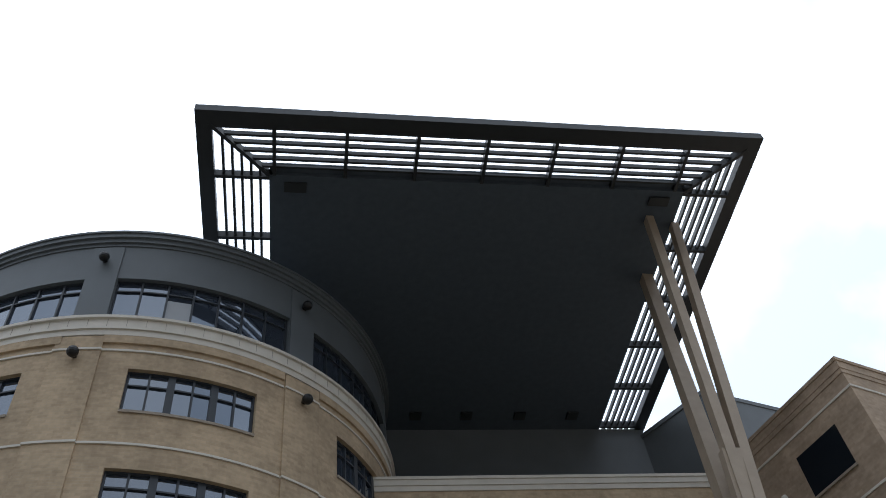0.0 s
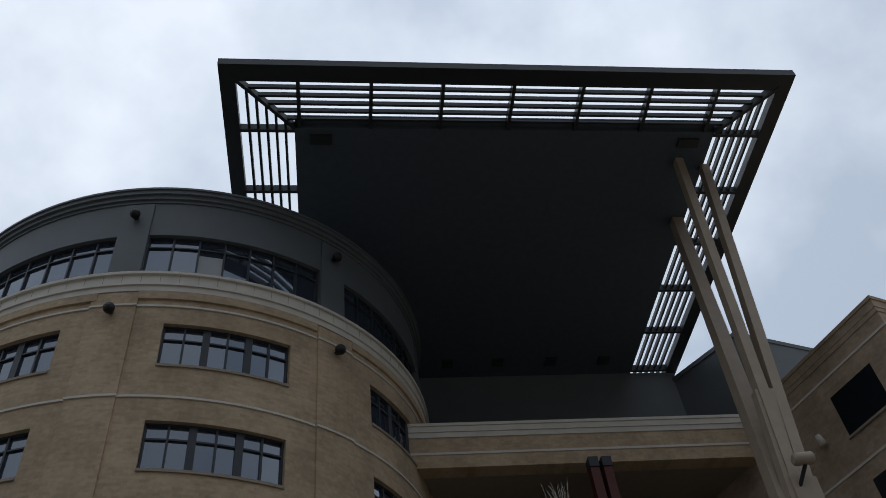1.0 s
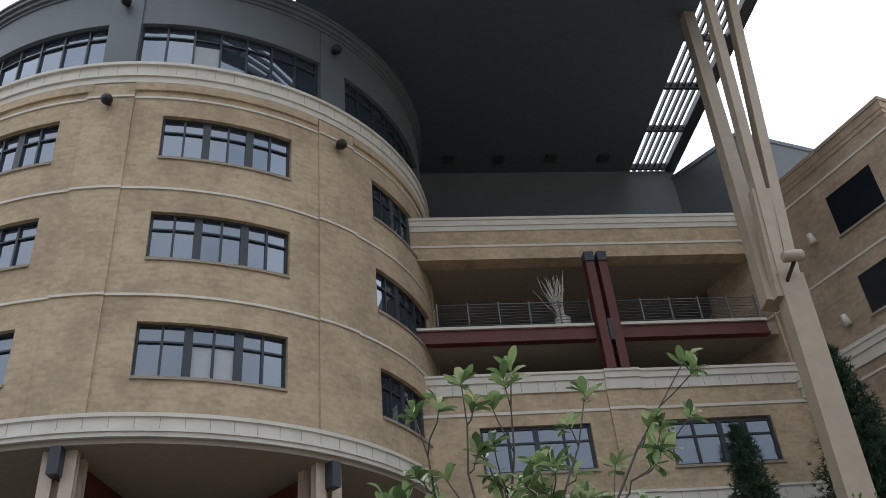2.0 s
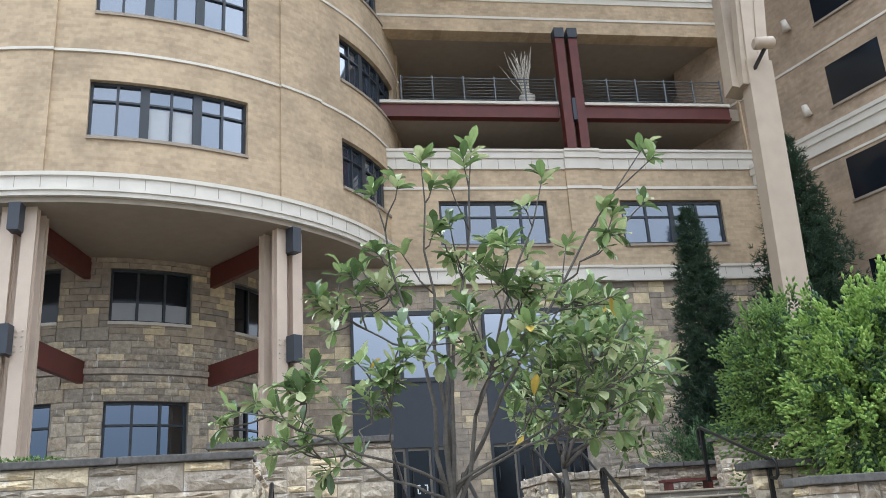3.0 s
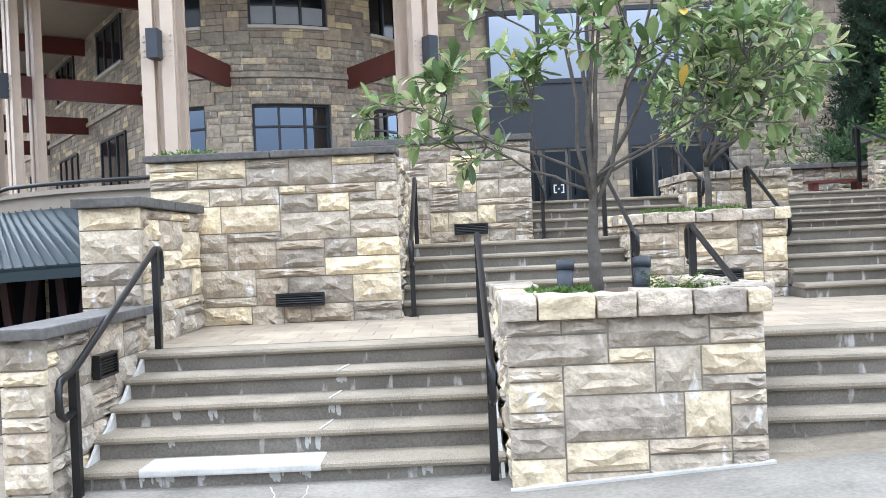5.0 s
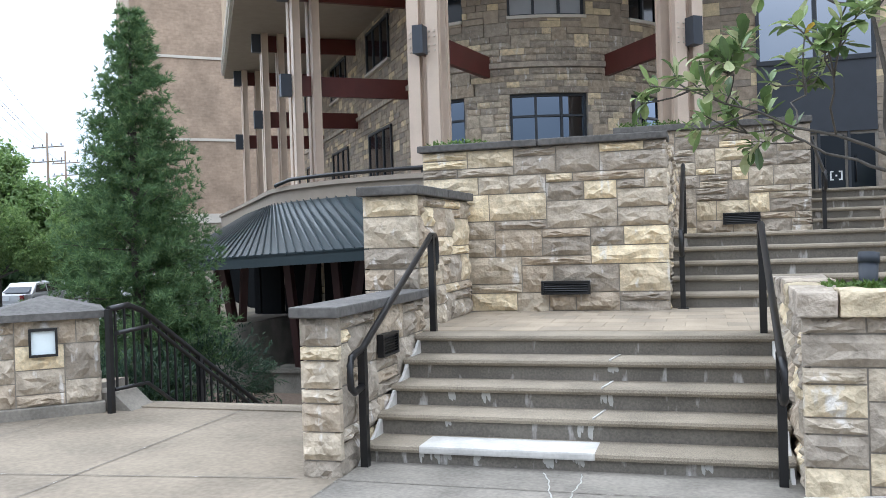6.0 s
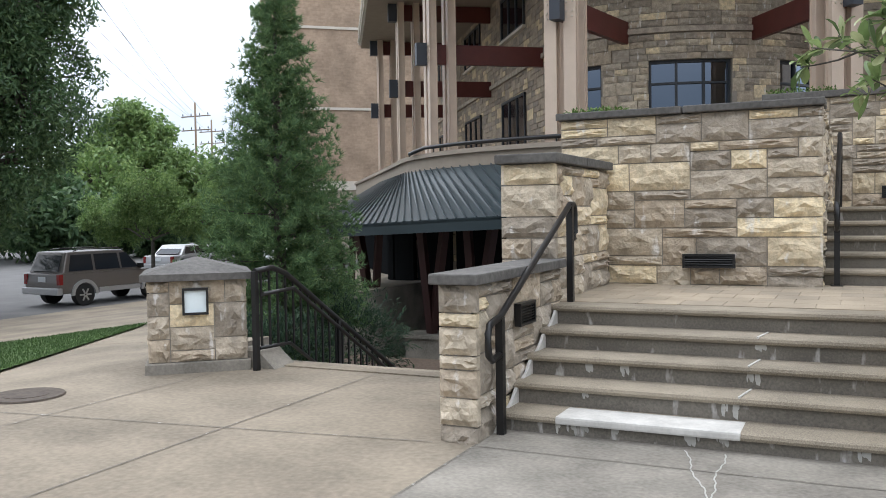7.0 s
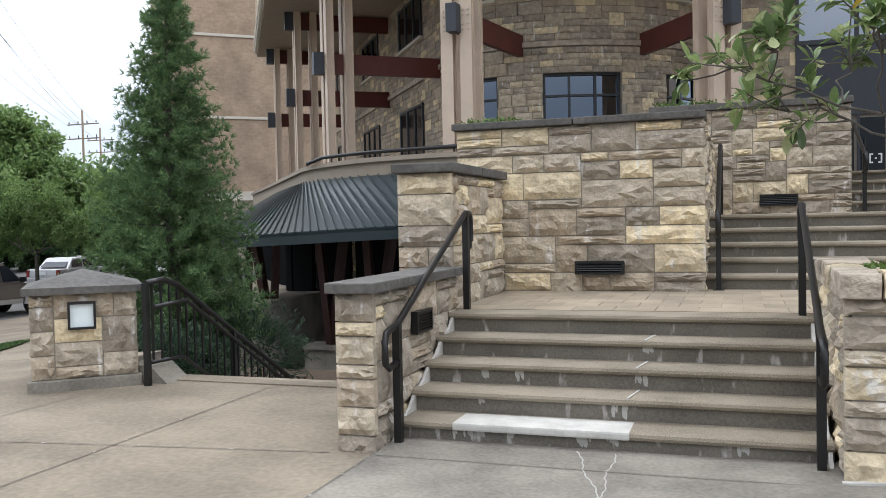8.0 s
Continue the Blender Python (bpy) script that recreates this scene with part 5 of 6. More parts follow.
for x in (-4.55,):
    part("top_rail", tube(bmesh.new(), [(x, y, z) for y, z in SR], 0.032, 8), M_BLACK, srail)
    part("handrail", tube(bmesh.new(), [(x + 0.1, 8.8, 0.8), (x + 0.1, 9.35, 0.82), (x + 0.1, 13.2, -1.5)], 0.024, 8), M_BLACK, srail)
    part("bottom_rail", tube(bmesh.new(), [(x, 8.85, 0.22), (x, 9.4, 0.2), (x, 13.2, -2.15)], 0.022, 8), M_BLACK, srail)
    for k in range(30):
        y = 8.9 + 0.145 * k
        zt = np.interp(y, [p[0] for p in SR], [p[1] for p in SR])
        zb = np.interp(y, [8.85, 9.4, 13.2], [0.22, 0.2, -2.15])
        part("baluster", B(x - 0.01, x + 0.01, y - 0.01, y + 0.01, zb, zt), M_BLACK, srail)
    for y in (8.8, 10.4, 11.9, 13.2):
        zt = np.interp(y, [p[0] for p in SR], [p[1] for p in SR])
        part("post", B(x - 0.028, x + 0.028, y - 0.028, y + 0.028, zt - 1.15, zt), M_BLACK, srail)

# ---- handrails on the steps ----
def handrail(x, y_low, z_low, y_high, z_high, h=0.88, loop=0.3, group="step handrails", r=0.026):
    """Two posts, a sloping tube between them, and a rounded return loop at each end."""
    rail = thing("handrail", "black steel pipe handrail with looped ends", "handrail", group, at=(x, y_low, z_low))
    dz, dy = z_high - z_low, y_high - y_low
    part("post", B(-0.028, 0.028, -0.028, 0.028, 0, h), M_BLACK, rail)
    part("post", B(-0.028, 0.028, dy - 0.028, dy + 0.028, dz, dz + h), M_BLACK, rail)
    lo = [(0, -0.01, h - 0.27), (0, -0.16, h - 0.29), (0, -0.22, h - 0.25), (0, -0.23, h - 0.2), (0, -0.23, h - 0.09), (0, -0.2, h - 0.04), (0, -0.14, h - 0.02), (0, 0, h)]
    hi = [(0, dy, dz + h), (0, dy + 0.1, dz + h), (0, dy + 0.14, dz + h - 0.03), (0, dy + 0.15, dz + h - 0.09), (0, dy + 0.15, dz + h - 0.26), (0, dy + 0.12, dz + h - 0.31), (0, dy, dz + h - 0.32)]
    part("pipe", tube(bmesh.new(), lo + hi, r, 10), M_BLACK, rail)
    part("foot", B(-0.06, 0.06, -0.06, 0.06, 0, 0.012), M_BLACK, rail)
    return rail


handrail(-1.17, 7.25, -0.02, 8.98, 0.8)
handrail(1.66, 7.23, -0.02, 8.85, 0.8)
handrail(3.5, 7.6, 0.31, 8.85, 0.8)
handrail(6.35, 7.2, 0.2, 9.0, 0.8)
handrail(0.98, 11.25, 0.8, 13.0, 1.62)
handrail(3.5, 11.25, 0.8, 13.0, 1.62)
handrail(5.64, 12.4, 0.95, 13.6, 1.62)
handrail(7.95, 13.2, 1.62, 15.2, 2.3)
handrail(2.95, 15.5, 1.62, 17.0, 2.28)
handrail(5.5, 15.5, 1.62, 17.0, 2.28)
handrail(7.3, 18.3, 1.62, 19.8, 2.37)
handrail(11.2, 18.3, 1.62, 19.8, 2.37)

# ---- louvred vents ----
def vent(x0, x1, y, z0, z1, turn=0, label="black louvred vent grille set in the stone wall"):
    v = thing("vent_grille", label, "vent", "vent grilles", at=(x0, y, z0))
    v.rotation_euler.z = radians(turn)
    w, h = x1 - x0, z1 - z0
    for a in ((0, w, 0, 0.02), (0, w, h - 0.02, h), (0, 0.025, 0.02, h - 0.02), (w - 0.025, w, 0.02, h - 0.02)):
        part("frame", B(a[0], a[1], -0.035, 0.02, a[2], a[3]), M_BLACK, v)
    part("backing", B(0.02, w - 0.02, -0.005, 0.01, 0.02, h - 0.02), M_BLACK, v)
    n = max(3, int(h / 0.03))
    for k in range(n):
        z = 0.025 + (h - 0.05) * k / n
        part("slat", beam(bmesh.new(), (0.02, -0.018, z + 0.012), (w - 0.02, -0.018, z + 0.012), 0.022, 0.006, (0, 0.6, 1)), M_BLACK, v)


vent(-0.53, 0.01, 10.98, 0.99, 1.14)
vent(1.5, 2.05, 15.58, 1.74, 1.92)
vent(4.39, 4.97, 11.98, 0.98, 1.15)
vent(-1.24, -1.24 + 0.36, 7.78, 0.72, 0.9, 90)
vent(8.2, 8.5, 13.15, 1.54, 1.72)

# ---- right-hand walls and their copings ----
block_wall("wall_side_terrace", "rock-faced sandstone wall beside the side steps", 6.63, 13, 9.95, 10.4, 0.7, 1.985, "SW", 61)
coping(6.58, 13, 9.89, 10.45, 1.985, 0.09)
block_wall("wall_side_terrace", "rock-faced sandstone wall stepping back beside the court steps", 7.75, 13, 13.25, 13.6, 1.5, 2.36, "SW", 64)
block_wall("wall_side_terrace", "rock-faced sandstone flank beside the court steps", 8.25, 8.65, 10.41, 13.24, 0.7, 1.96, "W", 65)
coping(7.67, 13, 13.15, 13.68, 2.36, 0.11)
block_wall("wall_side_terrace", "rock-faced sandstone wall at the head of the court steps", 10.57, 14, 20.0, 20.4, 2.2, 3.4, "SW", 66)
coping(10.49, 14, 19.9, 20.46, 3.4, 0.11)
block_wall("wall_garden", "low sandstone garden wall at the back of the court", 9.0, 15, 21.2, 21.6, 2.2, 2.95, "S", 68)
coping(8.95, 15, 21.1, 21.65, 2.95, 0.1)
tagged(part("soil", B(8.66, 13, 10.4, 13.25, 1.2, 1.98), M_SOIL), "dark soil of the side planting bed", "soil", kind="structure")
tagged(part("soil", prism(bmesh.new(), [(8.9, 13.61), (13, 13.61), (14, 18.5), (11.1, 18.5)], 1.2, 2.3), M_SOIL), "dark soil of the upper planting bed", "soil", kind="structure")
bench = thing("red_bench", "low red bench against the garden wall", "bench", at=(9.4, 20.75, 2.28))
part("seat", B(0, 2.2, -0.2, 0.2, 0.3, 0.36), M_RED, bench)
for x in (0.1, 1.05, 2.0):
    part("leg", B(x, x + 0.1, -0.16, 0.16, 0, 0.3), M_RED, bench)

# ---- repairs and caulk on the steps ----
patch = thing("step_repair", "white mortar repair on the lowest tread", "repair", kind="structure")
part("patch", B(-0.8, 0.47, F1 - 0.006, F1 + 0.34, 0.086, 0.1435), M_PATCH, patch, bevel=0.016)
r = random.Random(11)
SMEARS = [(0.5, 3, 0.02, 0.06), (0.47, 2, 0.03, 0.1), (0.36, 1, 0.04, 0.11), (-0.75, 0, 0.045, 0.08), (-0.63, 0, 0.04, 0.09), (-0.38, 0, 0.02, 0.07), (0.16, 0, 0.035, 0.1), (0.34, 0, 0.03, 0.07), (-0.74, 2, 0.02, 0.08), (-0.45, 2, 0.025, 0.09), (-0.68, 1, 0.02, 0.05), (1.2, 0, 0.03, 0.08)]
for k, (x, s, w, h) in enumerate(SMEARS):
    bm = bmesh.new()
    top = -0.025 + RISE * (s + 1) - 0.052
    for q in range(5):
        a = x + w * r.uniform(-1.3, 1.3)
        b = r.uniform(0.006, 0.02)
        z1 = top - h * r.uniform(0.35, 1.0)
        y = F1 + TREAD * s + 0.0325 - 0.0003 * k - 0.00005 * q
        m = r.uniform(-0.006, 0.006)
        quads(bm, [(a - b * 0.8, y, top), (a + b * 0.7, y, top), (a + b + m, y, top * 0.4 + z1 * 0.6), (a + b * 0.6 + m, y, z1), (a - b * 0.5 + m, y, z1 + 0.008), (a - b + m, y, top * 0.5 + z1 * 0.5)], ((0, 5, 4, 3, 2, 1),))
    part("smear", bm, M_SMEAR, patch)
for k, z in enumerate((0.31, 0.475, 0.64)):
    bm = beam(bmesh.new(), (0.42 + 0.03 * k, F1 + TREAD * (k + 1) + 0.01, z - 0.004), (0.47 + 0.03 * k, F1 + TREAD * (k + 2), z - 0.004), 0.014, 0.012)
    part("crack_seal", bm, M_PATCH, patch)
part("base_caulk", beam(bmesh.new(), (1.75, 6.95, 0.0), (3.45, 6.95, 0.12), 0.05, 0.05), M_PATCH, patch, "pale caulk along the planter foot")
for sx in (-1.222, 1.722):
    for k in range(5):
        bm = bmesh.new()
        z, y = -0.02 + RISE * k, F1 + TREAD * k
        quads(bm, [(sx - 0.012, y - 0.2, z - 0.01), (sx + 0.012, y - 0.2, z - 0.01), (sx + 0.012, y + 0.05, z - 0.01), (sx - 0.012, y + 0.05, z - 0.01), (sx - 0.012, y - 0.1, z + 0.03), (sx + 0.012, y - 0.1, z + 0.03), (sx + 0.012, y + 0.05, z + 0.15), (sx - 0.012, y + 0.05, z + 0.15)], CUBE)
        part("caulk", bm, M_PATCH, patch, "pale caulk strip along the step ends")

for x, lean in ((0.12, 0.3), (0.38, 0.04)):
    pts = [(x + lean * 0.04 * q + 0.014 * math.sin(0.4 * q) + 0.005 * math.sin(1.7 * q), 7.3 - 0.04 * q, 0.005) for q in range(32)]
    part("crack_seal", tube(bmesh.new(), pts, 0.006, 4), M_SMEAR, patch)

# ---- paving joints and cover ----
def joint(a, b, w=0.012, lift=-0.0035):
    n = max(1, int(abs(b[0] - a[0]) / 1.0))
    bm = bmesh.new()
    a, b = Vector(a), Vector(b)
    s = Vector((-(b - a).y, (b - a).x)).normalized() * w / 2
    for k in range(n):
        p, q = a + (b - a) * k / n, a + (b - a) * (k + 1) / n
        f = [bm.verts.new((c.x, c.y, ground_z(c.x, c.y) + lift)) for c in (p - s, q - s, q + s, p + s)]
        bm.faces.new(f)
    tagged(part("paving_joint", bm, M_RISER), "dark joint line in the concrete pavement", "joint", kind="structure")


joint((-5.0, 6.45), (-1.56, 6.91))
joint((-9.6, 5.85), (-5.0, 6.45))
joint((-3.2, 0.0), (-3.25, 9.15))
joint((-5.0, 0.0), (-4.88, 8.8))
joint((-1.205, 6.87), (1.75, 6.87), 0.01, 0.0105)
joint((-1.225, 0.0), (-1.225, 6.93), 0.018, 0.0085)
cover = thing("manhole_cover", "round cast-iron cover in the pavement", "cover", at=(-5.75, 6.95, 0.002))
bm = bmesh.new()
bmesh.ops.create_cone(bm, cap_ends=True, segments=32, radius1=0.34, radius2=0.33, depth=0.012)
part("lid", bm, M_IRON, cover)
bm = bmesh.new()
bmesh.ops.create_cone(bm, cap_ends=True, segments=32, radius1=0.2, radius2=0.2, depth=0.02)
part("boss", bm, M_IRON, cover)
for x in (2.23, 2.78):
    sp = thing("uplight", "grey cylindrical garden uplight in the planter", "lamp", "planter lamps", at=(x, 7.6, 1.14))
    part("body", tube(bmesh.new(), [(0, 0, 0.02), (0.01, 0.02, 0.26)], [0.055, 0.06], 14), M_BLUECAP, sp)
    part("visor", tube(bmesh.new(), [(0.01, 0.02, 0.25), (0.015, 0.03, 0.32)], [0.066, 0.066], 14), M_BLUECAP, sp)

# ---- plants ----
def blade(bm, p, d, length, width, fold=0.2, up=(0, 0, 1), curl=0.0):
    """A folded pointed leaf from p along d."""
    d = Vector(d).normalized()
    s = d.cross(Vector(up))
    s = s.normalized() if s.length > 1e-3 else Vector((1, 0, 0))
    n = s.cross(d)
    mid = p + d * length * 0.5 + n * curl * length * 0.4
    tip = p + d * length - n * curl * length * 0.3
    a, b, t = bm.verts.new(p), bm.verts.new(mid), bm.verts.new(tip)
    l1, r1 = bm.verts.new(p + d * length * 0.42 + s * width / 2 + n * fold * width), bm.verts.new(p + d * length * 0.42 - s * width / 2 + n * fold * width)
    for f in ((a, b, l1), (b, t, l1), (a, r1, b), (b, r1, t)):
        bm.faces.new(f)


def broad_leaf(bm, p, d, length, width, up=(0, 0, 1), curl=0.1):
    """A broad oval leaf with a raised midrib and a blunt tip."""
    d = Vector(d).normalized()
    s = d.cross(Vector(up))
    s = s.normalized() if s.length > 1e-3 else Vector((1, 0, 0))
    n = s.cross(d)
    rows = []
    for f, w, c in ((0.0, 0.06, 0.0), (0.3, 0.36, 0.5), (0.62, 0.5, 0.7), (0.88, 0.3, 0.3), (1.0, 0.02, -0.1)):
        q = p + d * length * f + n * curl * length * c
        rows.append([bm.verts.new(q + s * width * w + n * width * w * 0.25), bm.verts.new(q), bm.verts.new(q - s * width * w + n * width * w * 0.25)])
    for a, b in zip(rows, rows[1:]):
        bm.faces.new((a[0], a[1], b[1], b[0]))
        bm.faces.new((a[1], a[2], b[2], b[1]))


def spike(bm, p, d, length, width):
    """A flat needle-like sliver."""
    d = Vector(d).normalized()
    s = d.cross(Vector((rng.uniform(-1, 1), rng.uniform(-1, 1), rng.uniform(-1, 1)))).normalized() * width / 2
    bm.faces.new([bm.verts.new(q) for q in (p - s, p + d * length * 0.6 - s * 0.9, p + d * length, p + s)])


def rand_dir(r):
    while True:
        v = Vector((r.uniform(-1, 1), r.uniform(-1, 1), r.uniform(-1, 1)))
        if 0.05 < v.length < 1:
            return v.normalized()


def bent(a, b, r, sag=0.0, wob=0.06, n=6):
    a, b = Vector(a), Vector(b)
    out = []
    for k in range(n + 1):
        f = k / n
        p = a.lerp(b, f) + Vector((0, 0, -sag * math.sin(math.pi * f)))
        if 0 < k < n:
            p += Vector((r.uniform(-wob, wob), r.uniform(-wob, wob), r.uniform(-wob, wob) * 0.6))
        out.append(p)
    return out


def magnolia(base):
    r = random.Random(21)
    tree = thing("magnolia_tree", "young magnolia tree with large glossy leaves in a stone planter", "tree", at=base)
    bx = Vector(base)
    trunk = bmesh.new()
    tube(trunk, [(0, 0, -0.12), (0, 0, 0.12), (-0.012, 0.0, 0.45), (0.012, 0.01, 0.75), (-0.02, 0.0, 1.2), (0.03, 0, 1.7), (0.08, 0, 2.2)], [0.07, 0.05, 0.043, 0.03, 0.021, 0.014, 0.008], 10)
    part("trunk", trunk, M_BARK, tree, "grey trunk with pale scar")
    goals = [((0, 0, 0.45), (-1.62, 0.1, 1.5), -0.1), ((0, 0, 0.7), (-1.05, -0.2, 1.55), 0.1), ((0, 0, 0.9), (-0.9, 0.2, 2.3), 0.2), ((0, 0, 1.3), (-0.5, 0.0, 3.25), 0.1),
             ((0, 0, 1.3), (-0.1, -0.1, 3.5), 0), ((0.05, 0, 2.2), (0.38, 0.1, 3.68), 0), ((0.03, 0, 1.9), (0.95, 0.0, 3.35), 0.1), ((0.05, 0, 1.9), (1.95, 0.1, 3.7), 0.2),
             ((0, 0, 1.1), (1.3, 0.3, 2.35), 0.1), ((0, 0, 0.8), (1.8, -0.1, 1.75), 0.15), ((0, 0, 0.55), (1.4, -0.3, 1.4), 0.05), ((0, 0, 0.6), (0.9, 0.7, 1.5), 0.1),
             ((0, 0, 0.75), (-0.5, 0.8, 1.6), 0.1), ((0, 0, 0.7), (0.35, -0.65, 1.7), 0.1), ((0, 0, 0.8), (-0.55, -0.6, 1.6), 0.1), ((0, 0, 1.2), (0.6, -0.4, 2.2), 0.1), ((0, 0, 1.0), (1.55, 0.5, 1.65), 0.1),
             ((0, 0, 0.9), (1.1, -0.5, 1.75), 0.1), ((0, 0, 1.4), (1.5, -0.2, 2.75), 0.1), ((0, 0, 0.5), (-1.1, 0.5, 1.25), 0.1),
             ((0.02, 0, 1.0), (1.25, 0.1, 1.9), 0.1), ((0, 0, 1), (0.1, -0.6, 1.8), 0), ((0, 0, 1), (0.4, -0.45, 2.35), 0), ((0, 0, 1), (0.15, 0.2, 2.7), 0), ((0, 0, 0.7), (0.75, -0.35, 1.6), 0.1), ((0, 0, 0.6), (-0.45, 0.1, 2.4), 0.1)]
    tips = []
    forks = [(Vector((0.0, 0.0, z)), 0.04) for z in (0.6, 0.68, 0.76, 0.85)]
    goals.sort(key=lambda g: -(g[1][2] > 3.2))
    for goal in goals:
        limbs = bmesh.new()
        b = Vector(goal[1])
        tall = b.z > 2.6
        leader = b.z > 3.2 and len(forks) < 30
        near = [f for f in forks if f[0].z < b.z - 0.3 * (b - f[0]).to_2d().length - 0.1] or forks[:4]
        a, thick = (r.choice(forks[:4]) if leader else min(near, key=lambda f: (b - f[0]).length + 0.5 * max(0, 0.014 - f[1]) * 60))
        thick = 0.02 if leader else min(0.013, thick * 0.75)
        bend = a + Vector(((b.x - a.x) * 0.42, (b.y - a.y) * 0.42, (b.z - a.z) * r.uniform(0.45, 0.62)))
        path = []
        for k in range(8):
            f = k / 7
            path.append(a * (1 - f) ** 2 + bend * 2 * f * (1 - f) + b * f * f + rand_dir(r) * (0.045 if 0 < k < 7 else 0))
        tube(limbs, path, [thick - (thick - 0.005) * k / 7 for k in range(8)], 7)
        forks += [(path[k], thick - (thick - 0.005) * k / 7) for k in (2, 3, 4, 5)]
        tips.append((path[-1], (path[-1] - path[-2]).normalized()))
        airy = tall
        for k in (3, 4, 5, 6) if airy else (4, 5, 6):
            for _ in range(1 if airy else 2):
                d = ((path[k + 1] - path[k]).normalized() + rand_dir(r) * 0.85 + Vector((0, 0, 0.25))).normalized()
                q = path[k] + d * r.uniform(0.2, 0.5)
                tube(limbs, bent(path[k], q, r, 0.02, 0.02, 3), [0.008, 0.007, 0.006, 0.004], 5)
                tips.append((q, d))
        part("limb", limbs, M_BARK, tree)
    shapes = []
    for k in range(6):
        bm = bmesh.new()
        broad_leaf(bm, Vector((0, 0, 0)), (0, 1, 0), 1.0, 0.44, (0, 0, 1), (0.05, 0.15, -0.1, 0.25, 0.1, 0.0)[k])
        shapes.append(mesh_of("leaf", bm, M_MAGNOLIA_LEAF))
    crown = bmesh.new()
    singles = 0
    for p, d in tips:
        side = d.orthogonal().normalized()
        turn = r.uniform(0, 6.28)
        for k in range(r.randrange(8, 12)):
            a = turn + k * 2.4
            v = (d * r.uniform(0.15, 0.9) + Matrix.Rotation(a, 3, d) @ side + Vector((0, 0, r.uniform(-0.25, 0.2)))).normalized()
            size = r.uniform(0.12, 0.195)
            at = p - d * r.uniform(0, 0.1)
            if singles < 290 and p.y < -0.05:
                ob = new("leaf", r.choice(shapes))
                ob.parent = tree
                ob.matrix_basis = Matrix.Translation(at) @ v.to_track_quat("Y", "Z").to_matrix().to_4x4() @ Matrix.Scale(size, 4)
                singles += 1
            else:
                broad_leaf(crown, at, v, size, size * 0.44, (0, 0, 1), r.uniform(-0.1, 0.25))
    tagged(part("crown", crown, M_MAGNOLIA, tree, "large glossy green leaves, a few yellow"), kind="stuff")
    return tree


M_MAGNOLIA_LEAF = see_through(mat("magnolia_leaf_single", (0.08, 0.13, 0.04), 0.33, vary=0.2, scale=2, fine=30, bump=0, tones=((0, (0.085, 0.135, 0.05)), (0.28, (0.165, 0.245, 0.09)), (0.55, (0.26, 0.345, 0.14)), (0.78, (0.40, 0.44, 0.235)), (0.99, (0.5, 0.35, 0.06)))), 0.3)
magnolia((2.49, 7.8, 1.2))


def conifer(name, label, base, height, width, material, seed, needles=5, density=1.0, droop=0.15, size=0.16, lean=(0, 0)):
    """Trunk, tiers of limbs that shorten upwards, and sprays of needles along them."""
    r = random.Random(seed)
    tree = thing(name, label, "tree", at=base)
    top = Vector((lean[0], lean[1], height))
    part("trunk", tube(bmesh.new(), [(0, 0, -0.2), top * 0.5, top], [0.022 * height, 0.013 * height, 0.01], 8), M_BARK, tree)
    limbs, crown = bmesh.new(), bmesh.new()
    tiers = int(height / 0.2)
    for t in range(tiers):
        f = (t + 0.6) / tiers
        reach = width * (0.08 + (1 - f) ** 0.85 * 0.97) * (0.55 + 0.45 * min(1, f * 7)) * r.uniform(0.9, 1.08)
        for k in range(int(7 * density) + 2):
            a = r.uniform(0, 6.28)
            ln = reach * r.uniform(0.68, 1.05)
            p0 = top * f
            d = Vector((math.cos(a), math.sin(a), r.uniform(0.05, 0.5) - droop))
            p1 = p0 + d * ln
            if ln > 0.5 and k < 3:
                tube(limbs, [p0, p0.lerp(p1, 0.5) + Vector((0, 0, -0.03)), p1], [0.018, 0.012, 0.004], 5)
            steps = max(2, int(ln / (size * 0.55)))
            for s in range(steps):
                g = (s + 1) / steps
                if g < 0.25:
                    continue
                q = p0.lerp(p1, g) + rand_dir(r) * size * 0.5
                for _ in range(needles):
                    v = (d * 0.8 + rand_dir(r) + Vector((0, 0, 0.35))).normalized()
                    spike(crown, q, v, size * r.uniform(0.7, 1.3), size * 0.12)
    tagged(part("branchwood", limbs, M_BARK, tree), kind="stuff")
    tagged(part("crown", crown, material, tree), kind="stuff")
    return tree


conifer("conifer", "tall shaggy green conifer beside the patio railing", (-8.3, 14.4, -1.35), 7.15, 1.9, M_PINE, 5, 13, 4.0, 0.0, 0.12)
conifer("conifer", "narrow dark conifer against the stone facade", (13.15, 25, 1.9), 8.95, 1.6, M_FIR, 6, 9, 3.6, -0.05, 0.19)
conifer("conifer", "broad dark conifer beside the side wing", (17.0, 25.3, 2.28), 11.2, 2.7, M_FIR, 7, 8, 3.0, 0.0, 0.22)


def finger(bm, p, d, length, width):
    """A plump pointed shoot."""
    d = Vector(d).normalized()
    s = d.orthogonal().normalized() * width / 2
    w = d.cross(s)
    ring = [bm.verts.new(p + d * length * 0.6 + q) for q in (s, w, -s, -w)]
    foot, tip = bm.verts.new(p), bm.verts.new(p + d * length)
    for k in range(4):
        bm.faces.new((foot, ring[(k + 1) % 4], ring[k]))
        bm.faces.new((tip, ring[k], ring[(k + 1) % 4]))


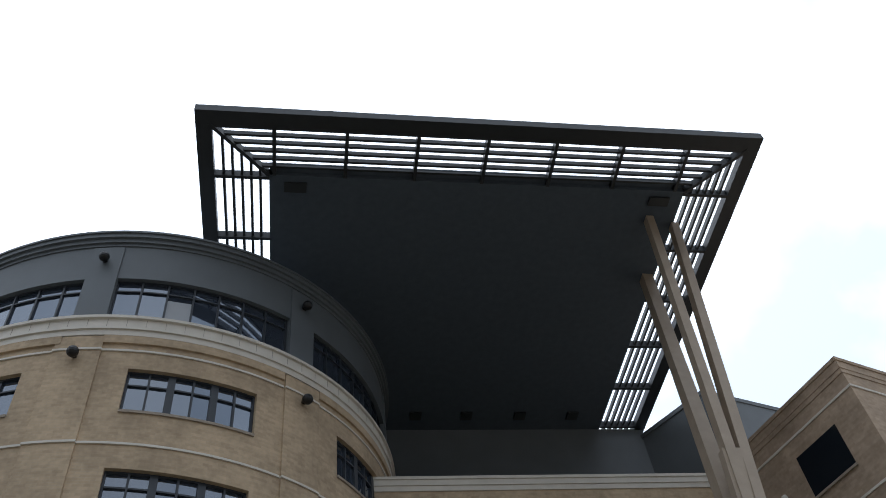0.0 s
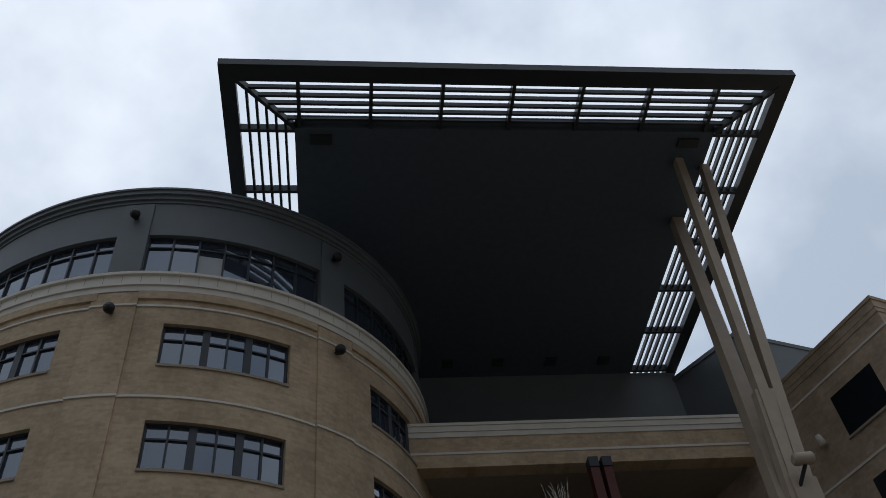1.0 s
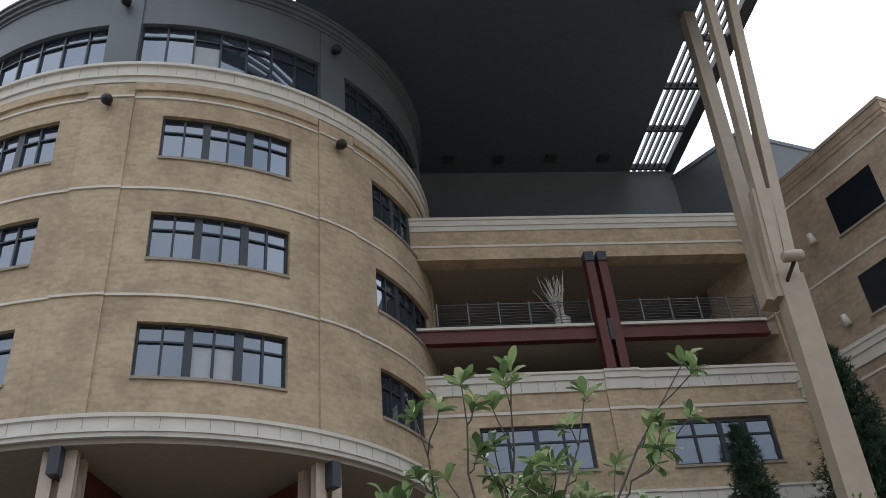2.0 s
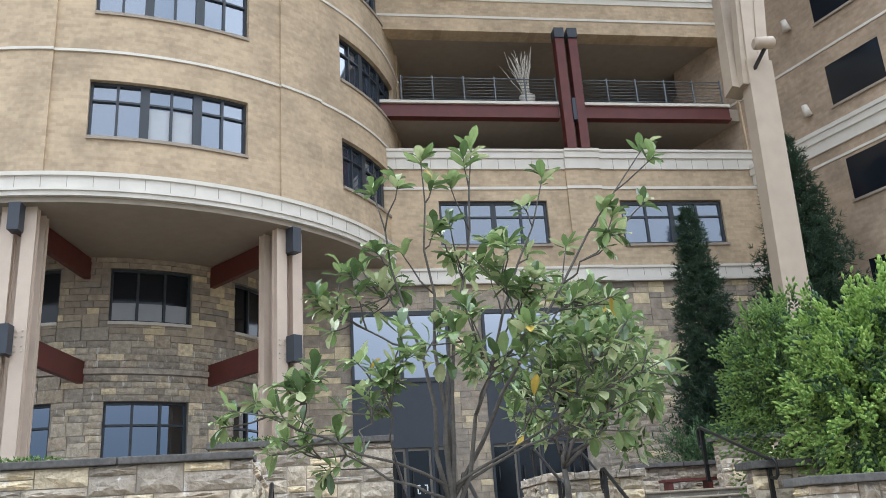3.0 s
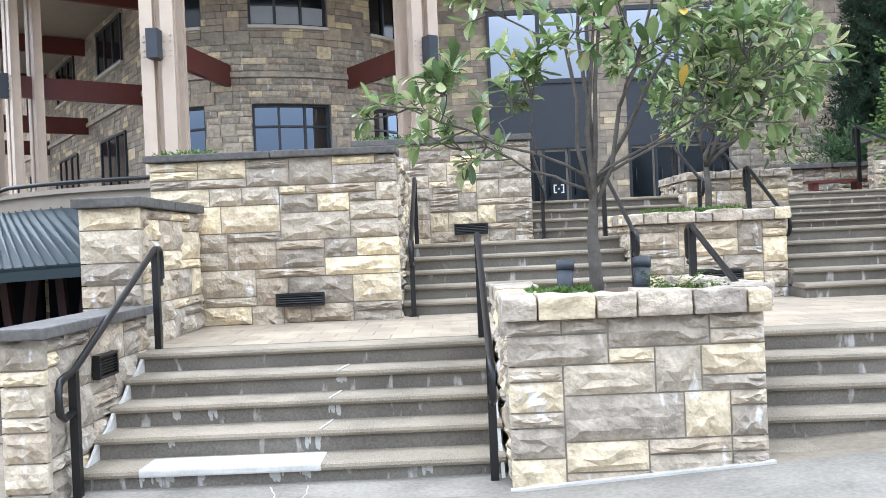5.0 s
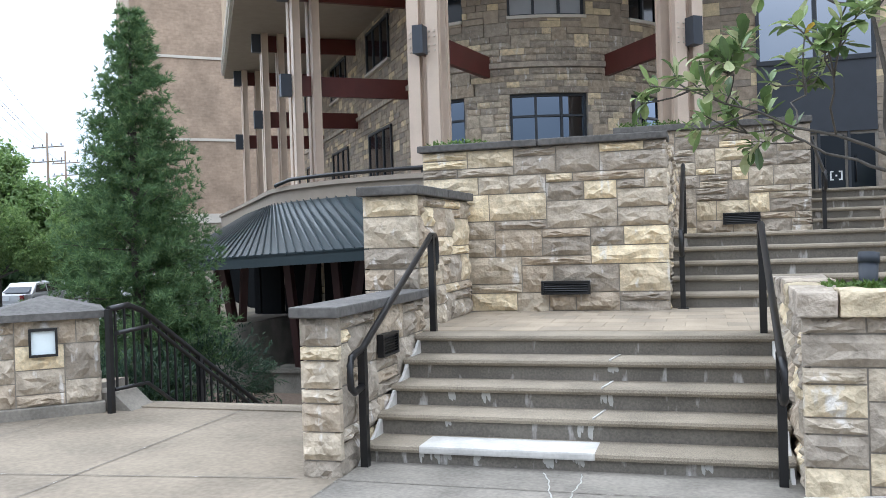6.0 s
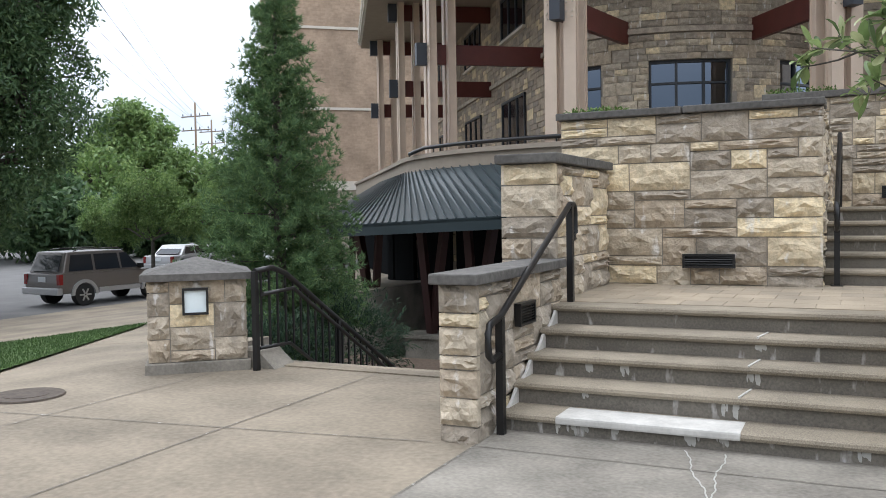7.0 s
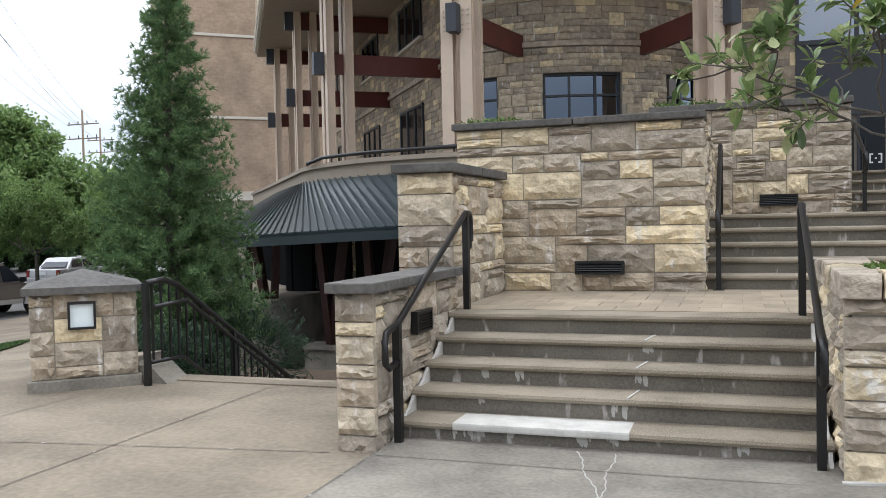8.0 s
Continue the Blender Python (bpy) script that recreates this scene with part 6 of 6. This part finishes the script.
def tufted_shrub(name, label, lobes, material, seed, count, size=0.11, fingers=6, dark=None, shoots=False):
    """A shrub of overlapping lobes clad in drooping sprays of short shoots."""
    r = random.Random(seed)
    c0 = lobes[0][0]
    base = (c0[0], c0[1], min(c[2] - rz for c, rx, rz in lobes))
    bush = thing(name, label, "shrub", at=base)
    off = Vector(base)
    stems = bmesh.new()
    for c, rx, rz in lobes:
        tube(stems, bent((0, 0, -0.05), Vector(c) - off, r, 0, 0.05, 4), [0.04, 0.035, 0.03, 0.02, 0.01], 6)
    tagged(part("branchwood", stems, M_BARK, bush), kind="stuff")
    bm = bmesh.new()
    inner = bmesh.new()
    total = sum(rx * rx for c, rx, rz in lobes)
    for c, rx, rz in lobes:
        for k in range(int(count * rx * rx / total)):
            u = rand_dir(r)
            bulge = 1 + 0.55 * noise.noise(Vector(c) + u * 3.0) + 0.35 * noise.noise(u * 6.1)
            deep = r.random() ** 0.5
            p = Vector(c) - off + Vector((u.x * rx, u.y * rx, u.z * rz)) * bulge * (0.6 + 0.42 * deep)
            d = (u * 0.9 + Vector((0, 0, 0.18)) + rand_dir(r) * 0.45).normalized()
            ln = size * r.uniform(1.0, 2.2)
            if shoots:
                d = (u * 1.0 + Vector((0, 0, 0.16)) + rand_dir(r) * 0.4).normalized()
                side = d.cross(rand_dir(r)).normalized()
                ln = size * r.uniform(1.3, 2.4)
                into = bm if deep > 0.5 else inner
                for q in range(fingers):
                    g = (q + 1) / fingers
                    at = p + d * ln * g + Vector((0, 0, -0.3 * ln * g * g))
                    v = d * (0.75 + 0.5 * g) + side * (-1 if q % 2 else 1) * (1.1 - 0.4 * g) + rand_dir(r) * 0.25
                    finger(into, at, v, size * r.uniform(0.5, 0.72), size * 0.28)
                finger(into, p + d * ln * 0.98, d, size * 0.65, size * 0.26)
                continue
            for q in range(fingers):
                v = (d + rand_dir(r) * 0.7 + Vector((0, 0, -0.25 * q / fingers))).normalized()
                s = size * r.uniform(0.5, 1.0)
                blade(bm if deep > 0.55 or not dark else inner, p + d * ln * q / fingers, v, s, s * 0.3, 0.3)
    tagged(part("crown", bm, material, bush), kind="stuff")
    # deeper sprays in a darker leaf colour paint the shade between shoots
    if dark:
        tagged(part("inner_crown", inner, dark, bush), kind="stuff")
    return bush


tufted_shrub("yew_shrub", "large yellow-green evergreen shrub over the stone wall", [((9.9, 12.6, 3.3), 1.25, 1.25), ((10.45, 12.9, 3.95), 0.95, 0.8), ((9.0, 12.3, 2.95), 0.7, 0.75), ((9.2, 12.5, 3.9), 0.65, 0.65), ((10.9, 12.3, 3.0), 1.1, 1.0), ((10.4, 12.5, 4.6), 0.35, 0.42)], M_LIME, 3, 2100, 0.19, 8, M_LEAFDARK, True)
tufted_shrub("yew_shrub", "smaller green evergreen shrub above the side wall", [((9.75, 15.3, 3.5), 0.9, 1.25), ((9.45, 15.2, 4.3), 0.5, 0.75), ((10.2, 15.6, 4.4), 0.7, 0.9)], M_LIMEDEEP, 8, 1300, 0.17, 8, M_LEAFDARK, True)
tufted_shrub("hedge", "low dark green hedge behind the garden wall", [((10.9, 22.6, 3.05), 0.8, 0.8), ((11.9, 22.6, 3.2), 0.85, 0.8), ((12.8, 22.8, 3.2), 0.9, 0.85)], M_LEAFDARK, 9, 1500, 0.16, 5)


def leafy_tree(name, label, base, trunk_h, lobes, material, seed, count, size=0.14, bare=0.06, stretch=2.3):
    """Trunk with forking limbs and a crown of many small leaves gathered in uneven clumps."""
    r = random.Random(seed)
    tree = thing(name, label, "tree", at=base)
    wood = bmesh.new()
    tube(wood, [(0, 0, -0.3), (0.02, 0, trunk_h * 0.6), (0, 0.03, trunk_h)], [bare * 1.25, bare, bare * 0.8], 9)
    part("trunk", wood, M_BARK, tree)
    limbs, crown = bmesh.new(), bmesh.new()
    total = sum(rr * rr for c, rr in lobes)
    for c, rr in lobes:
        c = Vector(c)
        tube(limbs, bent((0, 0, trunk_h * 0.92), c, r, 0, 0.15, 5), [bare * 0.55 * (1 - k / 6) + 0.008 for k in range(6)], 6)
        clumps = max(10, min(120, int(34 * rr * rr / 4)))
        heads = []
        for k in range(clumps):
            u = rand_dir(r)
            q = c + u * rr * r.uniform(0.5, 1.05)
            q.z = c.z + (q.z - c.z) * 0.82
            heads.append(q)
            tube(limbs, bent(c.lerp(q, 0.15), q, r, 0, 0.08, 3), [bare * 0.22, bare * 0.16, bare * 0.1, 0.004], 4)
        per = int(count * rr * rr / total / clumps)
        for q in heads:
            cr = rr * r.uniform(0.2, 0.42)
            for k in range(per):
                p = q + rand_dir(r) * cr * r.random() ** 0.4
                d = rand_dir(r) + Vector((0, 0, -0.35))
                s = size * r.uniform(0.7, 1.3)
                blade(crown, p, d, s, s / stretch, 0.15, rand_dir(r))
    tagged(part("branchwood", limbs, M_BARK, tree), kind="stuff")
    tagged(part("crown", crown, material, tree), kind="stuff")
    return tree


leafy_tree("street_tree", "large dark-leaved street tree overhanging the road", (-25.5, 16.0, -1.16), 4.0, [((0, 0, 7.5), 4.2), ((3.6, 1.6, 7.2), 3.0), ((4.2, 1.5, 4.4), 2.4), ((1.5, 2.0, 4.8), 2.8), ((2.2, 0.5, 10.2), 3.2), ((-1, 1, 11), 3.0), ((4.8, 2.2, 9.4), 2.3), ((5.4, 2.4, 6.6), 2.2), ((3.0, 1.6, 3.0), 1.8), ((4.4, 1.8, 11.6), 2.6), ((5.9, 2.2, 9.0), 2.0), ((2.5, 1.2, 6.0), 2.6)], M_LEAFDARK, 31, 210000, 0.19, 0.3, 3.0)
leafy_tree("street_tree", "young bright green street tree beside the parking lane", (-26.6, 30.2, -1.16), 2.0, [((0, 0, 3.7), 1.6), ((-1.9, 0.2, 3.1), 1.4), ((1.6, 0.3, 3.1), 1.5), ((2.6, 0.3, 2.7), 1.1), ((-0.6, 0, 4.5), 1.1), ((-2.9, 0.2, 2.6), 1.0)], M_LEAFMID, 32, 40000, 0.14, 0.08)
leafy_tree("street_tree", "taller bright green street tree behind the parked cars", (-27.5, 37.5, -1.16), 2.5, [((0, 0, 4.6), 1.7), ((-1.4, 0, 5.2), 1.3), ((1.2, 0, 4.2), 1.6), ((0.4, 0.4, 5.4), 1.0), ((2.2, 0.5, 4.4), 1.3), ((2.4, 0.3, 5.9), 0.8), ((1.6, 0.2, 6.6), 0.8)], M_LEAFMID, 33, 34000, 0.16, 0.09)
leafy_tree("background_tree", "big green tree far down the street", (-56, 58, -1.16), 3.5, [((0, 0, 7.6), 4.2), ((-4.5, 0, 6.4), 3.6), ((3, 0, 6.8), 3.0), ((0.5, 0, 10.8), 2.5), ((2.8, 0, 9.6), 1.9)], M_LEAFMID, 34, 36000, 0.42, 0.3)
for k, (yaw, far, top, m) in enumerate(((57, 60, 7, M_LEAFDARK), (53.5, 70, 8, M_LEAFDARK), (50, 62, 6.5, M_LEAFDARK), (47, 76, 9, M_LEAFMID), (44.5, 66, 5.5, M_LEAFDARK), (41, 80, 9, M_LEAFMID), (38, 70, 7, M_LEAFDARK), (35, 82, 9, M_LEAFMID))):
    x, y = 1.1 - far * math.sin(radians(yaw)), 1.4 + far * math.cos(radians(yaw))
    leafy_tree("background_tree", "green trees closing the far end of the street", (x, y, -1.16), 1.6, [((0, 0, top * 0.62), top * 0.4), ((-2.2, 0, top * 0.42), top * 0.36), ((2.2, 0.5, top * 0.4), top * 0.36), ((0.4, 0, top * 0.25), top * 0.3)], m, 60 + k, 9000, 0.55, 0.2)
tufted_shrub("hedge", "low dark shrubs at the foot of the conifer", [((-6.9, 12.6, -0.75), 0.8, 0.7), ((-7.5, 12.0, -0.7), 0.8, 0.7), ((-7.0, 14.6, -0.7), 0.9, 0.75)], M_FIR, 19, 2600, 0.13, 6)

# ---- small planting ----
def fern(at, n, length, seed):
    r = random.Random(seed)
    f = thing("fern", "bright green fern in the planter", "plant", at=at)
    bm = bmesh.new()
    for k in range(n):
        a, tilt = r.uniform(0, 6.28), r.uniform(0.5, 1.2)
        d = Vector((math.cos(a), math.sin(a), tilt)).normalized()
        for s in range(1, 12):
            g = s / 11
            p = d * length * g + Vector((0, 0, -0.22 * length * g * g))
            for side in (-1, 1):
                v = Vector((-d.y, d.x, 0)).normalized() * side + d * 0.5
                blade(bm, p, v, 0.07 * (1.15 - g), 0.018, 0.1)
    tagged(part("foliage", bm, M_FERN, f), kind="stuff")


fern((3.0, 7.55, 1.17), 26, 0.4, 2)


def ground_cover(x0, x1, y0, y1, z, count, seed, label):
    r = random.Random(seed)
    bm = bmesh.new()
    for k in range(count):
        p = Vector((r.uniform(x0, x1), r.uniform(y0, y1), z + r.uniform(0, 0.06)))
        for q in range(3):
            blade(bm, p, rand_dir(r) + Vector((0, 0, 0.6)), r.uniform(0.03, 0.06), 0.028, 0.1)
    tagged(part("ground_cover", bm, M_FERN), label, "plant", kind="stuff")


ground_cover(1.95, 2.4, 7.22, 7.7, 1.2, 420, 3, "low green ground cover in the planter")
ground_cover(2.75, 3.35, 7.25, 7.6, 1.18, 130, 4, "low green creeper along the planter edge")
ground_cover(3.9, 5.2, 12.3, 12.9, 1.86, 420, 5, "low green ground cover in the upper planter")
ground_cover(-1.9, -1.2, 11.1, 11.5, 2.72, 130, 6, "dry creeper on the wall coping")
ground_cover(-0.1, 0.9, 15.6, 16.2, 3.36, 160, 7, "trailing green creeper on the wall coping")
leafy_tree("small_tree", "second magnolia with glossy leaves in the upper planter", (5.0, 13.4, 1.8), 0.8, [((0, 0, 1.7), 0.85), ((0.9, 0, 1.6), 0.8), ((-0.5, 0.1, 2.3), 0.7), ((0.7, 0, 2.5), 0.8), ((0.2, 0, 3.0), 0.6), ((1.3, 0, 2.1), 0.6)], M_MAGNOLIA, 41, 3000, 0.19, 0.045, 2.2)


def grass_blades(count=16000):
    r = random.Random(6)
    bm = bmesh.new()
    poly = [(-7.84, 8.25), (-10.74, 13.3), (-11.5, 14.55), (-12.4, 11.8), (-11.2, 6)]
    made = 0
    while made < count:
        x, y = r.uniform(-12.4, -7.9), r.uniform(6, 14.5)
        inside = False
        for (xa, ya), (xb, yb) in zip(poly, poly[1:] + poly[:1]):
            if (ya > y) != (yb > y) and x < (xb - xa) * (y - ya) / (yb - ya) + xa:
                inside = not inside
        if inside:
            spike(bm, Vector((x, y, ground_z(x, y) + 0.015)), (r.uniform(-0.5, 0.5), r.uniform(-0.5, 0.5), 1), r.uniform(0.02, 0.05), 0.012)
            made += 1
    return bm


tagged(part("grass", grass_blades(), M_GRASSBLADE), "short mown grass blades on the verge", "grass", kind="stuff")

# ---- parked cars ----
M_CARGREY = mat("grey_brown_car_paint", (0.155, 0.143, 0.135), 0.3, 0.5, vary=0.05, bump=0)
M_CARSILVER = mat("silver_car_paint", (0.42, 0.42, 0.43), 0.3, 0.5, vary=0.05, bump=0)
M_CARWHITE = mat("white_car_paint", (0.72, 0.73, 0.74), 0.3, vary=0.04, bump=0)
M_TYRE = mat("tyre_rubber", (0.012, 0.012, 0.012), 0.85, bump=0.1)
M_RIM = mat("alloy_rim", (0.5, 0.5, 0.5), 0.35, 0.8, vary=0.1, bump=0)
M_TAIL = mat("red_tail_lamp", (0.2, 0.012, 0.012), 0.25, vary=0.05, bump=0)
M_PLATE = mat("pale_plate", (0.6, 0.62, 0.64), 0.5, vary=0.05, bump=0)


def profile_body(bm, profile, width, tuck=0.0):
    """A body from a side profile (y, z, half-width share): rings across the car."""
    n = len(profile)
    left = [bm.verts.new((-width / 2 * s, y, z)) for y, z, s in profile]
    right = [bm.verts.new((width / 2 * s, y, z)) for y, z, s in profile]
    for i in range(n):
        j = (i + 1) % n
        bm.faces.new((left[i], left[j], right[j], right[i]))
    bm.faces.new(left), bm.faces.new(right[::-1])
    return bm


def car(label, at, turn, paint, suv=True):
    """Rear at -y, nose at +y."""
    c = thing("car", label, "car", "parked cars", at=at)
    c.rotation_euler.z = radians(turn)
    L, W = (4.6, 1.78) if suv else (4.5, 1.72)
    belt, top = (1.08, 1.74) if suv else (0.9, 1.4)
    h0 = 0.42 if suv else 0.28
    body = part("body", profile_body(bmesh.new(), [(-L / 2, h0, 0.96), (L / 2 - 0.1, h0, 0.94), (L / 2, h0 + 0.25, 0.9), (L / 2 - 0.1, belt - 0.2, 0.94), (L / 2 - 1.2, belt - 0.02, 1), (-L / 2 + 0.05, belt, 1), (-L / 2, belt - 0.3, 1)], W), paint, c, bevel=0.05)
    rear = -L / 2 + 0.12 if suv else -L / 2 + 0.75
    part("cabin", profile_body(bmesh.new(), [(rear, belt - 0.02, 0.97), (L / 2 - 1.35, belt - 0.02, 0.97), (L / 2 - 2.1, top, 0.82), (rear + (0.25 if suv else 0.6), top, 0.82)], W), paint, c, bevel=0.05)
    for s in (-1, 1):
        for a, b, a2, b2 in (((-1.95, -1.05, -1.8, -1.05), (-0.95, 0.0, -0.95, -0.05), (0.08, 0.75, 0.06, 0.32)) if suv else ((-1.2, -0.3, -0.95, -0.3), (-0.2, 0.7, -0.2, 0.3))):
            bm = bmesh.new()
            x0, x1 = W / 2 * 0.965 * s, W / 2 * 0.85 * s
            quads(bm, [(x0, a, belt + 0.05), (x0, b, belt + 0.05), (x1, b2, top - 0.1), (x1, a2, top - 0.1), (x0 + 0.015 * s, a, belt + 0.05), (x0 + 0.015 * s, b, belt + 0.05), (x1 + 0.015 * s, b2, top - 0.1), (x1 + 0.015 * s, a2, top - 0.1)], CUBE)
            part("side_window", bm, M_GLASS_DARK, c)
        for y in (-1.4, 1.33):
            w = new("wheel")
            w.parent = c
            w.location = (s * (W / 2 - 0.1), y, 0.36)
            bm = bmesh.new()
            bmesh.ops.create_cone(bm, cap_ends=True, segments=24, radius1=0.36, radius2=0.36, depth=0.24, matrix=Matrix.Rotation(radians(90), 4, "Y"))
            part("tyre", bm, M_TYRE, w, bevel=0.02)
            bm = bmesh.new()
            tube(bm, [(s * 0.09, 0.21 * math.cos(math.pi * q / 9), 0.21 * math.sin(math.pi * q / 9)) for q in range(19)], 0.022, 5)
            for q in range(6):
                an = math.pi * q / 3
                beam(bm, (s * 0.125, 0.03 * math.cos(an), 0.03 * math.sin(an)), (s * 0.125, 0.21 * math.cos(an), 0.21 * math.sin(an)), 0.05, 0.03, (1, 0, 0))
            part("rim", bm, M_RIM, w)
            bm = bmesh.new()
            rings = []
            for k in range(15):
                an = math.pi * k / 14
                rings.append([bm.verts.new((s * (W / 2 + e), y + ra * math.cos(an), 0.36 + ra * math.sin(an))) for ra, e in ((0.39, -0.02), (0.49, -0.02), (0.49, 0.04), (0.39, 0.04))])
            for p, q in zip(rings, rings[1:]):
                for i in range(4):
                    bm.faces.new((p[i], p[(i + 1) % 4], q[(i + 1) % 4], q[i]))
            bm.faces.new(rings[0]), bm.faces.new(rings[-1][::-1])
            part("wheel_arch", bm, M_CARSILVER if suv else paint, c)
        part("tail_lamp", B(s * W / 2 - 0.07 * (s + 1), s * W / 2 + 0.07 * (1 - s), -L / 2 - 0.015, -L / 2 + 0.12, belt - 0.36, belt - 0.04), M_TAIL, c)
        part("side_sill", B(s * W / 2 * 0.96 - 0.03, s * W / 2 * 0.96 + 0.05, -0.85, 0.8, h0 - 0.02, h0 + 0.13), M_CARSILVER if suv else paint, c, bevel=0.02)
        part("mirror", B(s * (W / 2 + 0.08) - 0.09, s * (W / 2 + 0.08) + 0.09, L / 2 - 1.6, L / 2 - 1.48, belt + 0.02, belt + 0.18), M_BLACK, c)
    bm = bmesh.new()
    yb, yt = rear - 0.015, rear + (0.22 if suv else 0.55)
    quads(bm, [(-0.68, yb, belt + 0.06), (0.68, yb, belt + 0.06), (0.58, yt, top - 0.1), (-0.58, yt, top - 0.1), (-0.68, yb - 0.02, belt + 0.06), (0.68, yb - 0.02, belt + 0.06), (0.58, yt - 0.02, top - 0.1), (-0.58, yt - 0.02, top - 0.1)], CUBE)
    part("rear_window", bm, M_GLASS_DARK, c)
    part("bumper", B(-W / 2, W / 2, -L / 2 - 0.1, -L / 2 + 0.1, h0 - 0.02, h0 + 0.2), M_CARSILVER if suv else paint, c, bevel=0.03)
    part("plate", B(-0.17, 0.17, -L / 2 - 0.025, -L / 2 + 0.01, belt - 0.28, belt - 0.12), M_PLATE, c)
    if suv:
        for s in (-0.62, 0.62):
            part("roof_rail", tube(bmesh.new(), [(s, -1.6, top + 0.01), (s, -1.4, top + 0.07), (s, 0.1, top + 0.07), (s, 0.25, top)], 0.02, 6), M_BLACK, c)
    return c


car("dusty grey-brown off-road car parked at the kerb", (-21.9, 23.0, -1.15), -5, M_CARGREY)
car("silver saloon car parked along the street", (-30.6, 36.6, -1.16), 8, M_CARSILVER, False)
car("pale saloon car parked further along", (-29.8, 44.5, -1.16), 8, M_CARWHITE, False)
car("white car parked across the street", (-45, 28, -1.16), 20, M_CARWHITE, False)

# ---- utility poles and wires ----
M_WOODPOLE = mat("weathered_pole_timber", (0.2, 0.15, 0.11), 0.9, bump=0.4)
POLES = ((-54.8, 65.4), (-63.3, 77.7))
for x, y in POLES:
    p = thing("utility_pole", "weathered timber utility pole with crossarms", "pole", "utility poles", at=(x, y, -1.16))
    part("pole", tube(bmesh.new(), [(0, 0, 0), (0, 0, 13.6)], [0.13, 0.09], 9), M_WOODPOLE, p)
    for z in (12.3, 11.0):
        part("crossarm", beam(bmesh.new(), (-1.7, 0, z), (1.7, 0.1, z), 0.09, 0.1), M_WOODPOLE, p)
        for k in range(4):
            part("insulator", tube(bmesh.new(), [(-1.5 + k, 0.0, z + 0.08), (-1.5 + k, 0.0, z + 0.3)], [0.06, 0.04], 6), M_BLUECAP, p)
wires = thing("overhead_wires", "thin black overhead wires running along the street", "wire")
for k, (dx, z) in enumerate(((-1.5, 11.0), (-0.5, 11.0), (0.5, 11.0), (1.5, 9.6), (1.5, 11.0))):
    bm = bmesh.new()
    a, b = Vector((-15 + dx, 10 + dx * 0.5, z + 0.9)), Vector((-54.8 + dx, 65.4, z))
    tube(bm, [a.lerp(b, f) + Vector((0, 0, -0.9 * math.sin(math.pi * f))) for f in (0, 0.1, 0.2, 0.3, 0.4, 0.5, 0.6, 0.7, 0.8, 0.9, 1)], 0.014, 4)
    part("wire", bm, M_BLACK, wires)
# red alarm bell on the facade
bell = thing("alarm_bell", "small round red alarm bell on the stone wall", "alarm", at=(11.35, FY - 0.02, 5.6))
part("dome", tube(bmesh.new(), [(0, 0.03, 0), (0, -0.06, 0), (0, -0.1, 0)], [0.17, 0.16, 0.08], 16), mat("red_enamel", (0.5, 0.03, 0.03), 0.4, bump=0), bell)
part("back_plate", B(-0.12, 0.12, 0.0, 0.04, -0.12, 0.12), M_BLACK, bell)

# ---- paving tiles of the landings ----
def paving_tiles(label, x0, x1, y0, y1, z, size=0.36):
    """A floor of separate square tiles with open joints, in running bond."""
    floor = thing("tile_paving", label, "paving", kind="structure")
    meshes = {}
    row, y = 0, y0
    while y < y1 - 0.05:
        d = min(size, y1 - y) - 0.006
        x = x0 - (size / 2 if row % 2 else 0)
        while x < x1 - 0.03:
            a, b = max(x, x0), min(x + size, x1)
            key = (round(b - a, 3), round(d, 3))
            if b - a > 0.04:
                if key not in meshes:
                    meshes[key] = mesh_of("tile", B(0, b - a - 0.006, 0, d, 0, 0.006), M_TILE)
                ob = new("tile", meshes[key])
                ob.parent = floor
                ob.location = (a, y, z)
            x += size
        y += size
        row += 1


paving_tiles("square tan paving tiles on the landing", -1.3, 3.6, 9.0, 11.34, 0.797)
paving_tiles("square tan paving tiles above the side steps", 4.0, 9.0, 8.75, 11.5, 0.796, 0.42)

# ---- white bracket signs on the entrance doors ----
M_SIGNWHITE = mat("white_vinyl", (0.8, 0.8, 0.8), 0.5, vary=0.03, bump=0)
for x in (5.0, 8.45):
    sign = thing("door_sign", "small white square-bracket sign on the glass door", "sign", "door signs", at=(x, FY + 0.012, 3.2))
    for s in (-1, 1):
        part("bracket", B(s * 0.15 - 0.02, s * 0.15 + 0.02, -0.012, 0.004, -0.14, 0.14), M_SIGNWHITE, sign)
        for z in (-0.12, 0.12):
            part("bracket_end", B(s * 0.11 - 0.04, s * 0.11 + 0.04, -0.0125, 0.0035, z - 0.02, z + 0.02), M_SIGNWHITE, sign)
    part("dot", B(-0.025, 0.025, -0.012, 0.004, -0.025, 0.025), M_SIGNWHITE, sign)
